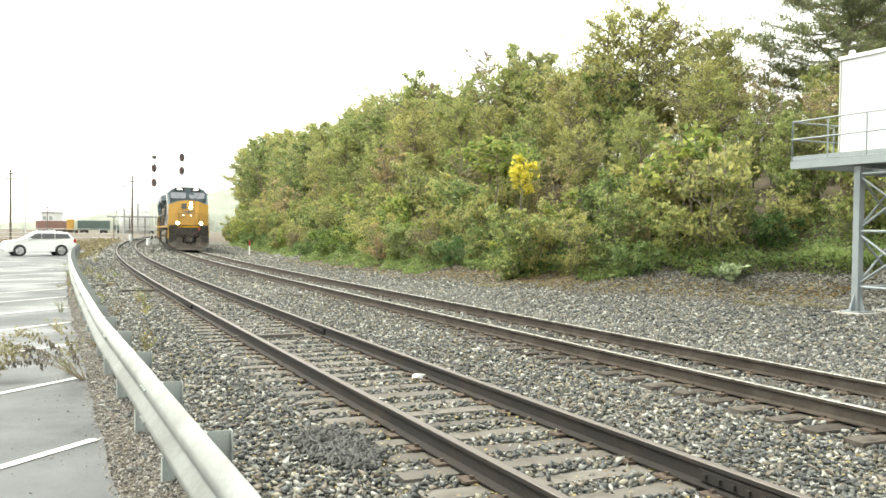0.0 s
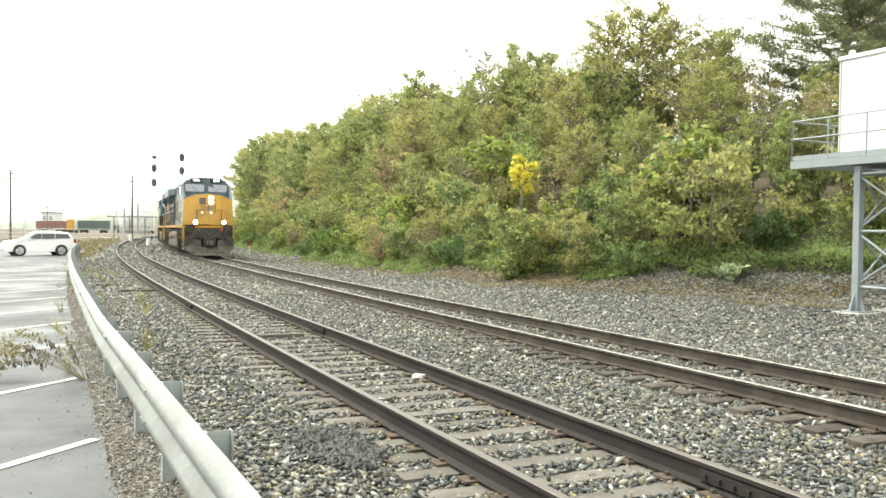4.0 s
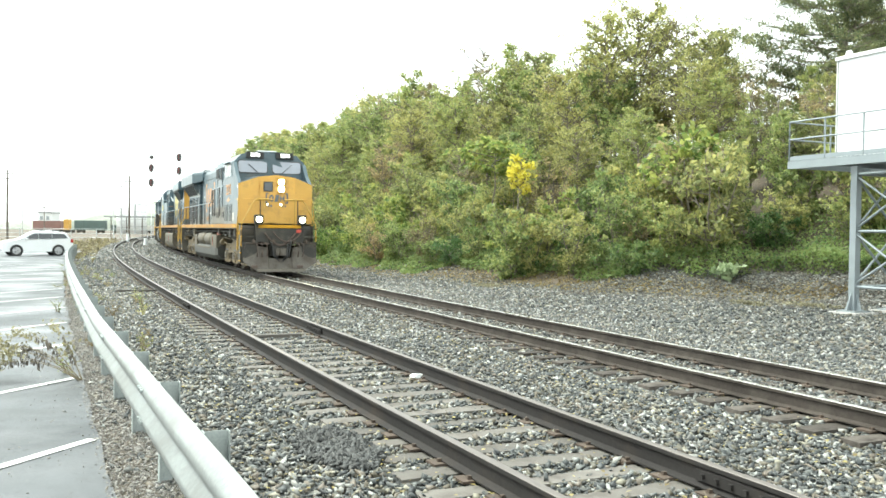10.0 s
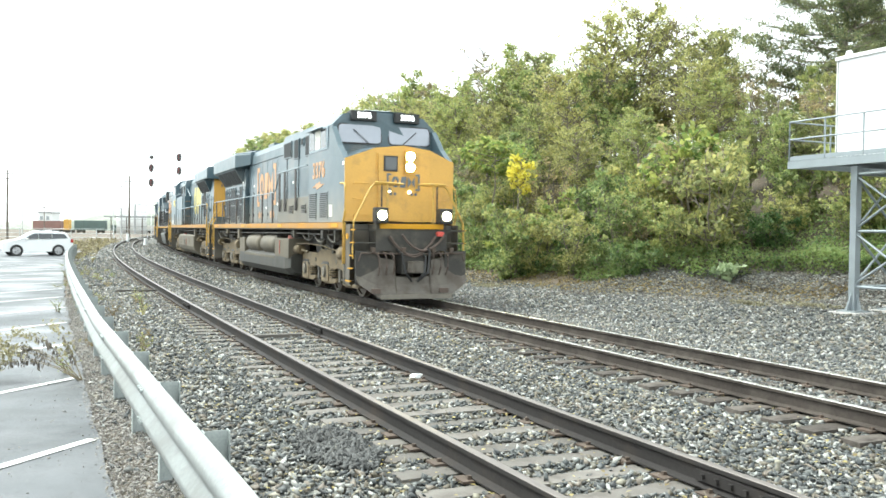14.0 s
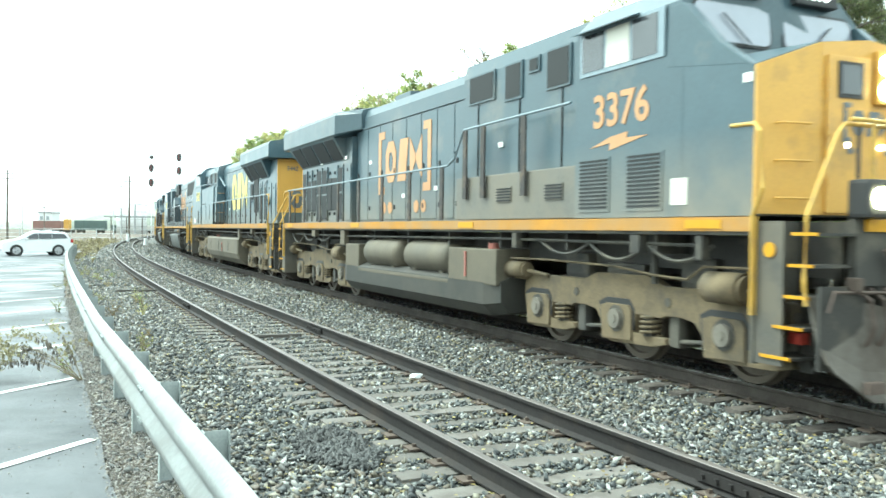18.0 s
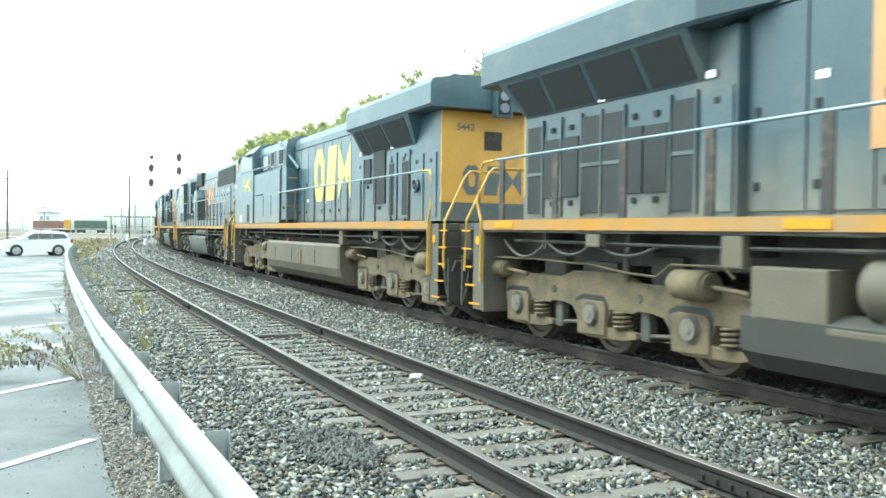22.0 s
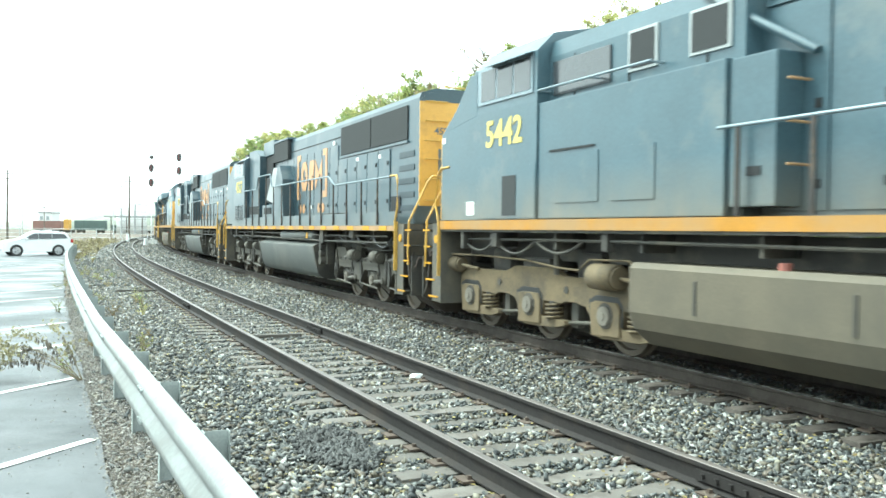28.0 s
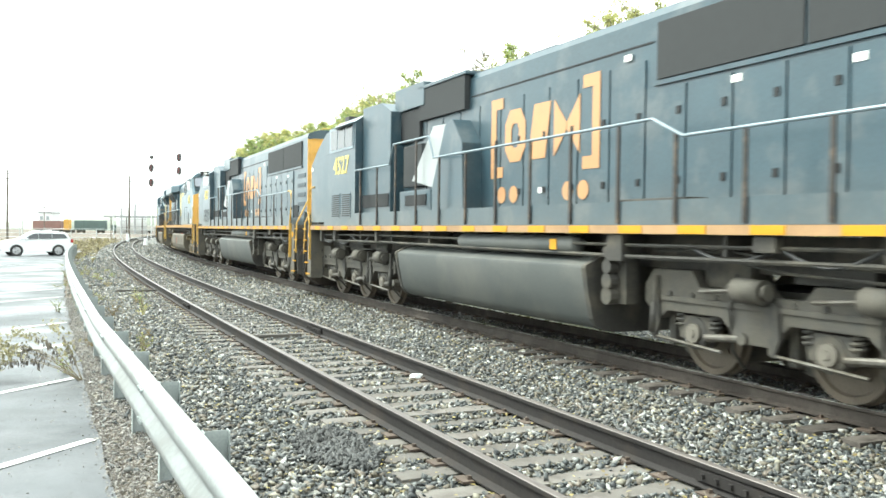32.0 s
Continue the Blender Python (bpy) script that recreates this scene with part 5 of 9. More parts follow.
def ground_cover():
    """Creeping vines and weeds over the foot of the bank, and leaf litter at its edge."""
    rng = np.random.default_rng(31)
    n = 68000
    s = 8 + 92 * rng.random(n) ** 1.4
    foot = np.interp(s, FOOT_S, FOOT_E)
    d = 0.3 + np.abs(rng.normal(0, 2.4, n)) + np.interp(s, [8, 13.4, 15.5, 17.5, 22, 26], [2.1, 2.0, 0.5, 0.7, 0.9, 0]) - 0.3
    d = d + 0.35 * np.sin(s * 1.9) + 0.3 * np.sin(s * 0.83 + 1)
    x, y, _ = along(s, foot + d)
    z = height(x, y)
    lump = 0.5 + 0.5 * np.sin(x * 1.7 + 0.6 * y) * np.sin(y * 1.3 - 0.4 * x)
    z = z + rng.random(n) ** 0.8 * (0.12 + 0.75 * lump * np.clip(d, 0, 1.5) / 1.5)
    v, f = leaf_arrays(rng, np.stack([x, y, z], 1), 0.08, flat=0.35)
    ob = raw_mesh("creeper", v, f, LEAVES["creeper"])
    tagged(ob, "green creeping vines covering the foot of the bank", "creeper", kind="stuff")
    n = 16000
    s = 8 + 80 * rng.random(n) ** 1.5
    foot = np.interp(s, FOOT_S, FOOT_E)
    x, y, _ = along(s, foot + rng.normal(0.2, 0.8, n))
    v, f = leaf_arrays(rng, np.stack([x, y, height(x, y) + 0.02], 1), 0.07, flat=0.8)
    ob = raw_mesh("leaf_litter", v, f, LEAVES["brown"])
    tagged(ob, "dry brown leaf litter at the edge of the scrub", "leaf litter", kind="stuff")
    rng2 = np.random.default_rng(32)
    spots = []
    for cs, ce, a, b in ((6.9, 16.6, 1.3, 0.35), (17.6, 11.4, 0.7, 0.6), (8.0, 15.4, 0.8, 0.25)):
        r, th = rng2.random(420) ** 0.8, rng2.uniform(0, 6.283, 420)
        x, y, _ = along(cs + a * r * np.cos(th), ce + b * r * np.sin(th))
        spots.append(np.stack([x, y, height(x, y) + rng2.uniform(0.02, 0.14, 420)], 1))
    v, f = leaf_arrays(rng2, np.concatenate(spots), 0.036, flat=0.5, long=3.0)
    ob = raw_mesh("dry_grass", v, f, LEAVES["weed"])
    tagged(ob, "low tufts of dry yellow-brown grass on the gravel", "grass", kind="stuff")
    n = 3600
    s = -8 + 36 * rng.random(n) ** 1.3
    e = rng.choice([-0.9, 0.9, -0.6, 0.55, 3.7, 2.2, 2.8, -1.7, -2.2], n) + rng.normal(0, 0.25, n)
    x, y, _ = along(s, e)
    v, f = leaf_arrays(rng, np.stack([x, y, height(x, y) + 0.045], 1), 0.032, flat=0.9, long=1.3)
    ob = raw_mesh("fallen_leaves", v, f, LEAVES["fallen"])
    tagged(ob, "scattered brown and yellow fallen leaves on the ballast", "fallen leaves", kind="stuff")


ground_cover()


def weed_clump(name, label, tone, x, y, stems, high, spread, leaf, leaves, seed, lean=(0, 0)):
    rng = random.Random(seed)
    nr = np.random.default_rng(seed)
    t = thing(name, label, "plant", at=Matrix.Translation((x, y, height_at(x, y) - 0.01)))
    bm = bmesh.new()
    cs = []
    for i in range(stems):
        a = rng.uniform(0, 2 * math.pi)
        tip = Vector((math.cos(a) * spread * rng.uniform(0.3, 1) + lean[0], math.sin(a) * spread * rng.uniform(0.3, 1) + lean[1], high * rng.uniform(0.6, 1)))
        mid = Vector((tip.x * 0.35, tip.y * 0.35, tip.z * 0.65))
        branch_tube(bm, [Vector((rng.uniform(-0.04, 0.04), rng.uniform(-0.04, 0.04), 0)), mid, tip], 0.007, 0.003, 4)
        for j in range(leaves // stems):
            f = rng.uniform(0.15, 1.05)
            p = (mid * (2 * f) if f < 0.5 else mid.lerp(tip, 2 * f - 1)) + Vector((rng.gauss(0, 0.035), rng.gauss(0, 0.035), rng.gauss(0, 0.03)))
            cs.append(p)
    part("stalks", bm, M_STEM, t)
    v, f = leaf_arrays(nr, np.array(cs), leaf)
    ob = raw_mesh("leaves", v, f, LEAVES[tone])
    ob.parent = t
    return t


def weeds():
    rng = random.Random(77)
    px, py = 9.98, 30.25
    weed_clump("mullein", "pale silvery broad-leaved weed on the gravel bank", "pale", px, py, 26, 0.62, 0.62, 0.17, 230, 51)
    for k in range(44):
        s = rng.uniform(-2, 52) if k < 26 else rng.uniform(6, 34)
        e = rng.choice((-2.7, -2.2, -1.9, -3.35)) + rng.uniform(-0.3, 0.3)
        x, y, _ = along(s, e)
        weed_clump("weed", "small straggly weed growing in the ballast", rng.choice(("olive", "brown", "olive", "fresh")), x, y, 6, rng.uniform(0.12, 0.4), 0.24, 0.022, 80, 500 + k)
    # the long stalks that arch from the verge out over the car park
    t = thing("arching_weed", "dry arching weed with drooping seed heads leaning over the car park", "plant", at=Matrix.Translation((-4.8, 11.55, height_at(-4.8, 11.55))))
    nr = np.random.default_rng(61)
    leafy, seeds = [], []
    for i, (dx, dy, dz, sag, full) in enumerate(((-1.3, -0.15, 0.5, 0.22, 1.0), (-1.35, -0.25, 0.12, 0.3, 1.0), (-1.2, 0.1, 0.3, 0.3, 0.7), (-0.5, 0.2, 0.78, 0.12, 0.5), (-0.85, -0.1, 0.66, 0.2, 0.8), (-1.4, -0.4, 0.02, 0.34, 1.0), (-0.3, 0.1, 0.5, 0.06, 0.4), (-1.1, -0.3, 0.42, 0.2, 0.8))):
        pts = [Vector((dx * f, dy * f, dz * f + sag * math.sin(math.pi * f) * 0.9)) + Vector((rng.gauss(0, 0.012), rng.gauss(0, 0.012), 0)) for f in (k / 9 for k in range(10))]
        bm = bmesh.new()
        branch_tube(bm, pts, 0.007, 0.002, 5)
        part("stalk", bm, M_STEM, t)
        for j in range(int(250 * full)):
            f = rng.uniform(0.35, 1.0)
            k = min(8, int(f * 9))
            p = pts[k].lerp(pts[k + 1], f * 9 - k)
            if f > 0.68:
                leafy.append(p + Vector((rng.gauss(0, 0.06), rng.gauss(0, 0.06), rng.gauss(0, 0.05))))
            elif rng.random() < 0.34:
                seeds.append(p + Vector((rng.gauss(0, 0.015), rng.gauss(0, 0.03), -abs(rng.gauss(0, 0.04)))))
    v, f = leaf_arrays(nr, np.array(leafy), 0.03, long=2.0)
    raw_mesh("leaves", v, f, LEAVES["weed"]).parent = t
    v, f = leaf_arrays(nr, np.array(seeds), 0.024, long=2.8, hang=True)
    pods = raw_mesh("seed_head", v, f, LEAVES["pod"])
    pods.parent = t
    tagged(pods, kind="stuff")


weeds()


# ---------- beyond: yard, signals, poles ----------
M_POLE = material("weathered timber pole", (0.14, 0.12, 0.1), rough=0.85, vary=0.3, scale=3)
# Near white so the distant masts fade: their haze is in the colour.
M_PALE = material("near-white steel", (0.8, 0.82, 0.82), rough=0.5, vary=0.1)
M_POLE_GREY = material("pale grey pole", (0.5, 0.51, 0.5), rough=0.7, vary=0.15, scale=2)
M_SIGNAL = material("black signal head", (0.1, 0.095, 0.095), rough=0.6, vary=0.2)
M_SIGLENS = material("signal lens", (0.2, 0.03, 0.03), rough=0.2, vary=0.1)
# Far walls, wagons and panes: distance haze is put into paler, greyer colours.
M_WALLGREY = material("haze-paled grey cladding", (0.66, 0.67, 0.67), rough=0.7, vary=0.1, scale=0.6)
M_WALLTAN = material("haze-paled tan stucco", (0.6, 0.58, 0.54), rough=0.8, vary=0.12, scale=0.6)
M_ROOFING = material("grey roofing", (0.3, 0.31, 0.31), rough=0.8, vary=0.15, scale=0.5)
M_BOXCAR = material("oxide red wagon paint", (0.24, 0.14, 0.12), rough=0.7, vary=0.2, scale=0.5)
M_WAGON = material("dark green wagon paint", (0.1, 0.14, 0.13), rough=0.7, vary=0.2, scale=0.5)
M_SHEDGLASS = material("haze-paled window glass", (0.3, 0.33, 0.34), rough=0.2, vary=0.1, bump=0.0, spec=0.8)
M_FENCE = material("galvanised mesh wire", (0.4, 0.42, 0.42), rough=0.5, vary=0.1)


def smooth_bm(bm):
    for f in bm.faces:
        f.smooth = len(f.verts) == 4
    return bm


def utility_pole(x, y, high, arms, r=0.14, mat=None, label="tall weathered timber utility pole"):
    t = thing("utility_pole", label, "utility pole", group="poles across the yard", at=Matrix.Translation((x, y, height_at(x, y) - 0.2)))
    part("pole", rod(bmesh.new(), (0, 0, 0), (0, 0, high), r, 10, r * 0.6), mat or M_POLE, t)
    for z in arms:
        part("crossarm", new_box(-1.1, 1.1, -0.06, 0.06, z - 0.06, z + 0.06), M_POLE, t)
        for k in (-1.0, -0.5, 0.5, 1.0):
            part("insulator", rod(bmesh.new(), (k, 0, z + 0.06), (k, 0, z + 0.2), 0.04, 8), M_PALE, t)
    return t


utility_pole(-54.4, 150, 11.2, (10.2,), 0.2)
utility_pole(-67, 176, 13.0, (12.0,), 0.12, M_POLE_GREY, "pale steel pole beyond the tracks")
utility_pole(-70.8, 190, 14.0, (11.4,), 0.13, M_POLE_GREY, "pale steel pole beyond the tracks")
utility_pole(-72, 143, 11.6, (11.0, 10.2), 0.2)
utility_pole(-94.8, 195, 19.0, (), 0.14, M_POLE_GREY, "pale steel pole beyond the tracks")
utility_pole(-106, 230, 8.0, (7.4,), 0.14)


def signal_mast(x, y, heads, cap):
    t = thing("railway_signal", "tall pale signal mast with dark oval signal heads", "railway signal", group="signals over the tracks", at=Matrix.Translation((x, y, height_at(x, y) - 0.2)))
    top = heads[0] + (1.6 if cap else 0.7)
    part("mast", rod(bmesh.new(), (0, 0, 0), (0, 0, top), 0.05, 10), M_PALE, t)
    if cap:
        bm = bmesh.new()
        bmesh.ops.create_uvsphere(bm, u_segments=12, v_segments=8, radius=0.42, matrix=Matrix.Translation((0, -0.1, heads[0] + 1.9)) @ Matrix.Diagonal((1, 0.3, 0.8, 1)))
        part("marker_disc", bm, M_SIGNAL, t)
    for z in heads:
        bm = bmesh.new()
        lathe(bm, [(0.02, -0.16), (0.46, -0.14), (0.46, -0.1), (0.02, -0.08)], (0, 0, 0), seg=24)
        for v in bm.verts:
            v.co.z = v.co.z * 1.55 + z
        head = part("signal_head", bm, M_SIGNAL, t, "black oval signal head")
        for dz in (0.36, 0.0, -0.36):
            bm = bmesh.new()
            rod(bm, (0, -0.16, z + dz), (0, -0.36, z + dz), 0.14, 12)
            part("hood", bm, M_SIGNAL, head)
            part("lens", rod(bmesh.new(), (0, -0.365, z + dz), (0, -0.37, z + dz), 0.11, 12), M_SIGLENS, head)


signal_mast(-50.6, 150, (12.5, 10.0), True)
signal_mast(-45.8, 150, (14.4, 12.1), False)


def shed(name, x, y, w, d, h, wall, label, storeys=1, bays=6, turn=0, gable=0.0):
    t = thing(name, label, "building", at=Matrix.Translation((x, y, -0.5)) @ Matrix.Rotation(radians(turn), 4, "Z"))
    part("wall", new_box(-w / 2, w / 2, -d / 2, d / 2, 0, h), wall, t)
    bm = bmesh.new()
    if gable:
        prism(bm, [(-w / 2 - 0.4, h), (w / 2 + 0.4, h), (w / 2 - 1, h + gable), (-w / 2 + 1, h + gable)], -d / 2 - 0.4, d / 2 + 0.4)
    else:
        box(bm, -w / 2 - 0.3, w / 2 + 0.3, -d / 2 - 0.3, d / 2 + 0.3, h + 0.004, h + 0.4)
    part("roof", bm, M_ROOFING, t)
    for st in range(storeys):
        for b in range(bays):
            cx = -w / 2 + w * (b + 0.5) / bays
            z0 = 0.9 + st * h / storeys
            win = part("window", new_box(cx - w / bays * 0.3, cx + w / bays * 0.3, -d / 2 - 0.05, -d / 2 + 0.05, z0, z0 + h / storeys * 0.45), M_PALE, t)
            part("pane", new_box(cx - w / bays * 0.27, cx + w / bays * 0.27, -d / 2 - 0.06, -d / 2 - 0.045, z0 + 0.08, z0 + h / storeys * 0.45 - 0.08), M_SHEDGLASS, win)


shed("warehouse", -181, 330, 13, 14, 4.6, M_WALLGREY, "low pale grey warehouse across the yard", 1, 5, 0, 0.6)
shed("warehouse", -157, 345, 5, 8, 7.6, M_WALLGREY, "narrow pale building with a tan roof behind the boxcar", 2, 2)
shed("warehouse", -215, 380, 24, 14, 6, M_WALLGREY, "grey warehouse across the yard", 1, 8)


def storage_tank(x, y, r, h):
    t = thing("storage_tank", "pale upright storage tank beyond the yard", "storage tank", group="storage tanks", at=Matrix.Translation((x, y, -0.5)))
    bm = bmesh.new()
    rod(bm, (0, 0, 0), (0, 0, h), r, 28)
    part("shell", smooth_bm(bm), M_WALLGREY, t, "pale grey steel shell")
    part("roof", rod(bmesh.new(), (0, 0, h + 0.004), (0, 0, h + 0.7), r + 0.1, 28, 0.4), M_ROOFING, t)
    for k in range(3):
        part("hoop", lathe(bmesh.new(), [(r + 0.01, -0.06), (r + 0.07, -0.06), (r + 0.07, 0.06), (r + 0.01, 0.06)], (0, 0, h * (k + 1) / 4), axis="z", seg=28), M_ROOFING, t)
    part("ladder", new_box(-0.25, 0.25, -r - 0.15, -r - 0.08, 0, h), M_ROOFING, t)


def canopy(x, y):
    """An open shelter: flat roof on thin posts."""
    t = thing("shelter", "flat-roofed open shelter beside the yard tracks", "shelter", at=Matrix.Translation((x, y, -0.5)))
    part("roof", new_box(-5.5, 5.5, -2, 2, 4.3, 4.6), M_ROOFING, t)
    for px in (-4.8, -1.6, 1.6, 4.8):
        part("post", rod(bmesh.new(), (px, 0, 0), (px, 0, 4.3), 0.1, 8), M_POLE, t)


canopy(-63.5, 178)
for tx, ty, tr, tall_h in ((-110, 312, 3.0, 10.5), (-116.5, 316, 2.6, 9.0), (-103.5, 318, 2.4, 8.0)):
    storage_tank(tx, ty, tr, tall_h)


def freight_wagon(x, y, w, mat, label, turn=0, high=3.6):
    t = thing("freight_wagon", label, "freight wagon", group="stabled wagons", at=Matrix.Translation((x, y, -0.45)) @ Matrix.Rotation(radians(turn), 4, "Z"))
    part("body", new_box(-w / 2, w / 2, -1.5, 1.5, 1.1, high, bevel=0.06), mat, t)
    for k in range(9):
        px = -w / 2 + 0.2 + (w - 0.4) * k / 8
        part("rib", new_box(px - 0.06, px + 0.06, -1.56, 1.56, 1.12, high - 0.05), mat, t)
    for bx in (-w / 2 + 2, w / 2 - 2):
        for dx in (-0.9, 0.9):
            for sy in (-0.75, 0.75):
                part("wheel", rod(bmesh.new(), (bx + dx, sy - 0.07, 0.45), (bx + dx, sy + 0.07, 0.45), 0.45, 16), M_WHEEL, t)
        part("bogie", new_box(bx - 1.3, bx + 1.3, -1.0, 1.0, 0.45, 1.0), M_UNDER, t)


freight_wagon(-146, 320, 10, M_BOXCAR, "oxide red boxcar standing in the yard", 6, 4.3)
freight_wagon(-131, 322, 11, M_WAGON, "dark green wagon standing in the yard", 6, 4.6)
freight_wagon(-119, 324, 10, M_WAGON, "dark green hopper standing in the yard", 6, 3.0)
freight_wagon(-135.4, 312, 1.8, M_YELLOW, "small yellow yard machine standing beside the wagons", 6, 4.8)
freight_wagon(-108, 326, 10, M_WALLTAN, "pale wagon standing in the yard", 6, 3.0)


def fence_and_markers():
    t = thing("chain_link_fence", "grey chain-link fence beyond the car park", "fence", kind="structure")
    pts = [(-120, 122), (-40, 128)]
    n = 22
    for k in range(n + 1):
        x = pts[0][0] + (pts[1][0] - pts[0][0]) * k / n
        y = pts[0][1] + (pts[1][1] - pts[0][1]) * k / n
        part("fence_post", rod(bmesh.new(), (x, y, -0.6), (x, y, 1.5), 0.05, 6), M_FENCE, t)
    for z in (0.2, 0.8, 1.45):
        part("fence_wire", rod(bmesh.new(), (-120, 122, z), (-40, 128, z), 0.03, 5), M_FENCE, t)
    for x, y, tilt, lab in ((-15.3, 67.5, 0, "white marker stake with a red top beside the track"), (-14.0, 73.0, 28, "leaning white and red marker stake beside the scrub")):
        z = height_at(x, y)
        p = thing("marker_stake", lab, "marker stake", group="marker stakes", at=Matrix.Translation((x, y, z - 0.05)) @ Matrix.Rotation(radians(tilt), 4, "Y"))
        part("stake", new_box(-0.05, 0.05, -0.02, 0.02, 0, 0.85), M_LINE, p)
        part("red_top", new_box(-0.05, 0.05, -0.02, 0.02, 0.854, 1.25), M_RED, p)
    for x, y, h in ((-50, 112, 1.2), (-43, 118, 1.1), (-33, 96, 0.8)):
        b = thing("bollard", "short white bollard by the yard track", "bollard", group="bollards", at=Matrix.Translation((x, y, height_at(x, y))))
        part("post", rod(bmesh.new(), (0, 0, -0.1), (0, 0, h), 0.22, 10, 0.18), M_PALE, b)


fence_and_markers()


def far_woods():
    """Low hills behind the yard, rough with tree tops, haze put into their pale colour."""
    rng = np.random.default_rng(9)
    m = material("distant woods", (0.24, 0.26, 0.22), rough=0.95, vary=0.3, scale=0.05, grain=0.6, bump=0.6, depth=2.0)
    xs = np.linspace(-900, 500, 240)
    rows = []
    for k, (dy, z) in enumerate(((0, -1), (5, 5), (20, 9), (60, 16), (160, 22))):
        hump = 0.9 * np.exp(-((xs + 165) / 65) ** 2) + 0.6 + 0.4 * np.sin(xs * 0.006 + 1) + 0.15 * np.sin(xs * 0.023)
        rows.append(np.stack([xs, np.full_like(xs, 560.0) + dy + rng.uniform(-3, 3, len(xs)), z * hump + rng.uniform(-1, 1.6, len(xs)) * (k > 0)], 1))
    v = np.concatenate(rows)
    n = len(xs)
    i = (np.arange(4)[:, None] * n + np.arange(n - 1)).ravel()
    ob = raw_mesh("far_woods", v, np.stack([i, i + 1, i + n + 1, i + n], 1), m)
    tagged(ob, "low wooded hills on the horizon, paled for haze", "woods", kind="stuff")


far_woods()


def yard_scrub():
    """Rough grass and low scrub on the verge between the guard rail's end and the yard."""
    rng = np.random.default_rng(41)
    n = 9500
    s = rng.uniform(50, 120, n)
    e = np.where(rng.random(n) < 0.6, rng.uniform(-12, -1.9, n), rng.uniform(-26, -3, n))
    keep = (s > 74) | (e > -3.6)
    s, e = s[keep], e[keep]
    x, y, _ = along(s, e)
    lump = np.clip(np.sin(x * 0.8) * np.sin(y * 0.45) + 0.4, 0, 1)
    z = height(x, y) + rng.random(len(s)) * (0.06 + 0.6 * lump * (s > 60))
    v, f = leaf_arrays(rng, np.stack([x, y, z], 1), 0.16, long=2.4)
    ob = raw_mesh("rough_grass", v, f, LEAVES["drygrass"])
    tagged(ob, "dry brown rough grass on the verge by the yard", "grass", kind="stuff")


yard_scrub()


# ---------- locomotives ----------
# One flat cream tone, for a cab pane and a data plate.
M_CREAM = material("cream pane and plate", (0.6, 0.58, 0.5), rough=0.4, vary=0.1)
# Each is built along x with the cab end forward; u is the distance back from the front coupler, rail top at z = 0.
def side_plane(x, y, z, sy):
    """A plane on the side sy of the body for lettering that reads from outside."""
    return Matrix.Translation((x, y, z)) @ Matrix(((-sy, 0, 0, 0), (0, 0, sy, 0), (0, 1, 0, 0), (0, 0, 0, 1)))


def emblem(parent, m, width, mat, brackets, name="emblem", tall=0.29):
    """The painted emblem as plain blocks, between square brackets where it has them."""
    h = width * (tall if brackets else 0.44)
    w = width * (0.66 if brackets else 1.0)
    cell = w / 3
    # an eight-sided ring, a slanted block and two wedges
    x0, x1 = -1.5 * cell, -0.6 * cell
    c, rx = (x0 + x1) / 2, (x1 - x0) / 2
    outer = [(c + rx * a, h / 2 * b) for a, b in ((1, 0.5), (0.5, 1), (-0.5, 1), (-1, 0.5), (-1, -0.5), (-0.5, -1), (0.5, -1), (1, -0.5))]
    inner = [(c + (px - c) * 0.38, pz * 0.46) for px, pz in outer]
    bm = bmesh.new()
    loops = [[bm.verts.new((px, pz, d)) for px, pz in ring] for ring, d in ((outer, 0.006), (inner, 0.006), (inner, 0.0), (outer, 0.0))]
    for k in range(4):
        for i in range(8):
            j = (i + 1) % 8
            bm.faces.new((loops[k][i], loops[k][j], loops[(k + 1) % 4][j], loops[(k + 1) % 4][i]))
    bmesh.ops.recalc_face_normals(bm, faces=bm.faces)
    bmesh.ops.transform(bm, matrix=m, verts=bm.verts)
    ring = part(name, bm, mat, parent, "painted emblem of plain blocks")

    def plate(pts):
        bm = prism(bmesh.new(), pts, 0.0, 0.006, "z")
        bmesh.ops.transform(bm, matrix=m, verts=bm.verts)
        part("emblem_block", bm, mat, ring)
    x0, x1 = -0.46 * cell, 0.44 * cell
    plate([(x0, -h / 2), (x1 - 0.22 * cell, -h / 2), (x1, h / 2), (x0 + 0.22 * cell, h / 2)])
    x0, x1 = cell * 0.56, cell * 1.5
    c = (x0 + x1) / 2
    plate([(x0, h / 2), (x0 + 0.0, -h / 2), (c, -0.06 * h), (c, 0.06 * h)])
    plate([(x1, -h / 2), (x1, h / 2), (c + 0.01, 0.06 * h), (c + 0.01, -0.06 * h)])
    if brackets:
        for sg in (-1, 1):
            bx = sg * width * 0.45
            th = width * 0.027
            top, bot = h * 0.78, -h * 0.78
            e = bx - sg * th * 3.6
            plate([(bx + sg * th, bot), (bx + sg * th, top), (e, top), (e, top - th * 2), (bx - sg * th, top - th * 2), (bx - sg * th, bot + th * 2), (e, bot + th * 2), (e, bot)])
        for dx in (-0.36, -0.24, 0.24, 0.36):
            cx, cz, rr = dx * width, -h * 1.12, width * 0.042
            plate([(cx + rr * math.cos(2 * math.pi * k / 12), cz + rr * math.sin(2 * math.pi * k / 12)) for k in range(12)])
    return ring


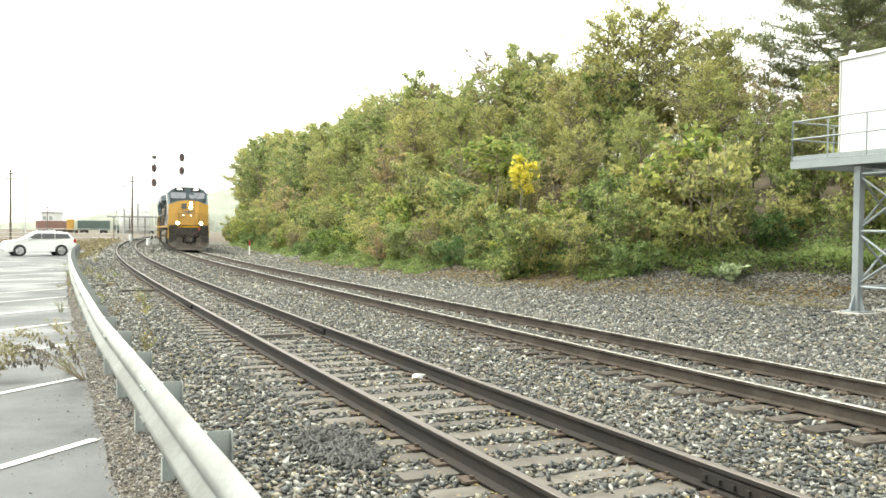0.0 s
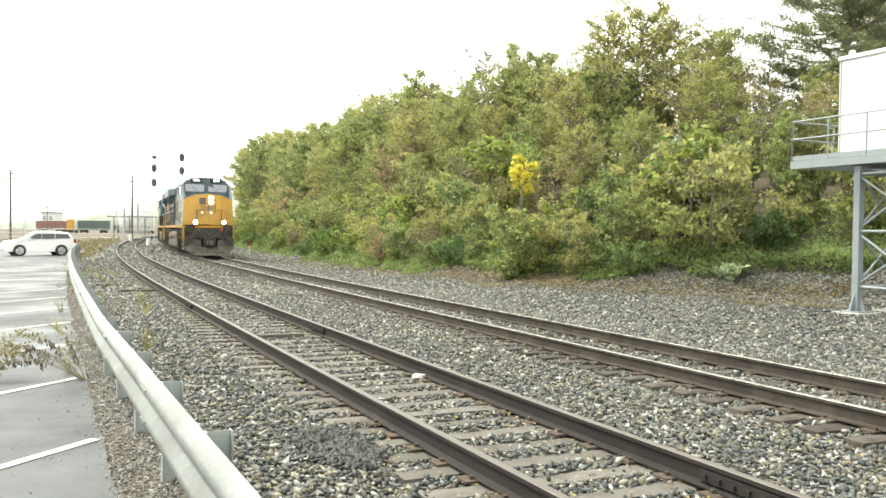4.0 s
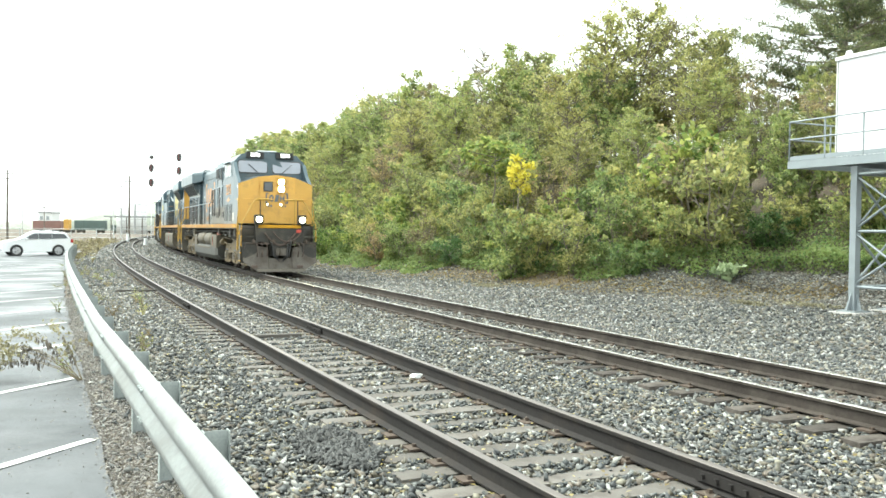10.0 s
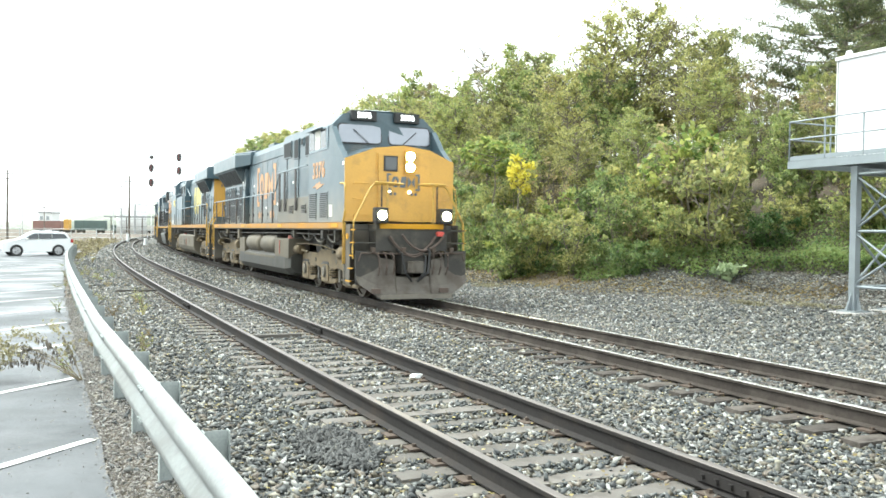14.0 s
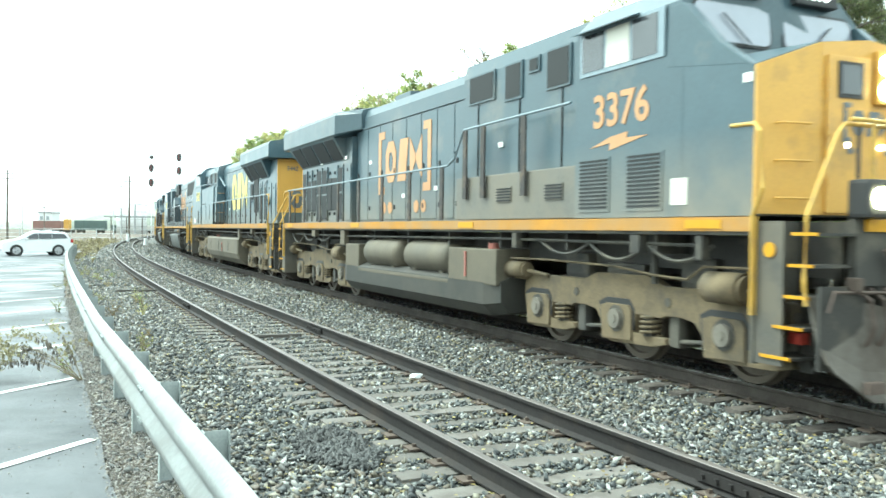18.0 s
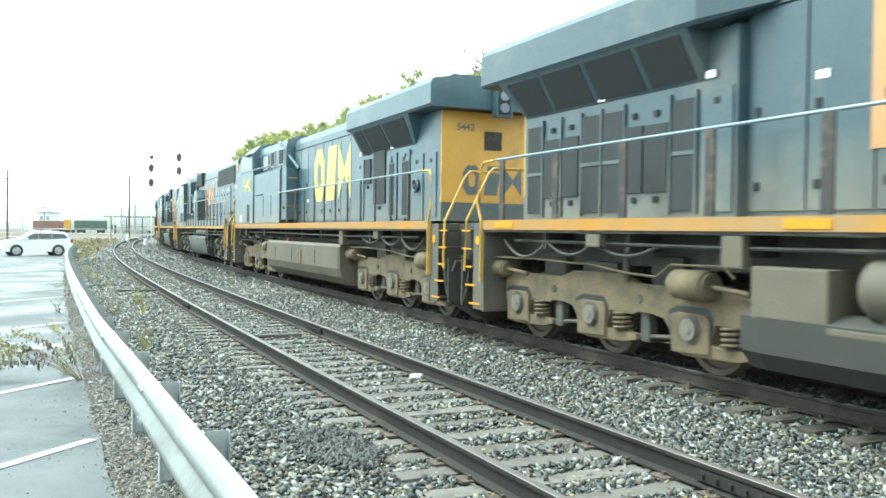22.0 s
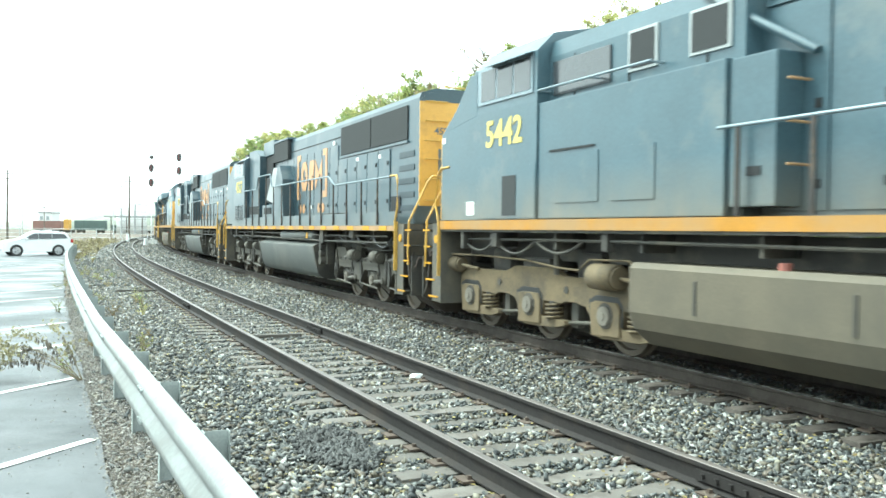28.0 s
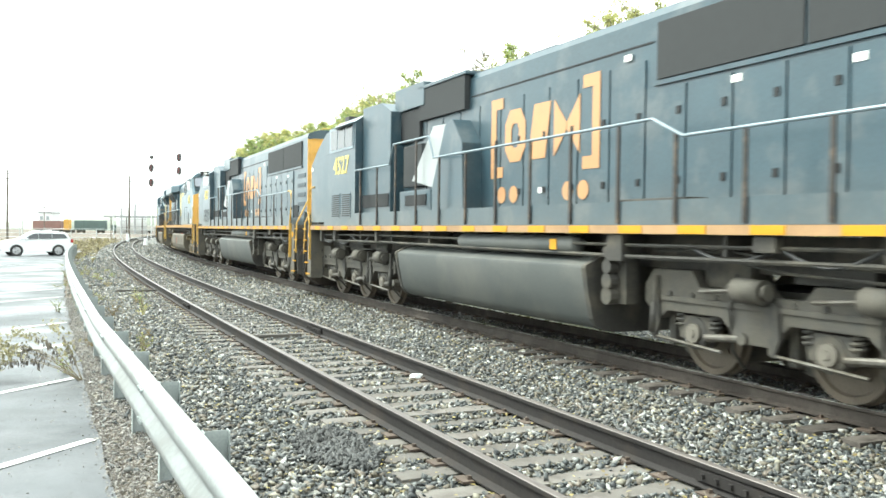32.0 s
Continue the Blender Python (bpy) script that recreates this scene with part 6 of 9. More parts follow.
def wheelset(parent, x, z=0.53):
    """Two flanged wheels on an axle, turning about its own origin."""
    bm = bmesh.new()
    for sy in (-1, 1):
        prof = [(0.1, 0.62), (0.14, 0.66), (0.44, 0.68), (0.46, 0.655), (0.555, 0.655), (0.555, 0.68), (0.53, 0.695), (0.525, 0.79), (0.45, 0.79), (0.43, 0.745), (0.15, 0.735), (0.12, 0.79), (0.02, 0.79)]
        lathe(bm, [(r, sy * a) for r, a in prof], (0, 0, 0), seg=32)
        # lightening marks so that the turning shows
        for k in range(3):
            a = 2 * math.pi * k / 3
            rod(bm, (0.3 * math.cos(a), sy * 0.735, 0.3 * math.sin(a)), (0.3 * math.cos(a), sy * 0.752, 0.3 * math.sin(a)), 0.045, 8)
    rod(bm, (0, -0.95, 0), (0, 0.95, 0), 0.09, 14)
    ob = smooth(part("wheelset", bm, M_WHEEL, parent, "steel wheels on an axle"), 35)
    ob.location = (x, 0, z)
    return ob


def helix(x, y, z0, z1, r, turns):
    n = turns * 10
    return tube(bmesh.new(), [(x + r * math.cos(2 * math.pi * turns * k / n), y + r * math.sin(2 * math.pi * turns * k / n), z0 + (z1 - z0) * k / n) for k in range(n + 1)], 0.024, 6)


def truck_ge(loco, xc, sets, lead):
    """Three-axle truck: each cast side frame has three hanging pedestals with a coil spring on a ledge beside each hub."""
    bm = bmesh.new()
    box(bm, xc - 2.5, xc + 2.5, -0.55, 0.55, 0.62, 1.02)
    frame_ob = part("truck", bm, M_UNDER, loco, "three-axle truck caked in pale dust")
    ax = 2.1
    for k in (-1, 0, 1):
        part("traction_motor", new_box(xc + k * ax - 0.78, xc + k * ax + 0.3, -0.58, 0.58, 0.16, 0.6, bevel=0.08), M_UNDER, frame_ob, "dark traction motor slung on the axle")
    for sy in (-1, 1):
        d = -sy  # the casting is the same on both sides, turned about
        pts = [(-2.64, 0.72), (-2.62, 1.0), (-2.35, 1.09), (-0.92, 1.08), (-0.58, 1.19), (0.56, 1.2), (0.9, 1.08), (2.5, 1.09), (2.98, 1.02), (3.05, 0.76)]
        for h in (ax, 0.0, -ax):
            pts += [(h + 0.96, 0.7), (h + 0.86, 0.66), (h + 0.34, 0.67), (h + 0.29, 0.42), (h + 0.93, 0.4), (h + 0.96, 0.33), (h + 0.7, 0.27), (h - 0.2, 0.24), (h - 0.42, 0.28), (h - 0.47, 0.52)]
            if h > -ax:
                pts += [(h - 0.6, 0.66), (h - 0.85, 0.7)]
        bm = bmesh.new()
        prism(bm, [(xc + d * p, z) for p, z in pts], sy * 1.0, sy * 1.14, bevel=0.016)
        part("side_frame", bm, M_TRUCK, frame_ob, "cast side frame caked in tan dust")
        for k in (-1, 0, 1):
            x = xc + k * ax
            bm = bmesh.new()
            prism(bm, [(x - d * 0.4, 0.27), (x - d * 0.44, 0.74), (x - d * 0.3, 0.78), (x + d * 0.2, 0.78), (x + d * 0.27, 0.7), (x + d * 0.27, 0.3)], sy * 1.1, sy * 1.175, bevel=0.02)
            part("journal_box", bm, M_TRUCK, frame_ob)
            # no opening here: a dark plate stands for the shaded cavity
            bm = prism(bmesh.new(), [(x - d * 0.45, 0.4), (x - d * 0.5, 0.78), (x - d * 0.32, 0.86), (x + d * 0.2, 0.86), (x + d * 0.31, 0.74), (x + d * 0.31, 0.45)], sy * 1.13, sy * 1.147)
            part("pedestal_gap", bm, M_GASKET, frame_ob, "dark plate for the shaded gap round the journal box")
            bm = bmesh.new()
            rod(bm, (x - d * 0.06, sy * 1.172, 0.58), (x - d * 0.06, sy * 1.185, 0.58), 0.185, 20)
            part("hub_ring", bm, M_UNDER, frame_ob)
            bm = bmesh.new()
            rod(bm, (x - d * 0.06, sy * 1.18, 0.58), (x - d * 0.06, sy * 1.225, 0.58), 0.135, 18)
            rod(bm, (x - d * 0.06, sy * 1.225, 0.58), (x - d * 0.06, sy * 1.24, 0.58), 0.06, 10)
            part("bearing_cap", bm, M_CAP, frame_ob, "grey bearing cap")
            part("coil_spring", helix(x + d * 0.58, sy * 1.08, 0.41, 0.67, 0.13, 4), M_TRUCK, frame_ob)
            part("spring_core", rod(bmesh.new(), (x + d * 0.58, sy * 1.08, 0.4), (x + d * 0.58, sy * 1.08, 0.68), 0.09, 12), M_UNDER, frame_ob)
            part("frame_bolt", rod(bmesh.new(), (x + d * 1.0, sy * 1.14, 0.88), (x + d * 1.0, sy * 1.155, 0.88), 0.06, 8), M_UNDER, frame_ob)
            part("brake_shoe", new_box(x + d * 1.05 - 0.09, x + d * 1.05 + 0.09, sy * 0.98 - 0.1, sy * 0.98 + 0.04, 0.3, 0.78, bevel=0.03), M_TRUCK_GREY, frame_ob)
            part("brake_rod", rod(bmesh.new(), (x + d * 0.62, sy * 1.05, 0.34), (x + d * 1.55, sy * 1.02, 0.42), 0.03, 8), M_TRUCK_GREY, frame_ob)
        for p, r, y in ((-2.72, 0.135, 1.22), (2.2, 0.185, 1.26)):
            bm = bmesh.new()
            rod(bm, (xc + d * (p - 0.3), sy * y, 1.14), (xc + d * (p + 0.26), sy * y, 1.14), r, 18)
            rod(bm, (xc + d * (p - 0.38), sy * y, 1.14), (xc + d * (p - 0.3), sy * y, 1.14), r * 0.7, 14)
            rod(bm, (xc + d * (p + 0.26), sy * y, 1.14), (xc + d * (p + 0.31), sy * y, 1.14), r * 0.85, 14)
            part("brake_cylinder", smooth_bm(bm), M_TRUCK, frame_ob)
            part("push_rod", rod(bmesh.new(), (xc + d * (p + 0.3), sy * y, 1.13), (xc + d * (p + 0.85), sy * (y - 0.05), 1.08), 0.032, 8), M_TRUCK, frame_ob)
            part("cylinder_bracket", new_box(xc + d * p - 0.16, xc + d * p + 0.16, min(sy * 1.1, sy * y), max(sy * 1.1, sy * y), 0.98, 1.08, bevel=0.02), M_TRUCK, frame_ob)
        bm = tube(bmesh.new(), [(xc - d * 3.0, sy * 1.24, 1.22), (xc - d * 2.9, sy * 1.26, 1.32), (xc - d * 1.6, sy * 1.26, 1.33), (xc, sy * 1.26, 1.3), (xc + d * 0.9, sy * 1.26, 1.22), (xc + d * 1.5, sy * 1.27, 1.2), (xc + d * 1.8, sy * 1.28, 1.37), (xc + d * 2.7, sy * 1.27, 1.38), (xc + d * 2.85, sy * 1.25, 1.25)], 0.018, 6)
        part("brake_pipe", bm, M_TRUCK, frame_ob)
        # bolster ends, snubbers and ducts between the truck and the frame
        part("side_bearing", new_box(xc - 0.42, xc + 0.42, min(sy * 0.6, sy * 1.08), max(sy * 0.6, sy * 1.08), 1.19, 1.34, bevel=0.03), M_UNDER, frame_ob)
        part("snubber", rod(bmesh.new(), (xc + d * 0.75, sy * 1.16, 1.1), (xc + d * 0.72, sy * 1.16, 1.62), 0.05, 10), M_TRUCK_GREY, frame_ob)
        for p in (-1.35, 1.35):
            part("air_duct", new_box(xc + p - 0.32, xc + p + 0.32, min(sy * 0.55, sy * 0.98), max(sy * 0.55, sy * 0.98), 1.06, 1.46, bevel=0.08), M_UNDER, frame_ob, "dusty flexible air duct")
    for k in (-1, 0, 1):
        sets.append(wheelset(frame_ob, xc + k * ax))
    return frame_ob


def truck_emd(loco, xc, sets, lead):
    """Three-axle radial truck: a deep stepped frame over the wheels, crowded with dampers, rods, hangers and brake cylinders."""
    bm = bmesh.new()
    box(bm, xc - 2.5, xc + 2.5, -0.6, 0.6, 0.6, 1.1)
    frame_ob = part("truck", bm, M_UNDER, loco, "three-axle radial truck under grey dust")
    axles = (-2.02, 0.0, 2.02)
    for a in axles:
        part("traction_motor", new_box(xc + a - 0.3, xc + a + 0.78, -0.58, 0.58, 0.16, 0.6, bevel=0.08), M_UNDER, frame_ob, "dark traction motor slung on the axle")
    for sy in (-1, 1):
        d = -sy  # the casting is the same on both sides, turned about
        top = [(-2.95, 0.86), (-2.95, 1.1), (-2.78, 1.3), (-2.05, 1.3), (-1.9, 1.1), (-1.55, 1.1), (-1.4, 1.2), (-0.85, 1.2), (-0.7, 1.06), (-0.3, 1.06), (-0.15, 1.22), (0.95, 1.22), (1.1, 1.1), (1.55, 1.1), (1.7, 1.22), (2.6, 1.22), (2.9, 1.0), (2.9, 0.78)]
        under = []
        for h in (2.02, 0.0, -2.02):
            under += [(h + 0.62, 0.66), (h + 0.48, 0.77), (h - 0.48, 0.77), (h - 0.62, 0.66)]
            if h > -2:
                under += [(h - 0.76, 0.5), (h - 1.26, 0.5)]
        bm = prism(bmesh.new(), [(xc + d * x, z) for x, z in top + under], sy * 0.98, sy * 1.12, bevel=0.018)
        part("side_frame", bm, M_TRUCK_GREY, frame_ob, "stepped side frame under tan dust")
        part("frame_rib", new_box(xc - 2.6, xc + 2.6, sy * 1.125 - 0.02, sy * 1.125 + 0.02, 0.9, 0.96, bevel=0.008), M_TRUCK_GREY, frame_ob)
        for a in axles:
            x = xc + d * a
            bm = bmesh.new()
            rod(bm, (x, sy * 0.86, 0.53), (x, sy * 1.08, 0.53), 0.2, 18)
            part("journal_box", smooth_bm(bm), M_UNDER, frame_ob, "dark bearing housing")
            bm = bmesh.new()
            rod(bm, (x, sy * 1.08, 0.53), (x, sy * 1.13, 0.53), 0.12, 16)
            rod(bm, (x, sy * 1.13, 0.53), (x, sy * 1.15, 0.53), 0.05, 10)
            part("bearing_cap", smooth_bm(bm), M_CAP, frame_ob, "pale bearing cap")
            part("journal_arm", prism(bmesh.new(), [(x - 0.3, 0.44), (x + 0.3, 0.44), (x + 0.34, 0.6), (x + 0.24, 0.74), (x - 0.24, 0.74), (x - 0.34, 0.6)], min(sy * 0.96, sy * 1.05), max(sy * 0.96, sy * 1.05), bevel=0.015), M_TRUCK_GREY, frame_ob)
            for q in (-0.3, 0.3):
                part("coil_spring", helix(x + q, sy * 1.0, 0.6, 0.84, 0.07, 4), M_UNDER, frame_ob)
            part("radius_link", rod(bmesh.new(), (x + d * 0.22, sy * 1.1, 0.5), (x + d * 0.86, sy * 1.1, 0.56), 0.045, 10), M_TREAD_DULL, frame_ob, "bright steel radius link")
            part("link_boss", rod(bmesh.new(), (x + d * 0.86, sy * 1.0, 0.56), (x + d * 0.86, sy * 1.16, 0.56), 0.075, 12), M_TRUCK_GREY, frame_ob)
            part("brake_shoe", new_box(x - d * 0.62 - 0.06, x - d * 0.62 + 0.06, sy * 0.84 - 0.08, sy * 0.84 + 0.08, 0.3, 0.78, bevel=0.03), M_TRUCK_GREY, frame_ob)
            part("brake_hanger", prism(bmesh.new(), [(x - d * 0.74, 1.0), (x - d * 0.62, 1.0), (x - d * 0.58, 0.62), (x - d * 0.66, 0.4), (x - d * 0.74, 0.44)], min(sy * 1.12, sy * 1.17), max(sy * 1.12, sy * 1.17), bevel=0.008), M_UNDER, frame_ob)
            part("brake_rod", rod(bmesh.new(), (x - d * 0.66, sy * 1.14, 0.43), (x + d * 0.5, sy * 1.12, 0.36), 0.022, 8), M_TREAD_DULL, frame_ob)
            part("sand_pipe", tube(bmesh.new(), [(x + d * 0.72, sy * 1.1, 1.3), (x + d * 0.7, sy * 1.18, 0.9), (x + d * 0.62, sy * 1.05, 0.4), (x + d * 0.55, sy * 0.8, 0.16)], 0.02, 6), M_UNDER, frame_ob)
            for q in (-0.42, 0.0, 0.42):
                part("frame_bolt", rod(bmesh.new(), (x + q, sy * 1.12, 1.0), (x + q, sy * 1.14, 1.0), 0.035, 8), M_UNDER, frame_ob)
        for q in (-0.95, 0.75, 2.3):
            x = xc + d * q
            bm = bmesh.new()
            rod(bm, (x - 0.22, sy * 1.24, 1.12), (x + 0.2, sy * 1.24, 1.13), 0.14, 16)
            rod(bm, (x - 0.28, sy * 1.24, 1.12), (x - 0.22, sy * 1.24, 1.12), 0.09, 12)
            part("brake_cylinder", smooth_bm(bm), M_TRUCK_GREY, frame_ob)
            part("push_rod", rod(bmesh.new(), (x + 0.18, sy * 1.24, 1.12), (x + 0.85, sy * 1.21, 1.06), 0.024, 8), M_TREAD_DULL, frame_ob)
            part("cylinder_bracket", new_box(x - 0.12, x + 0.12, min(sy * 1.1, sy * 1.22), max(sy * 1.1, sy * 1.22), 0.96, 1.06, bevel=0.015), M_UNDER, frame_ob)
        for q in (-2.72, 1.2, 2.72):
            bm = bmesh.new()
            rod(bm, (xc + d * q, sy * 1.17, 0.55), (xc + d * (q + 0.05), sy * 1.17, 1.22), 0.03, 10)
            rod(bm, (xc + d * q, sy * 1.17, 0.48), (xc + d * (q + 0.02), sy * 1.17, 0.86), 0.046, 10)
            part("damper", smooth_bm(bm), M_UNDER, frame_ob)
        for z, y in ((1.34, 1.2), (1.46, 1.24)):
            bm = tube(bmesh.new(), [(xc - 2.6, sy * y, z), (xc - 1.2, sy * (y + 0.03), z - 0.05), (xc + 0.4, sy * (y + 0.03), z), (xc + 1.2, sy * (y + 0.03), z + 0.1), (xc + 2.6, sy * y, z + 0.08)], 0.018, 6)
            part("brake_pipe", bm, M_UNDER, frame_ob)
        part("side_bearing", new_box(xc - 0.5, xc + 0.5, min(sy * 0.6, sy * 1.05), max(sy * 0.6, sy * 1.05), 1.225, 1.42, bevel=0.03), M_UNDER, frame_ob)
        for p in (-1.6, 1.6):
            part("air_duct", new_box(xc + p - 0.4, xc + p + 0.4, min(sy * 0.6, sy * 0.97), max(sy * 0.6, sy * 0.97), 1.1, 1.5, bevel=0.08), M_UNDER, frame_ob, "dusty flexible air duct")
    for a in axles:
        sets.append(wheelset(frame_ob, xc + a))
    return frame_ob


def locomotive(kind, length, number, label, blue, front_lights, emblem_mat, emblem_brackets, group):
    """kind 'wide': full-width hood ends and overhanging radiators; 'slim': narrow hood with flush radiator screens."""
    loco = thing("locomotive", label, "locomotive", group=group)
    H = length / 2

    def X(u):
        return H - u
    sets = []
    low = M_BLUE_LOW
    wide = kind == "wide"
    hood = 1.0 if wide else 0.98  # half width of the engine hood
    # --- frame and sills
    part("underframe", new_box(X(length - 0.55), X(0.55), -0.85, 0.85, 1.3, 1.74), M_UNDER, loco)
    part("deck", new_box(X(length - 0.42), X(0.42), -0.86, 0.86, 1.745, 1.9), M_UNDER, loco)
    part("walkway", new_box(X(length - 1.14), X(1.14), -1.5, 1.5, 1.75, 1.905), M_UNDER, loco)
    for sy in (-1, 1):
        z0, z1 = (1.79, 1.95) if wide else (1.75, 1.86)
        part("sill", new_box(X(length - 1.12), X(1.12), sy * 1.505 - 0.02, sy * 1.505 + 0.02, z0, z1), M_STRIPE if wide else M_STRIPE_FADED, loco, "yellow sill stripe streaked with dirt")
        if not wide:
            part("sill_apron", new_box(X(length - 1.12), X(2.4), sy * 1.49 - 0.012, sy * 1.49 + 0.012, 1.864, 2.17), blue, loco)
        n = 4 if wide else 17
        for k in range(n):
            u = 1.9 + (length - 3.8) * k / (n - 1)
            if wide and not front_lights:
                continue
            part("reflector", new_box(X(u) - (0.3 if wide else 0.24), X(u) + (0.3 if wide else 0.24), sy * 1.53 - 0.006, sy * 1.53 + 0.006, z0 + (0.03 if wide else 0.006), z1 - (0.03 if wide else 0.006)), M_REFLECT, loco, "bright yellow reflective strip")
    # pipes and boxes hung under the sill
    for sy in (-1, 1):
        for z, r in ((1.62, 0.025), (1.47, 0.03))[:1 if wide else 2]:
            part("pipe", tube(bmesh.new(), [(X(length - 2), sy * 1.36, z), (X(length * 0.7), sy * 1.4, z - 0.02), (X(length * 0.3), sy * 1.4, z + 0.02), (X(2), sy * 1.36, z)], r, 6), M_UNDER, loco)
        for u, w, z in ((6.35, 0.07, 1.5), (length - 7.0, 0.16, 1.38), (length - 4.35, 0.16, 1.56), (3.2, 0.1, 1.5), (2.0, 0.06, 1.45)):
            part("bracket", new_box(X(u) - w, X(u) + w, sy * 1.42 - 0.08, sy * 1.42 + 0.05, z, 1.74, bevel=0.02), M_TANK if w > 0.12 and wide else M_UNDER, loco)
        for k in range(9):
            u = 1.9 + (length - 3.8) * (k + 0.5) / 9
            part("frame_rib", new_box(X(u) - 0.03, X(u) + 0.03, min(sy * 0.86, sy * 1.38), max(sy * 0.86, sy * 1.38), 1.5, 1.745), M_UNDER, loco)
        # sagging cables to the traction motors
        for u0, u1, dip in ((length - 1.67, length - 2.97, 0.26), (length - 2.97, length - 4.22, 0.19), (length - 4.22, length - 5.65, 0.17), (1.9, 3.1, 0.2), (3.1, 4.4, 0.22), (4.4, 5.7, 0.18)):
            bm = tube(bmesh.new(), [(X(u0 + (u1 - u0) * f), sy * 1.37, 1.62 - dip * 4 * f * (1 - f)) for f in (k / 10 for k in range(11))], 0.026, 6)
            part("cable", bm, M_UNDER if wide else M_GASKET, loco, "dark dusty sagging cable")
    # --- fuel tank
    if wide:
        u0, u1 = 6.9, 15.2
        flat = [(-1.32, 0.98), (-1.5, 0.88), (-1.5, 0.5), (-1.32, 0.3), (1.32, 0.3), (1.5, 0.5), (1.5, 0.88), (1.32, 0.98)]
        if number == "3376":
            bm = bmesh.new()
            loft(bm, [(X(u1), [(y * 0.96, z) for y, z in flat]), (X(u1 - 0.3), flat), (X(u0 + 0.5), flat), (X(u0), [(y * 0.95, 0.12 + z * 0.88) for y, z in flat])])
            part("fuel_tank", bm, M_TANK_LOW, loco, "long fuel tank, shade painted into its belly")
            for sy in (-1, 1):
                part("tank_box", new_box(X(15.0), X(14.0), min(sy * 0.9, sy * 1.5), max(sy * 0.9, sy * 1.5), 0.86, 1.42, bevel=0.03), M_TANK, loco)
                part("tank_box", new_box(X(8.85), X(6.95), min(sy * 0.8, sy * 1.5), max(sy * 0.8, sy * 1.51), 0.84, 1.46, bevel=0.03), M_TANK, loco, "boxy end of the fuel tank under tan dust")
                part("gauge", new_box(X(8.1) - 0.03, X(8.1) + 0.03, sy * 1.515 - 0.01, sy * 1.515 + 0.01, 0.95, 1.4), M_RED_FADED, loco, "faded red tank gauge")
                part("filler_cap", rod(bmesh.new(), (X(7.4), sy * 1.3, 1.44), (X(7.4), sy * 1.3, 1.56), 0.1, 14), M_RED_FADED, loco, "faded red filler cap")
                part("tank_ledge", new_box(X(14.0), X(8.86), min(sy * 0.95, sy * 1.505), max(sy * 0.95, sy * 1.505), 0.78, 0.86, bevel=0.02), M_TANK, loco)
                for ua, ub in ((13.75, 11.55), (11.2, 9.0)):
                    bm = lathe(bmesh.new(), [(0.02, X(ua)), (0.2, X(ua) + 0.025), (0.28, X(ua) + 0.07), (0.32, X(ua) + 0.16), (0.325, X(ua) + 0.18), (0.325, X(ub) - 0.18), (0.32, X(ub) - 0.16), (0.28, X(ub) - 0.07), (0.2, X(ub) - 0.025), (0.02, X(ub))], (0, sy * 1.2, 1.25), axis="x", seg=22)
                    res = smooth(part("air_reservoir", bm, M_TANK, loco, "cylindrical air reservoir under tan dust"), 50)
                    for du in (0.4, 1.75):
                        part("saddle", new_box(X(ua - du) - 0.1, X(ua - du) + 0.1, sy * 1.25 - 0.14, sy * 1.25 + 0.25, 0.864, 1.06, bevel=0.03), M_TANK, res)
        else:
            full = [(-1.43, 1.38), (-1.5, 1.31), (-1.5, 0.74), (-1.42, 0.52), (-1.15, 0.3), (1.15, 0.3), (1.42, 0.52), (1.5, 0.74), (1.5, 1.31), (1.43, 1.38)]
            bm = bmesh.new()
            loft(bm, [(X(u1), [(y * 0.97, z) for y, z in full]), (X(u1 - 0.08), full), (X(u0 + 0.08), full), (X(u0), [(y * 0.97, z) for y, z in full])])
            part("fuel_tank", bm, M_TANK, loco, "long slab-sided fuel tank under tan dust")
            for sy in (-1, 1):
                for u in (8.2, 10.4, 13.0):
                    part("tank_seam", new_box(X(u) - 0.02, X(u) + 0.02, sy * 1.5 - 0.012, sy * 1.5 + 0.012, 0.8, 1.2), M_TANK_LOW, loco)
                part("filler_cap", rod(bmesh.new(), (X(9.4), sy * 1.35, 1.36), (X(9.4), sy * 1.35, 1.46), 0.07, 12), M_RED_FADED, loco, "red filler cap")
                part("gauge", new_box(X(11.5) - 0.03, X(11.5) + 0.03, sy * 1.52 - 0.012, sy * 1.52 + 0.012, 0.75, 1.15), M_RED_FADED, loco, "red tank gauge")
    else:
        side = [(1.0, 0.36), (1.17, 0.38), (1.28, 0.44), (1.36, 0.55), (1.43, 0.85), (1.5, 1.25), (1.49, 1.29), (1.26, 1.4), (1.15, 1.42)]
        full = [(-y, z) for y, z in reversed(side)] + side
        bm = loft(bmesh.new(), [(X(length - 7.65), full), (X(length - 14.85), full)])
        smooth(part("fuel_tank", bm, M_TANK_GREY, loco, "long grey fuel tank with sides that slope inwards"), 32)
        for u in (7.6, 14.75):
            rim = [(y * 1.012, 0.89 + (z - 0.89) * 1.03) for y, z in full]
            part("tank_rim", loft(bmesh.new(), [(X(length - u), rim), (X(length - u - 0.1), rim)]), M_UNDER, loco, "dark flanged end of the tank")
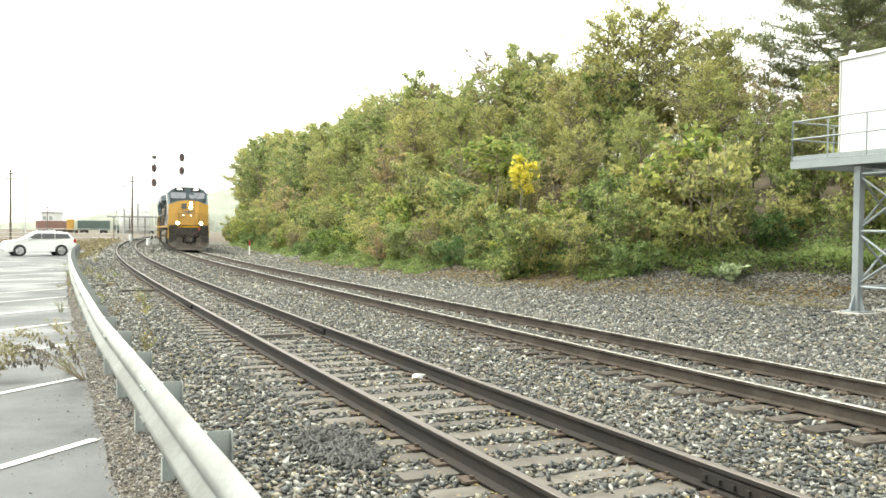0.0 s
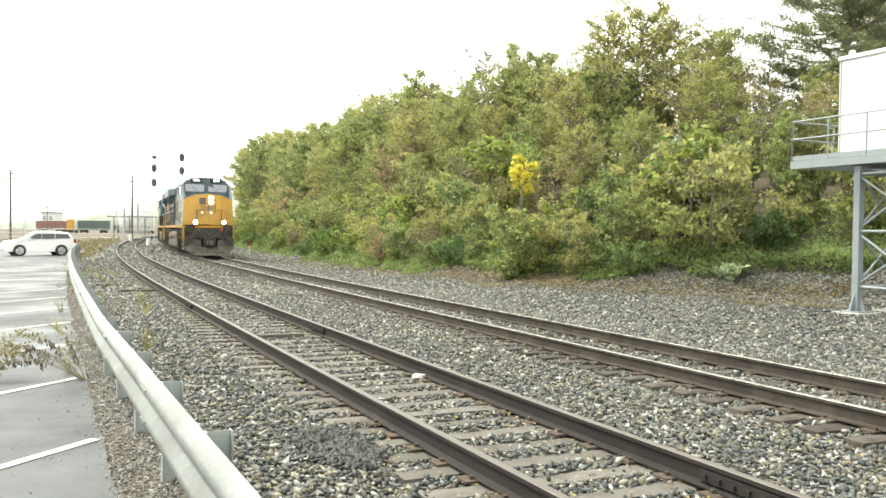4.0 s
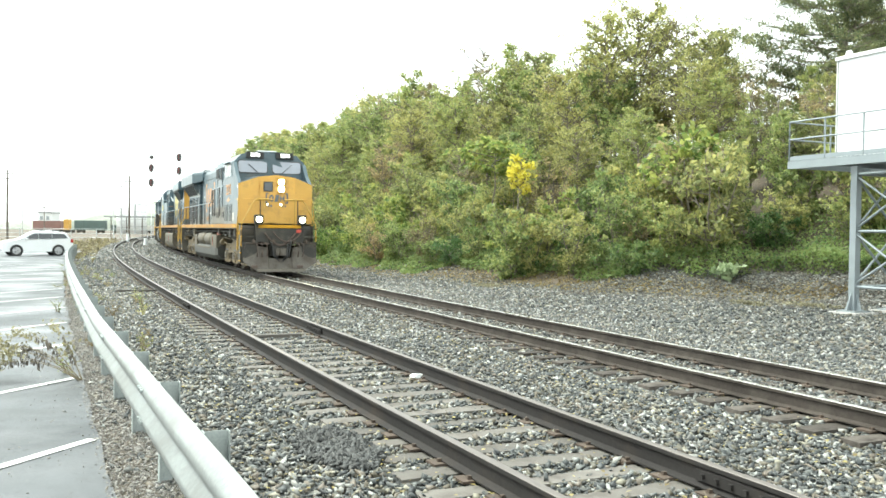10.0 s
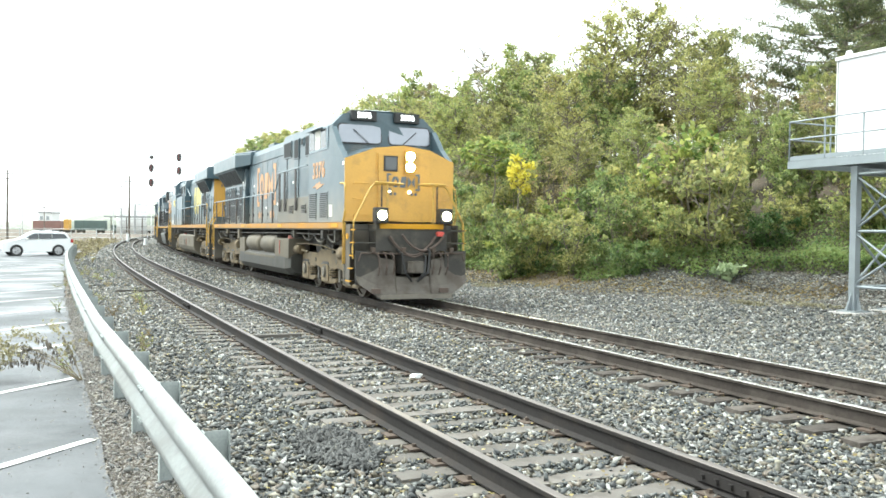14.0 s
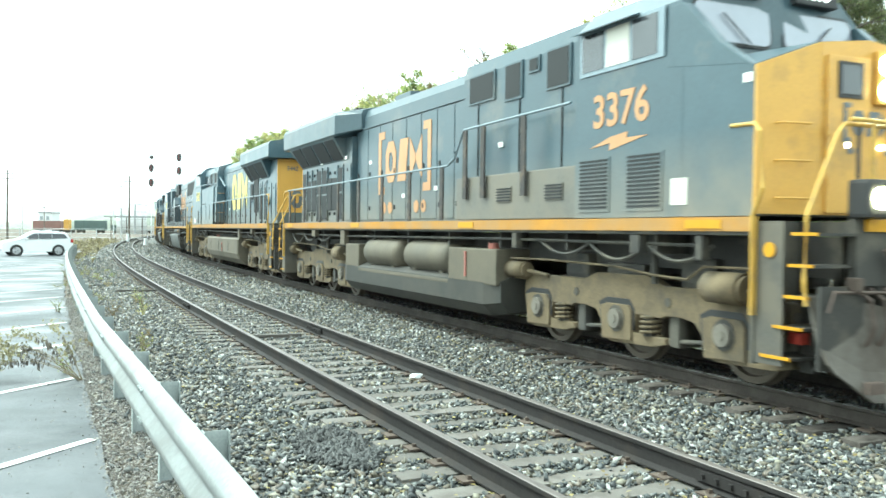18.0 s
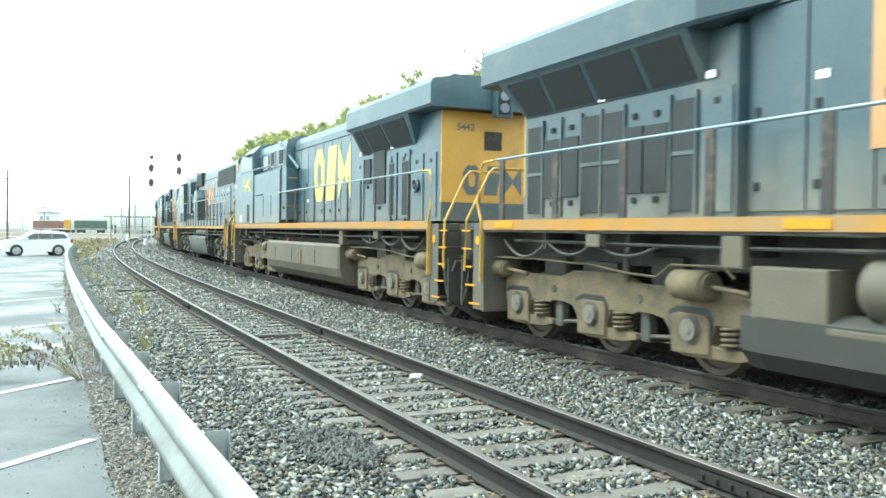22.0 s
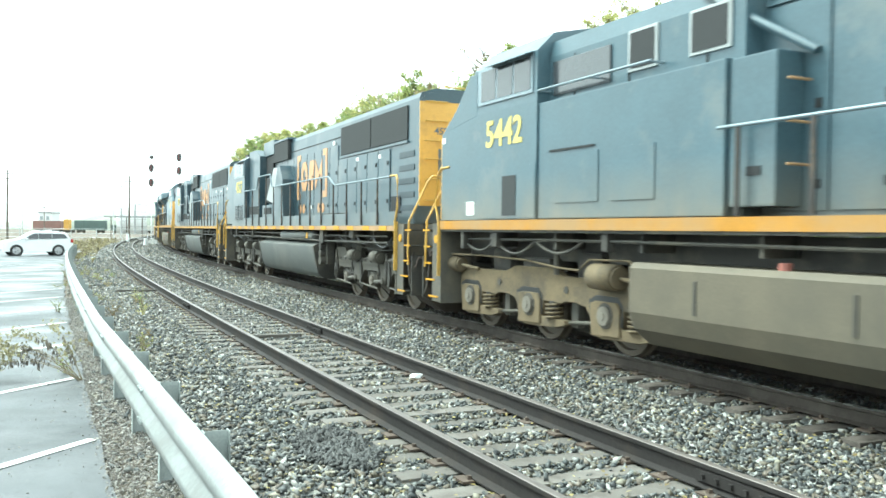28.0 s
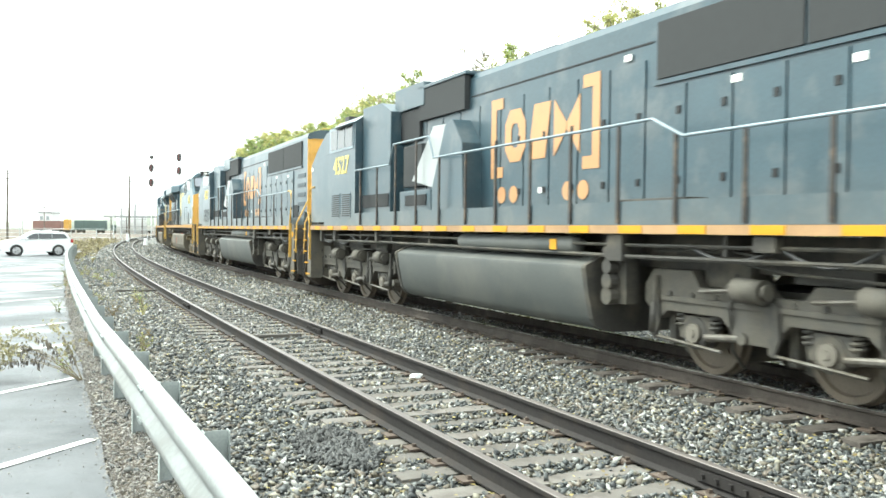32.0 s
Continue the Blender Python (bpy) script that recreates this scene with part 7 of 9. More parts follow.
        for sy in (-1, 1):
            ua, ub = length - 8.05, length - 11.95
            bm = lathe(bmesh.new(), [(0.05, X(ua)), (0.13, X(ua) + 0.03), (0.15, X(ua) + 0.08), (0.15, X(ub) - 0.08), (0.13, X(ub) - 0.03), (0.05, X(ub))], (0, sy * 1.3, 1.57), axis="x", seg=18)
            smooth(part("air_reservoir", bm, M_TANK_GREY, loco, "slim grey air reservoir"), 50)
            part("tank_label", new_box(X(ua - 0.42), X(ua - 0.6) if X(ua - 0.6) > X(ua - 0.42) else X(ua - 0.42) + 0.18, sy * 1.452 - 0.006, sy * 1.452 + 0.006, 1.5, 1.66), M_REFLECT, loco, "yellow label")
            bm = bmesh.new()
            for j, z in enumerate((0.9, 1.1, 1.3, 1.5)):
                rod(bm, (X(length - 7.2), sy * 1.25, z), (X(length - 7.2), sy * 1.45, z), 0.12 - 0.01 * j, 10)
            box(bm, X(length - 6.95), X(length - 7.45), sy * 1.2 - 0.1, sy * 1.2 + 0.1, 0.8, 1.7)
            part("air_filter", bm, M_UNDER, loco, "dark air filter stack")
    # --- trucks
    (truck_ge if wide else truck_emd)(loco, X(3.95 if wide else 3.82), sets, True)
    (truck_ge if wide else truck_emd)(loco, X(length - (3.95 if wide else 3.82)), sets, False)
    # --- ends: end plates, steps, couplers, hoses, plow
    for end in (0, 1):
        def E(u):
            return X(u) if end == 0 else X(length - u)

        def ebox(u0, u1, *r, **k):
            a, b = sorted((E(u0), E(u1)))
            return new_box(a, b, *r, **k)
        part("end_plate", ebox(0.3, 0.41, -0.95, 0.95, 1.25, 1.93), M_UNDER, loco)
        part("end_sill", ebox(0.265, 0.296, -0.85, 0.85, 1.8, 1.925), M_REFLECT, loco, "yellow edge of the end platform")
        for sy in (-1, 1):
            y0, y1 = sorted((sy * 1.5, sy * 0.85))
            part("step_side", ebox(1.12, 1.17, y0, y1, 0.38, 1.9), M_STEP, loco)
            part("step_panel", ebox(0.74, 1.14, sy * 1.47 - 0.012, sy * 1.47 + 0.012, 0.4, 1.9), M_STEP, loco, "dusty slate panel beside the steps")
            part("step_edge", ebox(1.1, 1.14, sy * 1.5 - 0.02, sy * 1.5 + 0.02, 0.9, 1.95), M_RAILING, loco)
            part("jack_disc", rod(bmesh.new(), (E(0.92), sy * 1.48, 1.6), (E(0.92), sy * 1.5, 1.6), 0.08, 14), M_REFLECT, loco, "round yellow marker")
            for k in range(5):
                z = 0.5 + 0.32 * k
                u0, u1 = ((0.62, 1.02), (0.47, 0.85), (0.4, 0.71), (0.35, 0.66), (0.3, 0.62))[k]
                st = part("step", ebox(u0, u1, min(sy * 1.48, sy * 0.9), max(sy * 1.48, sy * 0.9), z - 0.03, z), M_UNDER, loco)
                part("step_nosing", ebox(u0, u1, sy * 1.49 - 0.012, sy * 1.49 + 0.012, z - 0.028, z + 0.004), M_REFLECT, st, "yellow step edge")
            part("step_back", ebox(0.26, 0.3, min(sy * 1.48, sy * 0.88), max(sy * 1.48, sy * 0.88), 0.42, 1.25), M_UNDER, loco)
            part("end_lamp", ebox(0.7, 0.86, sy * 1.2 - 0.06, sy * 1.2 + 0.06, 0.62, 0.74), M_RED, loco, "small red lamp")
            # grab irons that rise from the steps and bend over on to the platform
            for u in (1.12, 0.42):
                if u < 1:
                    pts = [(E(0.42), sy * 1.5, 1.05), (E(0.45), sy * 1.5, 1.3), (E(0.45), sy * 1.48, 1.95), (E(0.47), sy * 1.05, 2.8), (E(0.47), sy * 0.95, 2.9), (E(0.47), sy * 0.3, 2.9)]
                else:
                    pts = [(E(1.12), sy * 1.54, 0.9), (E(1.12), sy * 1.54, 1.95), (E(0.98), sy * 1.54, 2.25), (E(1.05), sy * 1.52, 2.85), (E(1.15), sy * 1.5, 2.94), (E(1.5), sy * 1.5, 2.95)]
                part("grab_iron", tube(bmesh.new(), pts, 0.024, 8), M_RAILING, loco, "yellow bent grab iron")
            part("grab_post", rod(bmesh.new(), (E(0.47), sy * 0.75, 1.94), (E(0.47), sy * 0.75, 2.9), 0.022, 8), M_POST, loco)
        part("uncoupling_lever", tube(bmesh.new(), [(E(0.22), -1.42, 1.0), (E(0.2), -1.36, 1.2), (E(0.2), -0.3, 1.18), (E(0.12), 0.0, 1.1), (E(0.2), 0.3, 1.18), (E(0.2), 1.36, 1.2), (E(0.22), 1.42, 1.0)], 0.018, 6), M_HOSE, loco, "long uncoupling lever")
        # coupler
        bm = bmesh.new()
        prism(bm, [(0.5, -0.16), (0.5, 0.16), (0.16, 0.16), (0.02, 0.2), (-0.06, 0.1), (0.04, 0.02), (0.04, -0.1), (0.0, -0.2), (0.14, -0.22)], 0.72, 1.0, "z")
        bmesh.ops.transform(bm, matrix=Matrix.Translation((E(0.0), 0, 0)) @ (Matrix.Rotation(math.pi, 4, "Z") if end == 0 else Matrix()), verts=bm.verts)
        part("coupler", bm, M_PLOW, loco, "rusty steel knuckle coupler")
        part("draft_gear", ebox(0.2, 1.0, -0.3, 0.3, 0.68, 1.25), M_UNDER, loco)
        for y in (0.75,) if end == 0 and front_lights else ():
            part("hose_end", ebox(0.2, 0.32, y - 0.09, y + 0.09, 1.62, 1.74, bevel=0.02), M_RED, loco, "red cable socket")
        # air hoses and jumper cable
        for y in (-0.95, -0.75, -0.55, 0.55, 0.75, 0.95):
            part("air_hose", tube(bmesh.new(), [(E(0.3), y, 1.22), (E(0.14), y * 0.98, 1.12), (E(0.1), y * 0.96, 0.85), (E(0.2), y * 0.95, 0.66)], 0.022, 6), M_HOSE, loco)
        part("jumper_cable", tube(bmesh.new(), [(E(0.22), 0.62 - 1.24 * f, 1.62 - 1.9 * f * (1 - f)) for f in (k / 10 for k in range(11))], 0.035, 6), M_HOSE, loco, "thick hanging jumper cable")
        part("jumper_cable", tube(bmesh.new(), [(E(0.18), -0.3 + 1.15 * f, 1.66 - 1.6 * f * (1 - f)) for f in (k / 10 for k in range(11))], 0.03, 6), M_HOSE, loco, "thick hanging jumper cable")
        for y, zt in ((-0.42, 1.3), (0.42, 1.34), (0.3, 1.2)):
            part("air_hose", tube(bmesh.new(), [(E(0.28), y, zt), (E(0.02), y * 0.9, zt - 0.1), (E(-0.06), y * 0.7, 0.72), (E(0.06), y * 0.2, 0.5)], 0.03, 6), M_GASKET, loco, "black brake hose hanging from the pilot")
        for y in (-1.05, -0.25, 0.55, 1.05):
            part("angle_cock", ebox(0.16, 0.3, y - 0.05, y + 0.05, 1.2, 1.34, bevel=0.02), M_PLATE, loco, "rusty angle cock")
        if not (end == 0 and front_lights):
            part("cable_strap", tube(bmesh.new(), [(E(0.2), 0.5, 1.9), (E(0.08), 0.45, 1.82), (E(0.04), 0.35, 1.62), (E(0.16), 0.3, 1.5)], 0.03, 6), M_RAILING, loco, "yellow strap on the jumper cable")
        # plow: a wide dished blade, cut out over the coupler and cut away at the lower corners
        bright = end == 0 and front_lights
        o = 0.0 if bright else 0.12
        bm = bmesh.new()
        rows = []
        for y, low_z, high_z, lean in ((-1.46, 0.5, 1.16, 0.3), (-1.4, 0.42, 1.14, 0.28), (-0.95, 0.11, 1.1, 0.2), (-0.5, 0.1, 1.02, 0.14), (-0.44, 0.1, 0.62, 0.13), (0.0, 0.09, 0.58, 0.08), (0.44, 0.1, 0.62, 0.13), (0.5, 0.1, 1.02, 0.14), (0.95, 0.11, 1.1, 0.2), (1.4, 0.42, 1.14, 0.28), (1.46, 0.5, 1.16, 0.3)):
            rows.append([(E(o + lean - 0.14 + 0.3 * f ** 0.6 - 0.06 * f), y, low_z + (high_z - low_z) * f) for f in (0, 0.3, 0.65, 1)])
        back = 0.04 if end == 1 else -0.04
        front_v = [[bm.verts.new(p) for p in r] for r in rows]
        back_v = [[bm.verts.new((p[0] + back, p[1], p[2])) for p in r] for r in rows]
        for i in range(len(rows) - 1):
            for j in range(3):
                bm.faces.new((front_v[i][j], front_v[i + 1][j], front_v[i + 1][j + 1], front_v[i][j + 1]))
                bm.faces.new((back_v[i][j], back_v[i][j + 1], back_v[i + 1][j + 1], back_v[i + 1][j]))
            for j in (0, 3):
                bm.faces.new((front_v[i][j], front_v[i + 1][j], back_v[i + 1][j], back_v[i][j]))
        for i in (0, -1):
            for j in range(3):
                bm.faces.new((front_v[i][j], front_v[i][j + 1], back_v[i][j + 1], back_v[i][j]))
        bmesh.ops.recalc_face_normals(bm, faces=bm.faces)
        plow = part("plow", bm, M_PLOW if bright else M_PLOW_DARK, loco, "scuffed steel snow plow" if bright else "grimy brown snow plow")
        if bright:
            part("wear_strip", new_box(E(-0.08), E(-0.08) + 0.02, -0.95, 0.95, 0.08, 0.19), M_CAP, plow, "pale wear strip along the plow")
            for y in (-1.05, 0.75):
                part("plow_bracket", new_box(E(0.02), E(-0.06), y - 0.12, y + 0.12, 0.22, 0.34, bevel=0.02), M_HOSE, plow, "rusty bracket")
        part("buffer_box", ebox(0.34, 0.9, -0.6, 0.6, 1.15, 1.74, bevel=0.03), M_UNDER, loco)
    # --- cab and nose
    u_cab0, u_cab1 = (2.3, 4.6) if wide else (2.55, 4.95)
    half = 1.5
    top = 0.2 if wide else 0.05
    crown = 0.1 if wide else 0.0
    cabsec = [(-half, 1.96), (half, 1.96), (half, 3.78), (half, 4.36 + top), (half - 0.3, 4.56 + crown + top), (0.55, 4.69 + crown + top), (-0.55, 4.69 + crown + top), (-half + 0.3, 4.56 + crown + top), (-half, 4.36 + top), (-half, 3.78)]
    front = [(y * (1 if z < 3.8 else 0.97), z) for y, z in cabsec]
    slope = [X(u_cab0), X(u_cab0), X(u_cab0) - 0.0, X(u_cab0 + 0.1), X(u_cab0 + 0.15), X(u_cab0 + 0.1), X(u_cab0 + 0.1), X(u_cab0 + 0.15), X(u_cab0 + 0.1), X(u_cab0)]
    bm = loft(bmesh.new(), [(X(u_cab1), cabsec), (slope, front)])
    cab = part("cab", bm, blue, loco, "blue wide-nosed driver's cab")
    # nose: low at the front corners, peaked along the middle
    back = [(-half, 1.96), (half, 1.96), (half, 3.78), (0.8, 3.92), (0.0, 4.0), (-0.8, 3.92), (-half, 3.78)]
    lip = [(-half, 1.96), (half, 1.96), (half, 3.58), (0.75, 3.86), (0.0, 3.95), (-0.75, 3.86), (-half, 3.58)]
    ux = [1.14, 1.14, 1.14, 0.98, 0.98, 0.98, 1.14]
    bm = loft(bmesh.new(), [(X(u_cab0 + 0.02), back), ([X(u + 0.03) for u in ux], lip)])
    part("nose", bm, blue, loco)
    for sy in (-1, 1):
        bm = prism(bmesh.new(), [(X(1.2), 3.585), (X(u_cab0 + 0.3), 3.77), (X(u_cab0 + 0.3), 4.3 + top), (X(u_cab0 + 0.02), 4.3 + top), (X(1.75), 3.95)], min(sy * 1.36, sy * 1.502), max(sy * 1.36, sy * 1.502), bevel=0.01)
        part("cab_cheek", bm, blue, loco, "sloping side wall between cab and nose")
    # the yellow face of the nose, in three leaves
    def leaf(pts, mat, name, lab=""):
        bm = bmesh.new()
        a = [bm.verts.new((X(u), y, z)) for u, y, z in pts]
        b = [bm.verts.new((X(u) - 0.028, y, z)) for u, y, z in pts]
        bm.faces.new(a)
        bm.faces.new(list(reversed(b)))
        for i in range(len(a)):
            bm.faces.new((a[i], b[i], b[(i + 1) % len(a)], a[(i + 1) % len(a)]))
        bmesh.ops.recalc_face_normals(bm, faces=bm.faces)
        return part(name, bm, mat, loco, lab)
    face = M_YELLOW
    for sy in (-1, 1):
        leaf([(1.135, sy * 1.5, 1.98), (0.975, sy * 0.75, 1.98), (0.975, sy * 0.75, 3.85), (1.135, sy * 1.5, 3.57)], face, "nose_panel", "yellow nose panel")
        # grab rungs
        for z in (2.15, 2.55, 2.95):
            part("rung", tube(bmesh.new(), [(X(1.05), sy * 1.3, z), (X(0.98), sy * 1.3, z), (X(0.9), sy * 0.95, z), (X(0.99), sy * 0.95, z)], 0.014, 6), face, loco)
    leaf([(0.97, -0.75, 1.98), (0.97, 0.75, 1.98), (0.97, 0.75, 3.85), (0.97, 0, 3.94), (0.97, -0.75, 3.85)], face, "nose_panel", "yellow middle of the nose")
    door = part("nose_door", new_box(X(0.968), X(0.93), -0.68, -0.02, 2.0, 3.72, bevel=0.012), face, loco, "yellow door in the nose")
    part("door_window", new_box(X(0.932), X(0.908), -0.5, -0.2, 3.3, 3.62, bevel=0.006), M_DARKGLASS, door)
    part("door_frame", new_box(X(0.94), X(0.916), -0.54, -0.16, 3.26, 3.66, bevel=0.004), M_GASKET, door)
    for z in (2.3, 2.9, 3.4):
        part("hinge", rod(bmesh.new(), (X(0.92), -0.68, z - 0.07), (X(0.92), -0.68, z + 0.07), 0.02, 8), face, door)
    # headlight pair, one over the other
    hl = part("headlight", new_box(X(0.968), X(0.88), 0.03, 0.31, 3.22, 3.82, bevel=0.03), M_YELLOW, loco, "pair of headlights in a yellow housing")
    for z in (3.38, 3.66):
        part("lens", rod(bmesh.new(), (X(0.9), 0.17, z), (X(0.868), 0.17, z), 0.115, 18), M_LAMP if front_lights else M_GLASS, hl, "bright headlight lens")
    for sy in (-1, 1):
        dl = part("ditch_light", new_box(X(0.36), X(0.1), sy * 0.86 - 0.17, sy * 0.86 + 0.17, 1.935, 2.32, bevel=0.04), M_GASKET, loco, "ditch light in a dark box")
        part("lens", rod(bmesh.new(), (X(0.11), sy * 0.86, 2.13), (X(0.078), sy * 0.86, 2.13), 0.11, 18), M_LAMP if front_lights else M_GLASS, dl, "bright ditch light lens")
        if front_lights:
            part("marker_light", rod(bmesh.new(), (X(0.97), sy * 0.28 - 0.1, 2.75), (X(0.93), sy * 0.28 - 0.1, 2.75), 0.035, 10), M_LAMP_SMALL, loco)
    emblem(loco, Matrix.Translation((X(0.925), 0.0, 3.0)) @ Matrix(((0, 0, 1, 0), (1, 0, 0, 0), (0, 1, 0, 0), (0, 0, 0, 1))), 0.95, M_NAVY, True)
    # front grab rail across the nose platform
    for sy in (-1, 1):
        part("front_railing", tube(bmesh.new(), [(X(0.4), sy * 0.2, 2.92), (X(0.4), sy * 0.6, 2.94), (X(0.4), sy * 0.95, 2.94)], 0.024, 8), M_RAILING, loco)
        part("front_railing_post", rod(bmesh.new(), (X(0.4), sy * 0.62, 1.9), (X(0.4), sy * 0.62, 2.94), 0.024, 8), M_RAILING, loco)
    # windscreens
    for sy in (-1, 1):
        y0, y1 = sorted((sy * 0.12, sy * 1.3))

        def screen(grow, out):
            zl, zt, rad = 3.9 + top - grow, 4.38 + top + grow, 0.1 + grow
            a0, a1 = y0 - grow, y1 + grow
            pts = []
            for cy, cz, t0 in ((a1 - rad, zl + rad, -90), (a1 - rad, zt - rad, 0), (a0 + rad, zt - rad, 90), (a0 + rad, zl + rad, 180)):
                pts += [(cy + rad * math.cos(radians(t0 + 30 * k)), cz + rad * math.sin(radians(t0 + 30 * k))) for k in range(4)]
            bm = bmesh.new()
            a = [bm.verts.new((X(u_cab0 + 0.1 * (z - 3.78) / (0.58 + top)) + out, y, z)) for y, z in pts]
            b = [bm.verts.new((v.co.x - 0.04, v.co.y, v.co.z)) for v in a]
            bm.faces.new(a)
            bm.faces.new(list(reversed(b)))
            for i in range(len(a)):
                bm.faces.new((a[i], b[i], b[(i + 1) % len(a)], a[(i + 1) % len(a)]))
            bmesh.ops.recalc_face_normals(bm, faces=bm.faces)
            return bm
        part("windscreen", screen(0.035, 0.012), M_GASKET, cab, "windscreen in black rubber")
        part("pane", screen(0.0, 0.026), M_GLASS, loco, "pale windscreen glass, sky tone painted into its colour")
        part("wiper", rod(bmesh.new(), (X(u_cab0 - 0.03), sy * 0.5, 3.9 + top), (X(u_cab0 + 0.02), sy * 0.9, 4.25 + top), 0.012, 6), M_GASKET, cab)
        nb = part("number_board", new_box(X(u_cab0 + 0.35), X(u_cab0 - 0.02), sy * 0.62 - 0.36, sy * 0.62 + 0.36, 4.49 + top, 4.76 + top, bevel=0.02), M_GASKET, cab, "black number board with lit digits")
        lettering("digits", number, 0.2, M_BOARD if front_lights else M_WHITE_TAPE, nb, Matrix.Translation((X(u_cab0 - 0.03), sy * 0.62, 4.625 + top)) @ Matrix(((0, 0, 1, 0), (1, 0, 0, 0), (0, 1, 0, 0), (0, 0, 0, 1))), bold=0.006)
        # cab side: window band, louvres, fittings
        ys = sy * half
        part("side_window_frame", new_box(X(u_cab1 - 0.12), X(u_cab0 + 0.35), ys - 0.018, ys + 0.018, 3.72 + top, 4.34 + top, bevel=0.006), M_STEELRAIL, cab, "steel side window frame")
        nwin = 3
        for k in range(nwin):
            a = u_cab1 - 0.18 - (u_cab1 - u_cab0 - 0.6) * k / nwin
            b = a - (u_cab1 - u_cab0 - 0.6) / nwin + 0.06
            part("side_window", new_box(X(a), X(b), ys - 0.026, ys + 0.026, 3.78 + top, 4.29 + top), M_CREAM if k == 1 and front_lights else M_DARKGLASS, loco, "sliding cab window")
        bm = bmesh.new()
        prism(bm, [(ys, 4.34 + top), (ys + sy * 0.17, 4.29 + top), (ys + sy * 0.17, 4.305 + top), (ys, 4.365 + top)], X(u_cab1 - 0.1), X(u_cab0 + 0.85), "x")
        part("sun_visor", bm, blue, cab, "sun visor over the cab window")
        # louvred doors below
        if wide:
            if front_lights:
                for a, b in ((4.5, 3.75), (3.4, 2.65)):
                    lp = part("louvre", new_box(X(a), X(b), ys - 0.012, ys + 0.012, 2.04, 2.78), blue, loco, "louvred grille on the cab side")
                    for k in range(13):
                        z = 2.09 + k * 0.053
                        part("slat", new_box(X(a) + 0.05, X(b) - 0.05, ys + sy * 0.014 - 0.01, ys + sy * 0.014 + 0.01, z, z + 0.026), M_GRILL, lp)
                part("plate", new_box(X(2.5), X(2.2), ys - 0.008, ys + 0.008, 2.1, 2.42), M_CREAM, loco, "cream data plate")
            else:
                part("hatch", new_box(X(4.58), X(2.7), ys - 0.012, ys + 0.012, 1.98, 2.82, bevel=0.004), blue, loco, "flush hatch in the cab side")
                part("vent", new_box(X(4.0), X(3.55), ys - 0.02, ys + 0.02, 2.02, 2.67), M_LOUVRE, loco, "dark square vent")
                part("plate", new_box(X(2.53), X(2.24), ys - 0.008, ys + 0.008, 2.04, 2.28), M_WHITE_TAPE, loco, "white data plate")
        else:
            for a, b in ((u_cab1 - 0.3, u_cab1 - 1.0), (u_cab1 - 1.15, u_cab1 - 1.85)):
                lp = part("louvre", new_box(X(a), X(b), ys - 0.012, ys + 0.012, 2.05, 2.7), blue, loco, "louvred grille on the cab side")
                for k in range(11):
                    z = 2.1 + k * 0.053
                    part("slat", new_box(X(a) + 0.05, X(b) - 0.05, ys + sy * 0.014 - 0.01, ys + sy * 0.014 + 0.01, z, z + 0.024), M_GRILL, lp)
        part("mark", new_box(X(1.32), X(1.2), ys - 0.008, ys + 0.008, 3.4, 3.5), M_WHITE_TAPE, loco)
        num_mat = M_ORANGE if front_lights else M_DECAL
        lettering("road_number", number, 0.62, num_mat, loco, side_plane(X((u_cab0 + u_cab1) / 2 + 0.1), ys + sy * 0.006, 3.38, sy), bold=0.012)
        if front_lights:
            z = 2.98
            x0, x1 = X(4.2), X(2.95)
            bm = bmesh.new()
            pts = [(x0, z - 0.06), (x0 + 0.45, z - 0.02), (x0 + 0.42, z - 0.12), (x1, z + 0.02), (x1 - 0.45, z + 0.02), (x1 - 0.42, z + 0.1), (x1 - 0.8, z + 0.06)]
            prism(bm, pts, min(ys, ys + sy * 0.008), max(ys, ys + sy * 0.008))
            part("flash", bm, M_ORANGE, loco, "orange lightning flash")
    # horn, bell, antenna dome on the cab roof
    part("antenna_dome", new_box(X(u_cab1 - 0.4), X(u_cab0 + 0.6), -0.4, 0.4, 4.69 + crown + top, 4.78 + crown + top, bevel=0.04), M_WHITE, cab)
    bm = bmesh.new()
    for y in (-0.15, 0, 0.15):
        rod(bm, (X(u_cab1 - 0.1), y, 4.76 + top), (X(u_cab1 - 0.5), y, 4.78 + top), 0.03, 8, 0.08)
    part("horn", bm, M_SILVER, loco)

    # --- long hood
    if wide:
        # full-height auxiliary section behind the cab
        up = 0.11 if front_lights else 0.0
        aux = [(-1.28, 1.96), (1.28, 1.96), (1.28, 4.45 + up), (1.22, 4.7 + up), (0.7, 4.86 + up), (-0.7, 4.86 + up), (-1.22, 4.7 + up), (-1.28, 4.45 + up)]
        part("auxiliary_cabinet", loft(bmesh.new(), [(X(8.7), aux), (X(u_cab1 + 0.004), aux)]), blue, loco)
        part("lower_cabinet", new_box(X(8.6), X(u_cab1 + 0.006), -1.47, 1.47, 1.96, 2.72 if front_lights else 3.74, bevel=0.02), low if front_lights else blue, loco, "dusty lower cabinet behind the cab")
        eng = [(-hood, 1.96), (hood, 1.96), (hood, 4.5 + up), (hood - 0.1, 4.7 + up), (0.4, 4.82 + up), (-0.4, 4.82 + up), (-hood + 0.1, 4.7 + up), (-hood, 4.5 + up)]
        part("engine_hood", loft(bmesh.new(), [(X(15.6), eng), (X(8.704), eng)]), blue, loco)
        ru = 1.93 if front_lights else 1.42  # platform behind the rear wall
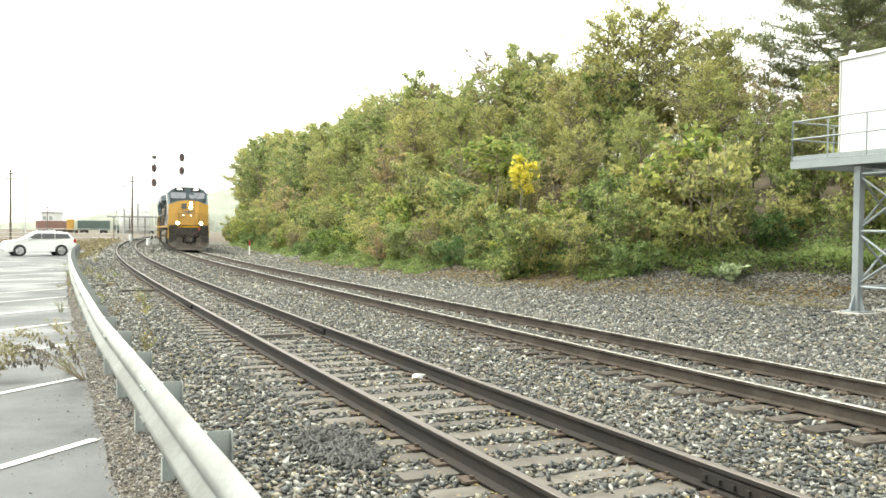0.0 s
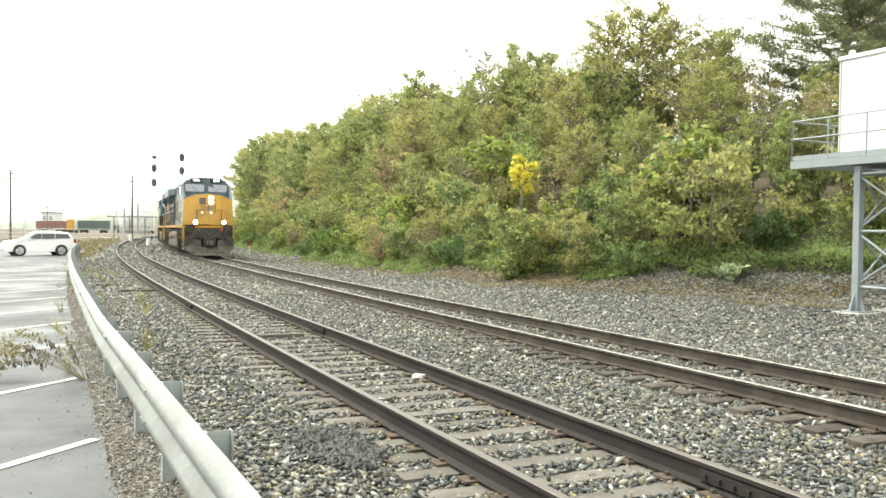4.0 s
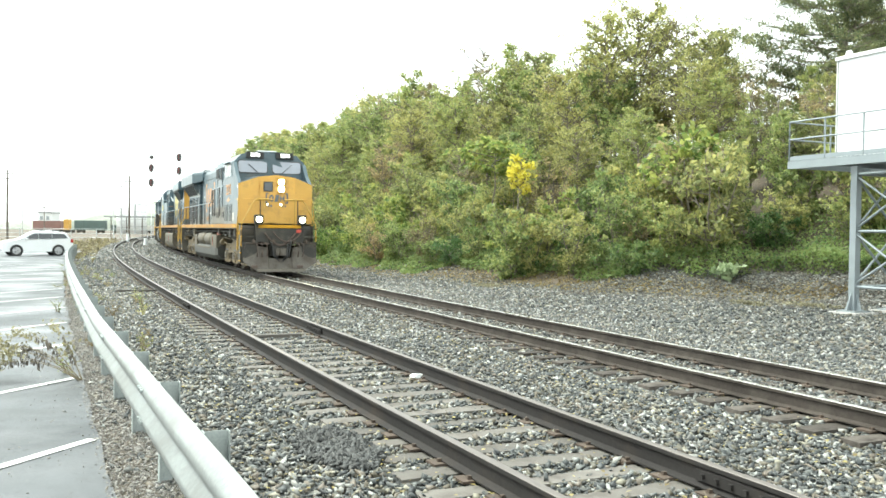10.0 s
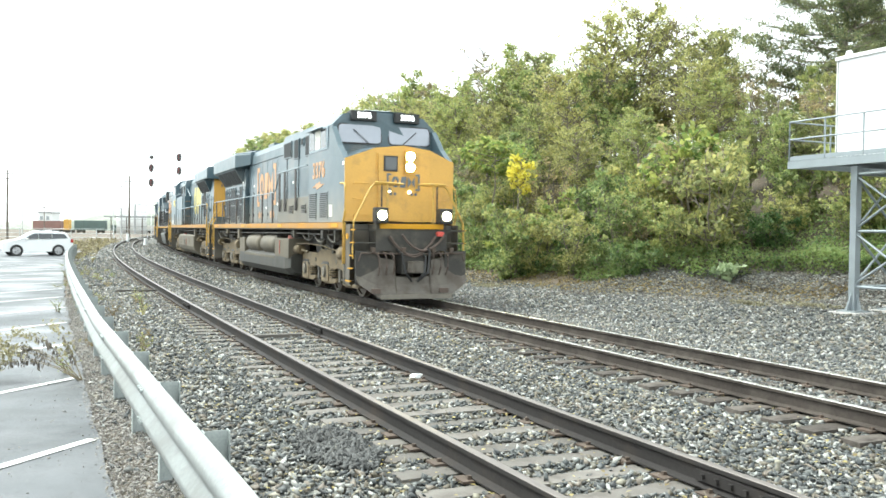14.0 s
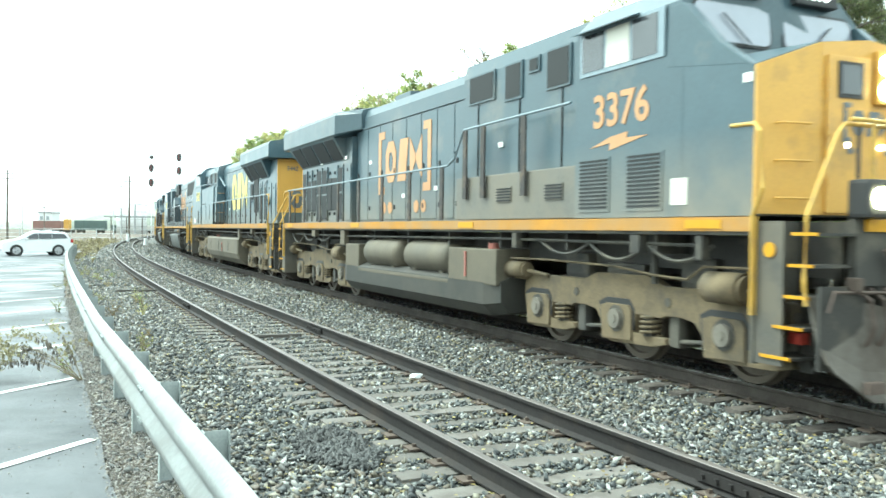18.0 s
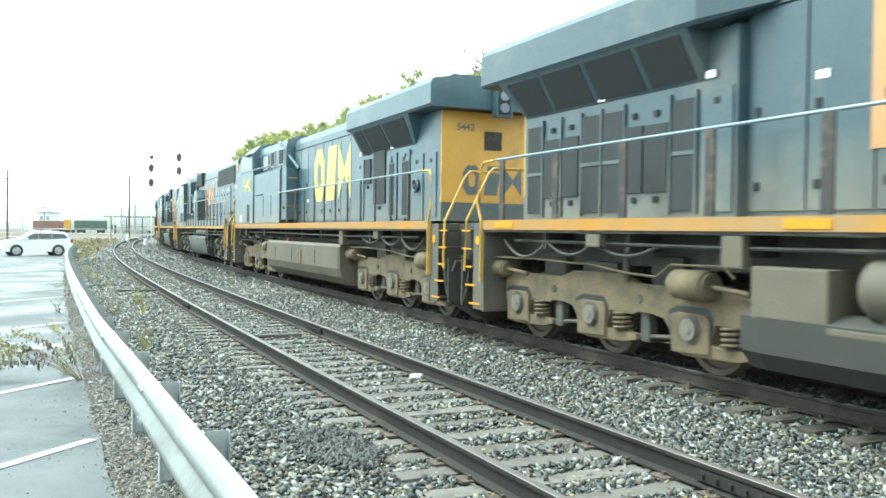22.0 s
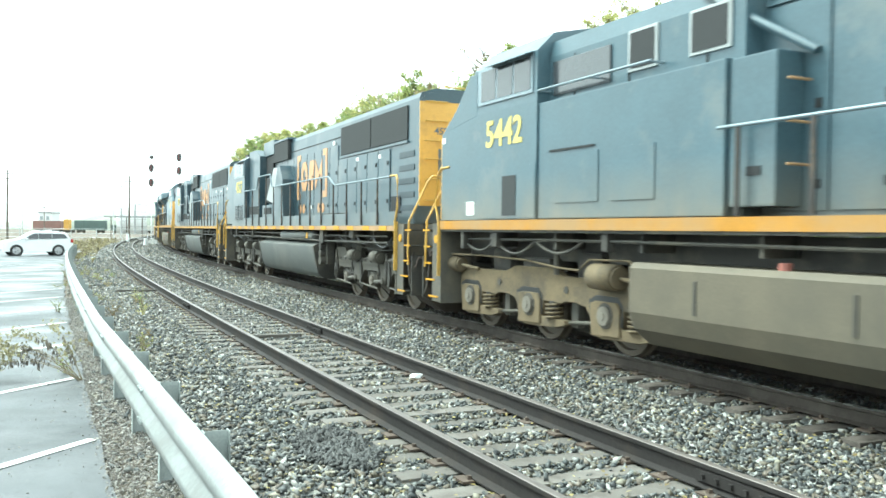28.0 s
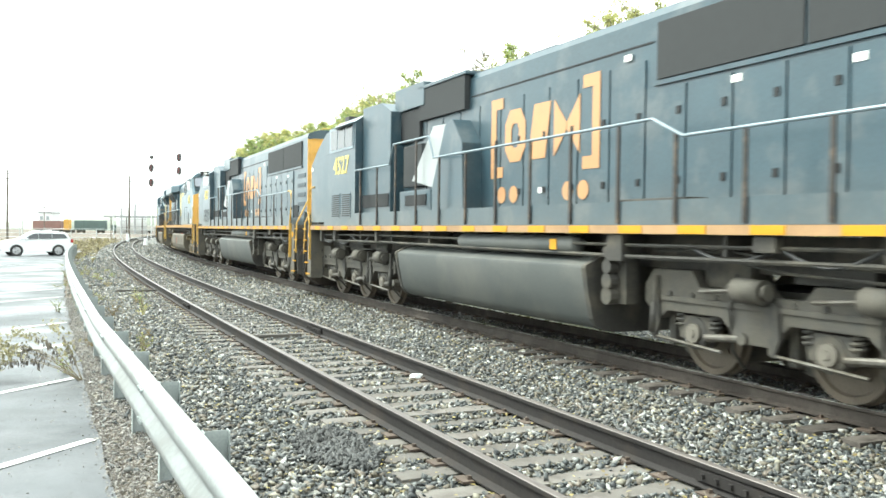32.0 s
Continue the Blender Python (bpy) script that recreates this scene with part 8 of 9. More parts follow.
        rear = [(-1.15, 1.96), (1.15, 1.96), (1.15, 3.6), (1.15, 4.19), (-1.15, 4.19), (-1.15, 3.6)]
        part("radiator_cabin", loft(bmesh.new(), [(X(length - ru), rear), (X(15.604), rear)]), blue, loco)
        # radiator housing: a broad slab that overhangs sides and rear, on sloping screens
        wt = 4.83 if front_lights else 4.75
        slab = [(-1.5, 4.2), (1.5, 4.2), (1.54, 4.25), (1.54, wt - 0.1), (1.48, wt), (0.9, wt + 0.1), (-0.9, wt + 0.1), (-1.48, wt), (-1.54, wt - 0.1), (-1.54, 4.25)]
        part("radiator_wing", loft(bmesh.new(), [(X(length - 1.06), slab), (X(15.9), slab), (X(15.1), [(y * 0.7, max(z, 4.34)) for y, z in slab])]), blue, loco, "overhanging radiator housing")
        part("radiator_top", new_box(X(length - 1.5), X(16.2), -0.85, 0.85, wt + 0.104, wt + 0.2, bevel=0.04), M_GRILL, loco, "dark radiator fan housing")
        ub = length - 1.96 if front_lights else length - 2.7
        slope_sec = [(-1.15, 3.6), (1.15, 3.6), (1.5, 4.198), (-1.5, 4.198)]
        part("radiator_core", loft(bmesh.new(), [([X(ub), X(ub), X(ub + 0.35), X(ub + 0.35)], slope_sec), (X(16.1), slope_sec)]), blue, loco)
        for sy in (-1, 1):
            edges = (20.32, 19.46, 18.33, 17.16, 16.2) if front_lights else (19.5, 18.2, 16.9, 16.2)
            for a, c in zip(edges, edges[1:]):
                bm = bmesh.new()
                n = Vector((0, sy * 0.598, -0.35)).normalized() * 0.012
                q = [Vector((X(a - 0.06), sy * 1.175, 3.645)), Vector((X(c + 0.06), sy * 1.175, 3.645)), Vector((X(c + 0.06), sy * 1.475, 4.155)), Vector((X(a - 0.06) - 0.2 * (a == edges[0]), sy * 1.475, 4.155))]
                vs = [bm.verts.new(p + n) for p in q] + [bm.verts.new(p - n) for p in q]
                for f in ((0, 1, 2, 3), (7, 6, 5, 4), (0, 4, 5, 1), (1, 5, 6, 2), (2, 6, 7, 3), (3, 7, 4, 0)):
                    bm.faces.new([vs[i] for i in f])
                bmesh.ops.recalc_face_normals(bm, faces=bm.faces)
                part("radiator_screen", bm, M_SCREEN, loco, "dark radiator screen under the overhang")
            # engine room doors with seams and latches
            for k in range(8):
                a = 8.82 + 0.845 * k
                dr = part("hood_door", new_box(X(a + 0.81), X(a), sy * (hood + 0.012) - 0.014, sy * (hood + 0.012) + 0.014, 2.02, 4.28, bevel=0.006), blue, loco, "blue engine room door")
                for z in (2.25, 3.1):
                    part("latch", new_box(X(a + 0.72), X(a + 0.64), sy * (hood + 0.03) - 0.012, sy * (hood + 0.03) + 0.012, z, z + 0.1), M_GRILL, dr)
            part("hood_ledge", new_box(X(15.5), X(8.75), sy * (hood + 0.01) - 0.03, sy * (hood + 0.01) + 0.03, 4.31, 4.35), blue, loco)
            # doors and grilles of the radiator cabin
            if front_lights:
                doors = ((19.82, 0.42, 2.06, 3.44, 1, 0.45), (19.29, 0.46, 2.29, 3.2, 1, 0), (18.8, 0.43, 2.29, 3.2, 1, 0), (18.25, 0.46, 2.05, 3.45, 1, 0.5), (17.74, 0.44, 2.05, 3.44, 1, 0.5), (17.3, 0.37, 2.29, 3.19, 1, 0), (16.8, 0.46, 2.29, 3.18, 1, 0), (16.3, 0.4, 2.04, 3.43, 1, 0.52), (15.66, 0.5, 2.02, 3.5, 0, 0))
            else:
                doors = ((16.95, 0.8, 2.38, 3.67, 1, 0), (18.03, 0.3, 2.11, 3.28, 1, 0), (18.84, 0.38, 2.1, 3.28, 1, 0), (19.36, 0.66, 1.98, 3.38, 0, 0), (20.2, 0.5, 2.05, 3.36, 0, 0), (16.3, 0.42, 2.9, 3.5, 1, 0), (15.7, 0.5, 2.02, 3.5, 0, 0), (17.85, 0.66, 2.02, 3.5, 0, 0), (18.6, 0.68, 2.02, 3.5, 0, 0))
            for a, w, z0, z1, dark, bar in doors:
                pn = part("cabin_door", new_box(X(a + w), X(a), sy * (1.172 if dark else 1.162) - 0.012, sy * (1.172 if dark else 1.162) + 0.012, z0, z1, bevel=0.006), M_LOUVRE if dark else blue, loco, "dark louvred door" if dark else "blue cabin door")
                if bar:
                    zb = z0 + (z1 - z0) * bar
                    part("crossbar", new_box(X(a + w), X(a), sy * 1.187 - 0.006, sy * 1.187 + 0.006, zb - 0.025, zb + 0.025), blue, pn)
                for zz in ((z1 + 0.1, z0 - 0.13) if dark and not bar else (z1 - 0.2,) if not dark else ()):
                    part("latch", new_box(X(a + w * 0.6), X(a + w * 0.4), sy * 1.17 - 0.012, sy * 1.17 + 0.012, zz, zz + 0.08), M_GRILL, pn)
            for u in (19.8, 19.27, 18.73, 18.23, 17.7, 16.75, 16.27) if front_lights else (19.28, 18.5):
                part("door_rib", new_box(X(u) - 0.016, X(u) + 0.016, sy * 1.172 - 0.016, sy * 1.172 + 0.016, 2.0, 3.52), blue, loco)
            if not front_lights:
                bm = lathe(bmesh.new(), [(0.13, 0.0), (0.16, 0.02), (0.13, 0.04), (0.1, 0.02), (0.13, 0.0)], (X(19.7), sy * 1.2, 2.72), axis="y", seg=20)
                rod(bm, (X(19.7), sy * 1.16, 2.72), (X(19.7), sy * 1.23, 2.72), 0.03, 8)
                for q in range(3):
                    rod(bm, (X(19.7), sy * 1.22, 2.72), (X(19.7) + 0.14 * math.cos(2.1 * q), sy * 1.22, 2.72 + 0.14 * math.sin(2.1 * q)), 0.012, 6)
                part("hand_wheel", bm, blue, loco, "brake hand wheel")
            # grilles high in the auxiliary section
            for a, b, z0, z1 in (((8.45, 7.45, 4.05, 4.58), (7.1, 6.5, 3.95, 4.58), (6.3, 5.95, 4.3, 4.56), (5.75, 5.05, 3.95, 4.58)) if front_lights else ((8.5, 7.8, 3.9, 4.45), (7.2, 6.6, 3.9, 4.45))):
                gr = part("grille", new_box(X(a), X(b), sy * 1.29 - 0.02, sy * 1.29 + 0.02, z0, z1, bevel=0.01), M_DUCT if not front_lights else blue, loco, "intake grille")
                part("mesh", new_box(X(a) + 0.05, X(b) - 0.05, sy * 1.305 - 0.014, sy * 1.305 + 0.014, z0 + 0.04, z1 - 0.04), M_SCREEN, gr)
            if not front_lights:
                part("side_window", new_box(X(6.2), X(4.75), sy * 1.29 - 0.02, sy * 1.29 + 0.02, 3.84, 4.36, bevel=0.01), M_DARKGLASS, loco, "dark window strip behind the cab")
                for u, w in ((5.1, 1.1), (6.5, 0.9)):
                    part("hatch", new_box(X(u + w), X(u), sy * 1.475 - 0.01, sy * 1.475 + 0.01, 2.19, 2.9, bevel=0.004), blue, loco, "flush hatch")
                bx = part("battery_box", new_box(X(9.3), X(8.62), min(sy * 1.03, sy * 1.42), max(sy * 1.03, sy * 1.42), 2.06, 3.72, bevel=0.02), blue, loco, "tall blue box beside the walkway")
                part("latch", new_box(X(9.1), X(8.9), sy * 1.425 - 0.01, sy * 1.425 + 0.01, 2.4, 2.5), M_GRILL, bx)
                for z in (2.5, 2.95, 3.4):
                    part("ladder_rung", rod(bmesh.new(), (X(9.42), sy * 1.06, z), (X(9.42), sy * 1.38, z), 0.016, 6), M_STRIPE_FADED, loco)
                part("strut", rod(bmesh.new(), (X(8.0), sy * 1.3, 4.62), (X(9.5), sy * 1.06, 3.7), 0.05, 8), blue, loco, "blue sloping strut")
                part("hatch_rail", new_box(X(6.1), X(4.95), sy * 1.48 - 0.012, sy * 1.48 + 0.012, 2.96, 2.99), M_GRILL, loco)
            for a in (8.1, 6.6, 5.3):
                part("seam", new_box(X(a) - 0.012, X(a) + 0.012, sy * 1.285 - 0.01, sy * 1.285 + 0.01, 2.75, 4.4), M_GRILL, loco)
            for a in (6.5, 4.95) if front_lights else ():
                lv = part("louvre", new_box(X(a + 0.5), X(a), sy * 1.475 - 0.01, sy * 1.475 + 0.01, 2.24, 2.5), low, loco, "small louvre")
                for k in range(5):
                    part("slat", new_box(X(a + 0.48), X(a + 0.02), sy * 1.49 - 0.012, sy * 1.49 + 0.012, 2.26 + k * 0.048, 2.282 + k * 0.048), M_GRILL, lv)
            # small stencils
            for u, z in ((9.2, 3.55), (10.6, 2.6), (12.4, 2.5), (7.3, 3.2), (14.6, 3.4), (16.1, 3.62), (18.3, 3.62)):
                y = 1.3 if u < 8.7 else (hood + 0.03 if u < 15.6 else 1.183)
                part("stencil", new_box(X(u), X(u - 0.16), sy * y - 0.005, sy * y + 0.005, z, z + 0.09), M_WHITE_TAPE, loco, "small white stencil panel")
        ucx = 12.35 if emblem_brackets else 13.0
        for sy in (-1, 1):
            emblem(loco, side_plane(X(ucx), sy * (hood + 0.032), 3.36, sy), 3.3 if emblem_brackets else 3.5, emblem_mat, emblem_brackets)
        # rear wall
        xr = X(length - ru + 0.01)
        part("rear_wall", new_box(xr - 0.03, xr + 0.005, -1.15, 1.15, 2.34, 4.18), M_YELLOW, loco, "yellow rear end of the hood")
        part("rear_wall_foot", new_box(xr - 0.028, xr + 0.005, -1.15, 1.15, 1.96, 2.335), blue, loco)
        emblem(loco, Matrix.Translation((xr - 0.032, 0.0, 2.8)) @ Matrix(((0, 0, -1, 0), (-1, 0, 0, 0), (0, 1, 0, 0), (0, 0, 0, 1))), 1.35, M_NAVY, False)
        if not front_lights:
            lettering("road_number", number, 0.2, M_NAVY, loco, Matrix.Translation((xr - 0.034, 0.62, 3.86)) @ Matrix(((0, 0, -1, 0), (-1, 0, 0, 0), (0, 1, 0, 0), (0, 0, 0, 1))), bold=0.004)
        xw = X(length - 1.055)
        rl = part("rear_light", new_box(xw - 0.16, xw, -0.2, 0.2, 4.04, 4.66, bevel=0.03), blue, loco, "twin rear headlight")
        part("lamp_plate", new_box(xw - 0.168, xw - 0.158, -0.13, 0.13, 4.1, 4.6, bevel=0.003), M_GRILL, rl)
        for z in (4.23, 4.47):
            part("lens", rod(bmesh.new(), (xw - 0.162, 0, z), (xw - 0.185, 0, z), 0.1, 16), M_GLASS, rl, "unlit lamp lens")
        part("rear_panel", new_box(xr - 0.045, xr - 0.03, -0.2, 0.2, 3.42, 3.8, bevel=0.004), M_POST, loco, "rusty vent panel")
        # exhaust stack
        part("exhaust", new_box(X(14.0), X(13.0), -0.6, 0.6, 4.7 + up, 4.94 + up, bevel=0.03), blue, loco)
    else:
        body = [(-hood, 2.08), (hood, 2.08), (hood, 4.65), (hood - 0.05, 4.76), (0.6, 4.87), (-0.6, 4.87), (-hood + 0.05, 4.76), (-hood, 4.65)]
        rear_u = length - 1.15
        part("engine_hood", loft(bmesh.new(), [(X(rear_u), body), (X(6.6), body)]), blue, loco)
        part("hood_foot", new_box(X(rear_u), X(6.6), -hood - 0.12, hood + 0.12, 1.905, 2.076), blue, loco)
        aux = [(-1.28, 1.92), (1.28, 1.92), (1.28, 4.2), (0.9, 4.66), (-0.9, 4.66), (-1.28, 4.2)]
        part("auxiliary_cabinet", loft(bmesh.new(), [(X(6.6 - 0.004), aux), (X(u_cab1 + 0.004), aux)]), blue, loco)
        xr = X(rear_u)
        part("rear_wall", new_box(xr - 0.03, xr + 0.005, -hood, hood, 2.3, 4.57), M_YELLOW, loco, "yellow rear end of the hood")
        bm = prism(bmesh.new(), [(-hood, 4.574), (hood, 4.574), (hood - 0.06, 4.66), (0.6, 4.83), (-0.6, 4.83), (-hood + 0.06, 4.66)], xr - 0.028, xr - 0.002, "x")
        part("rear_wall_top", bm, blue, loco)
        part("rear_wall_foot", new_box(xr - 0.028, xr + 0.005, -hood - 0.1, hood + 0.1, 1.93, 2.296), blue, loco)
        emblem(loco, Matrix.Translation((xr - 0.032, -0.15, 3.22)) @ Matrix(((0, 0, -1, 0), (-1, 0, 0, 0), (0, 1, 0, 0), (0, 0, 0, 1))), 1.45, M_NAVY, True)
        lettering("road_number", number, 0.22, M_NAVY, loco, Matrix.Translation((xr - 0.034, 0.42, 3.93)) @ Matrix(((0, 0, -1, 0), (-1, 0, 0, 0), (0, 1, 0, 0), (0, 0, 0, 1))), bold=0.004)
        rl = part("rear_light", new_box(xr - 0.14, xr - 0.031, -0.72, -0.1, 4.06, 4.36, bevel=0.06), M_TANK, loco, "twin rear headlight")
        for y in (-0.54, -0.28):
            part("lens", rod(bmesh.new(), (xr - 0.13, y, 4.21), (xr - 0.16, y, 4.21), 0.1, 16), M_WHITE_TAPE, rl, "unlit lamp lens")
        for z in (2.42, 2.88, 3.32, 3.72, 4.15, 4.57):
            for y0 in (0.35,):
                part("rung", tube(bmesh.new(), [(xr - 0.02, y0, z), (xr - 0.09, y0, z), (xr - 0.09, y0 + 0.5, z), (xr - 0.02, y0 + 0.5, z)], 0.014, 6), M_RAILING, loco)
        for sy in (-1, 1):
            y = sy * hood
            # radiator screens, two long panels
            for a, b in ((length - 1.8, length - 4.25), (length - 4.3, length - 6.75)):
                part("radiator_screen", new_box(X(a), X(b), y - 0.03, y + 0.03, 3.8, 4.56, bevel=0.01), M_SCREEN, loco, "long dark radiator screen")
            part("screen_rail", new_box(X(length - 1.75), X(length - 6.8), y - 0.045, y + 0.045, 3.72, 3.775), blue, loco)
            # hood doors
            k = 0
            u = length - 2.9
            while u > 7.6:
                if u - 0.75 > 7.4:
                    z1 = 3.68 if u > length - 7 else 4.1
                    dr = part("hood_door", new_box(X(u), X(u - 0.78), y + sy * 0.012 - 0.014, y + sy * 0.012 + 0.014, 2.14, z1, bevel=0.006), blue, loco, "blue engine room door")
                    for z in (2.4, 3.3):
                        part("latch", new_box(X(u - 0.08), X(u - 0.16), y + sy * 0.03 - 0.012, y + sy * 0.03 + 0.012, z, z + 0.1), M_GRILL, dr)
                u -= 0.82
            part("vent", new_box(X(length - 2.2), X(length - 2.8), y + sy * 0.01 - 0.014, y + sy * 0.01 + 0.014, 2.15, 2.55), M_GRILL, loco, "dark vent at the hood's foot")
            # louvres at the rear corner: thin strips, darkened to stand for shaded slots
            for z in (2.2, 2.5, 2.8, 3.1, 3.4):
                part("louvre", new_box(X(length - 1.4), X(length - 2.3), y + sy * 0.004 - 0.012, y + sy * 0.004 + 0.012, z, z + 0.13), M_SLOT_SHADE, loco, "louvre slot shown as a darkened strip")
            # dynamic brake and inertial intakes near the cab
            part("brake_grille", new_box(X(length - 12.38), X(length - 14.57), min(y, sy * 1.1), max(y, sy * 1.1), 4.1, 4.76, bevel=0.01), M_SCREEN, loco, "dark dynamic brake grille")
            part("grille_roof", new_box(X(length - 12.3), X(length - 14.6), min(sy * 0.2, sy * 1.12), max(sy * 0.2, sy * 1.12), 4.765, 4.83, bevel=0.01), blue, loco)
            part("filter_box", new_box(X(length - 14.3), X(length - 15.95), min(sy * 0.3, sy * 1.12), max(sy * 0.3, sy * 1.12), 4.42, 4.93, bevel=0.02), blue, loco, "pale blue filter box on the roof")
            part("intake", new_box(X(length - 14.6), X(length - 15.66), y - 0.1, y + 0.1, 3.7, 4.4, bevel=0.02), M_GRILL, loco, "dark air intake")
            bm = prism(bmesh.new(), [(X(length - 17.56), 2.1), (X(length - 15.69), 2.1), (X(length - 15.69), 4.44), (X(length - 16.3), 4.7), (X(length - 17.56), 4.72)], min(sy * 0.9, sy * 1.32), max(sy * 0.9, sy * 1.32), bevel=0.015)
            part("inertial_box", bm, blue, loco, "blue electrical cabinet")
            part("cabinet_foot", new_box(X(length - 17.5), X(length - 15.75), sy * 1.33 - 0.01, sy * 1.33 + 0.01, 2.3, 2.6), M_GRILL, loco, "dark low vent")
            bm = prism(bmesh.new(), [(X(length - 11.77), 2.1), (X(length - 11.85), 3.4), (X(length - 12.27), 3.87), (X(length - 12.6), 3.8), (X(length - 13.2), 2.6), (X(length - 13.2), 2.1)], min(sy * 0.98, sy * 1.4), max(sy * 0.98, sy * 1.4), bevel=0.015)
            part("blower_duct", bm, blue, loco, "sloping blower duct")
            bm = prism(bmesh.new(), [(X(length - 12.62), 3.82), (X(length - 13.22), 2.62), (X(length - 14.28), 2.8), (X(length - 13.2), 3.84)], min(sy * 1.0, sy * 1.38), max(sy * 1.0, sy * 1.38), bevel=0.01)
            part("duct_face", bm, M_DUCT, loco, "pale sloping duct face")
            part("cabinet", new_box(X(length - 13.3), X(length - 14.95), min(sy * 1.0, sy * 1.38), max(sy * 1.0, sy * 1.38), 2.1, 2.6, bevel=0.03), blue, loco)
            part("vent", new_box(X(length - 13.5), X(length - 14.6), sy * 1.39 - 0.01, sy * 1.39 + 0.01, 2.28, 2.5), M_GRILL, loco, "small dark vent")
            part("blower_housing", new_box(X(length - 14.2), X(length - 15.2), min(sy * 0.98, sy * 1.2), max(sy * 0.98, sy * 1.2), 2.7, 3.6, bevel=0.03), M_LOUVRE, loco)
            part("toolbox", new_box(X(length - 5.6), X(length - 6.9), min(sy * 1.12, sy * 1.46), max(sy * 1.12, sy * 1.46), 1.91, 2.2, bevel=0.02), M_UNDER, loco, "dark tool box on the walkway")
            for u, z in ((length - 3.5, 3.5), (length - 5.2, 3.55), (length - 7.3, 4.15), (length - 12, 2.5), (length - 9.6, 2.4)):
                part("stencil", new_box(X(u), X(u - 0.16), y + sy * 0.03 - 0.005, y + sy * 0.03 + 0.005, z, z + 0.09), M_WHITE_TAPE, loco, "small white stencil panel")
            emblem(loco, side_plane(X(length - 9.72), y + sy * 0.032, 3.42, sy), 3.55, emblem_mat, emblem_brackets, tall=0.255)
            part("roof_seam", new_box(X(length - 6.85), X(length - 12.3), y + sy * 0.004 - 0.008, y + sy * 0.004 + 0.008, 4.31, 4.335), M_GRILL, loco)
        # roof fans
        for u in (length - 2.6, length - 4.2, length - 5.8, length - 12.6):
            part("roof_fan", rod(bmesh.new(), (X(u), 0, 4.82), (X(u), 0, 4.92), 0.58, 24), M_GRILL, loco, "round roof fan")
        part("exhaust", new_box(X(length - 11.2), X(length - 10.4), -0.3, 0.3, 4.8, 5.0, bevel=0.03), M_GRILL, loco)
        part("roof_railing", tube(bmesh.new(), [(X(rear_u - 0.1), -0.5, 4.82), (X(rear_u - 0.1), -0.5, 4.93), (X(rear_u - 0.1), 0.5, 4.93), (X(rear_u - 0.1), 0.5, 4.82)], 0.015, 6), M_RAILING, loco)
    # --- side handrails with posts
    for sy in (-1, 1):
        ye = sy * 1.52
        if wide:
            if front_lights:
                path = [(4.7, 3.62), (8.2, 3.58), (8.6, 3.1), (8.9, 2.98), (length - 1.6, 2.95)]
            else:
                path = [(4.65, 3.92), (7.35, 3.92)]
        else:
            path = [(length - 15.8, 2.5), (length - 15.2, 2.6)]
        if wide and not front_lights:
            part("handrail", tube(bmesh.new(), [(X(u), ye, z) for u, z in path], 0.02, 8), M_STEELRAIL, loco, "pale steel handrail")
            for u in (4.65, 6.0, 7.3):
                part("handrail_bracket", rod(bmesh.new(), (X(u), ye, 3.92), (X(u), sy * 1.29, 3.92), 0.016, 6), M_STEELRAIL, loco)
            path = [(8.55, 2.95), (length - 1.5, 2.95)]
        if not wide:
            path = [(u_cab1 + 0.1, 3.2), (length - 15.25, 3.2), (length - 15.0, 3.62), (length - 13.1, 3.62), (length - 12.85, 3.18), (length - 6.18, 3.18), (length - 5.6, 2.92), (length - 1.5, 2.93)]
        part("handrail", tube(bmesh.new(), [(X(u), ye, z) for u, z in path], 0.022, 8), M_STEELRAIL, loco, "pale steel handrail")
        us = [p[0] for p in path]
        zs = [p[1] for p in path]
        n = 12 if wide else 14
        stand_at = [us[0] + (us[-1] - us[0]) * (k + 0.3) / n for k in range(n)]
        if wide and front_lights:
            stand_at = [6.05, 7.45, 8.15] + [9.15 + 1.62 * k for k in range(8)]
        for u in stand_at:
            z = float(np.interp(u, us, zs))
            foot = (1.96 if wide else 1.88) if not (wide and u < 8.6) else 2.33 if front_lights else 3.74
            wdt = 0.075 if (wide and front_lights) else 0.028
            part("handrail_post", new_box(X(u) - wdt, X(u) + wdt, ye - 0.015, ye + 0.015, foot, z), M_POST, loco, "dark flat handrail post")
    return loco, sets


TRAIN = []


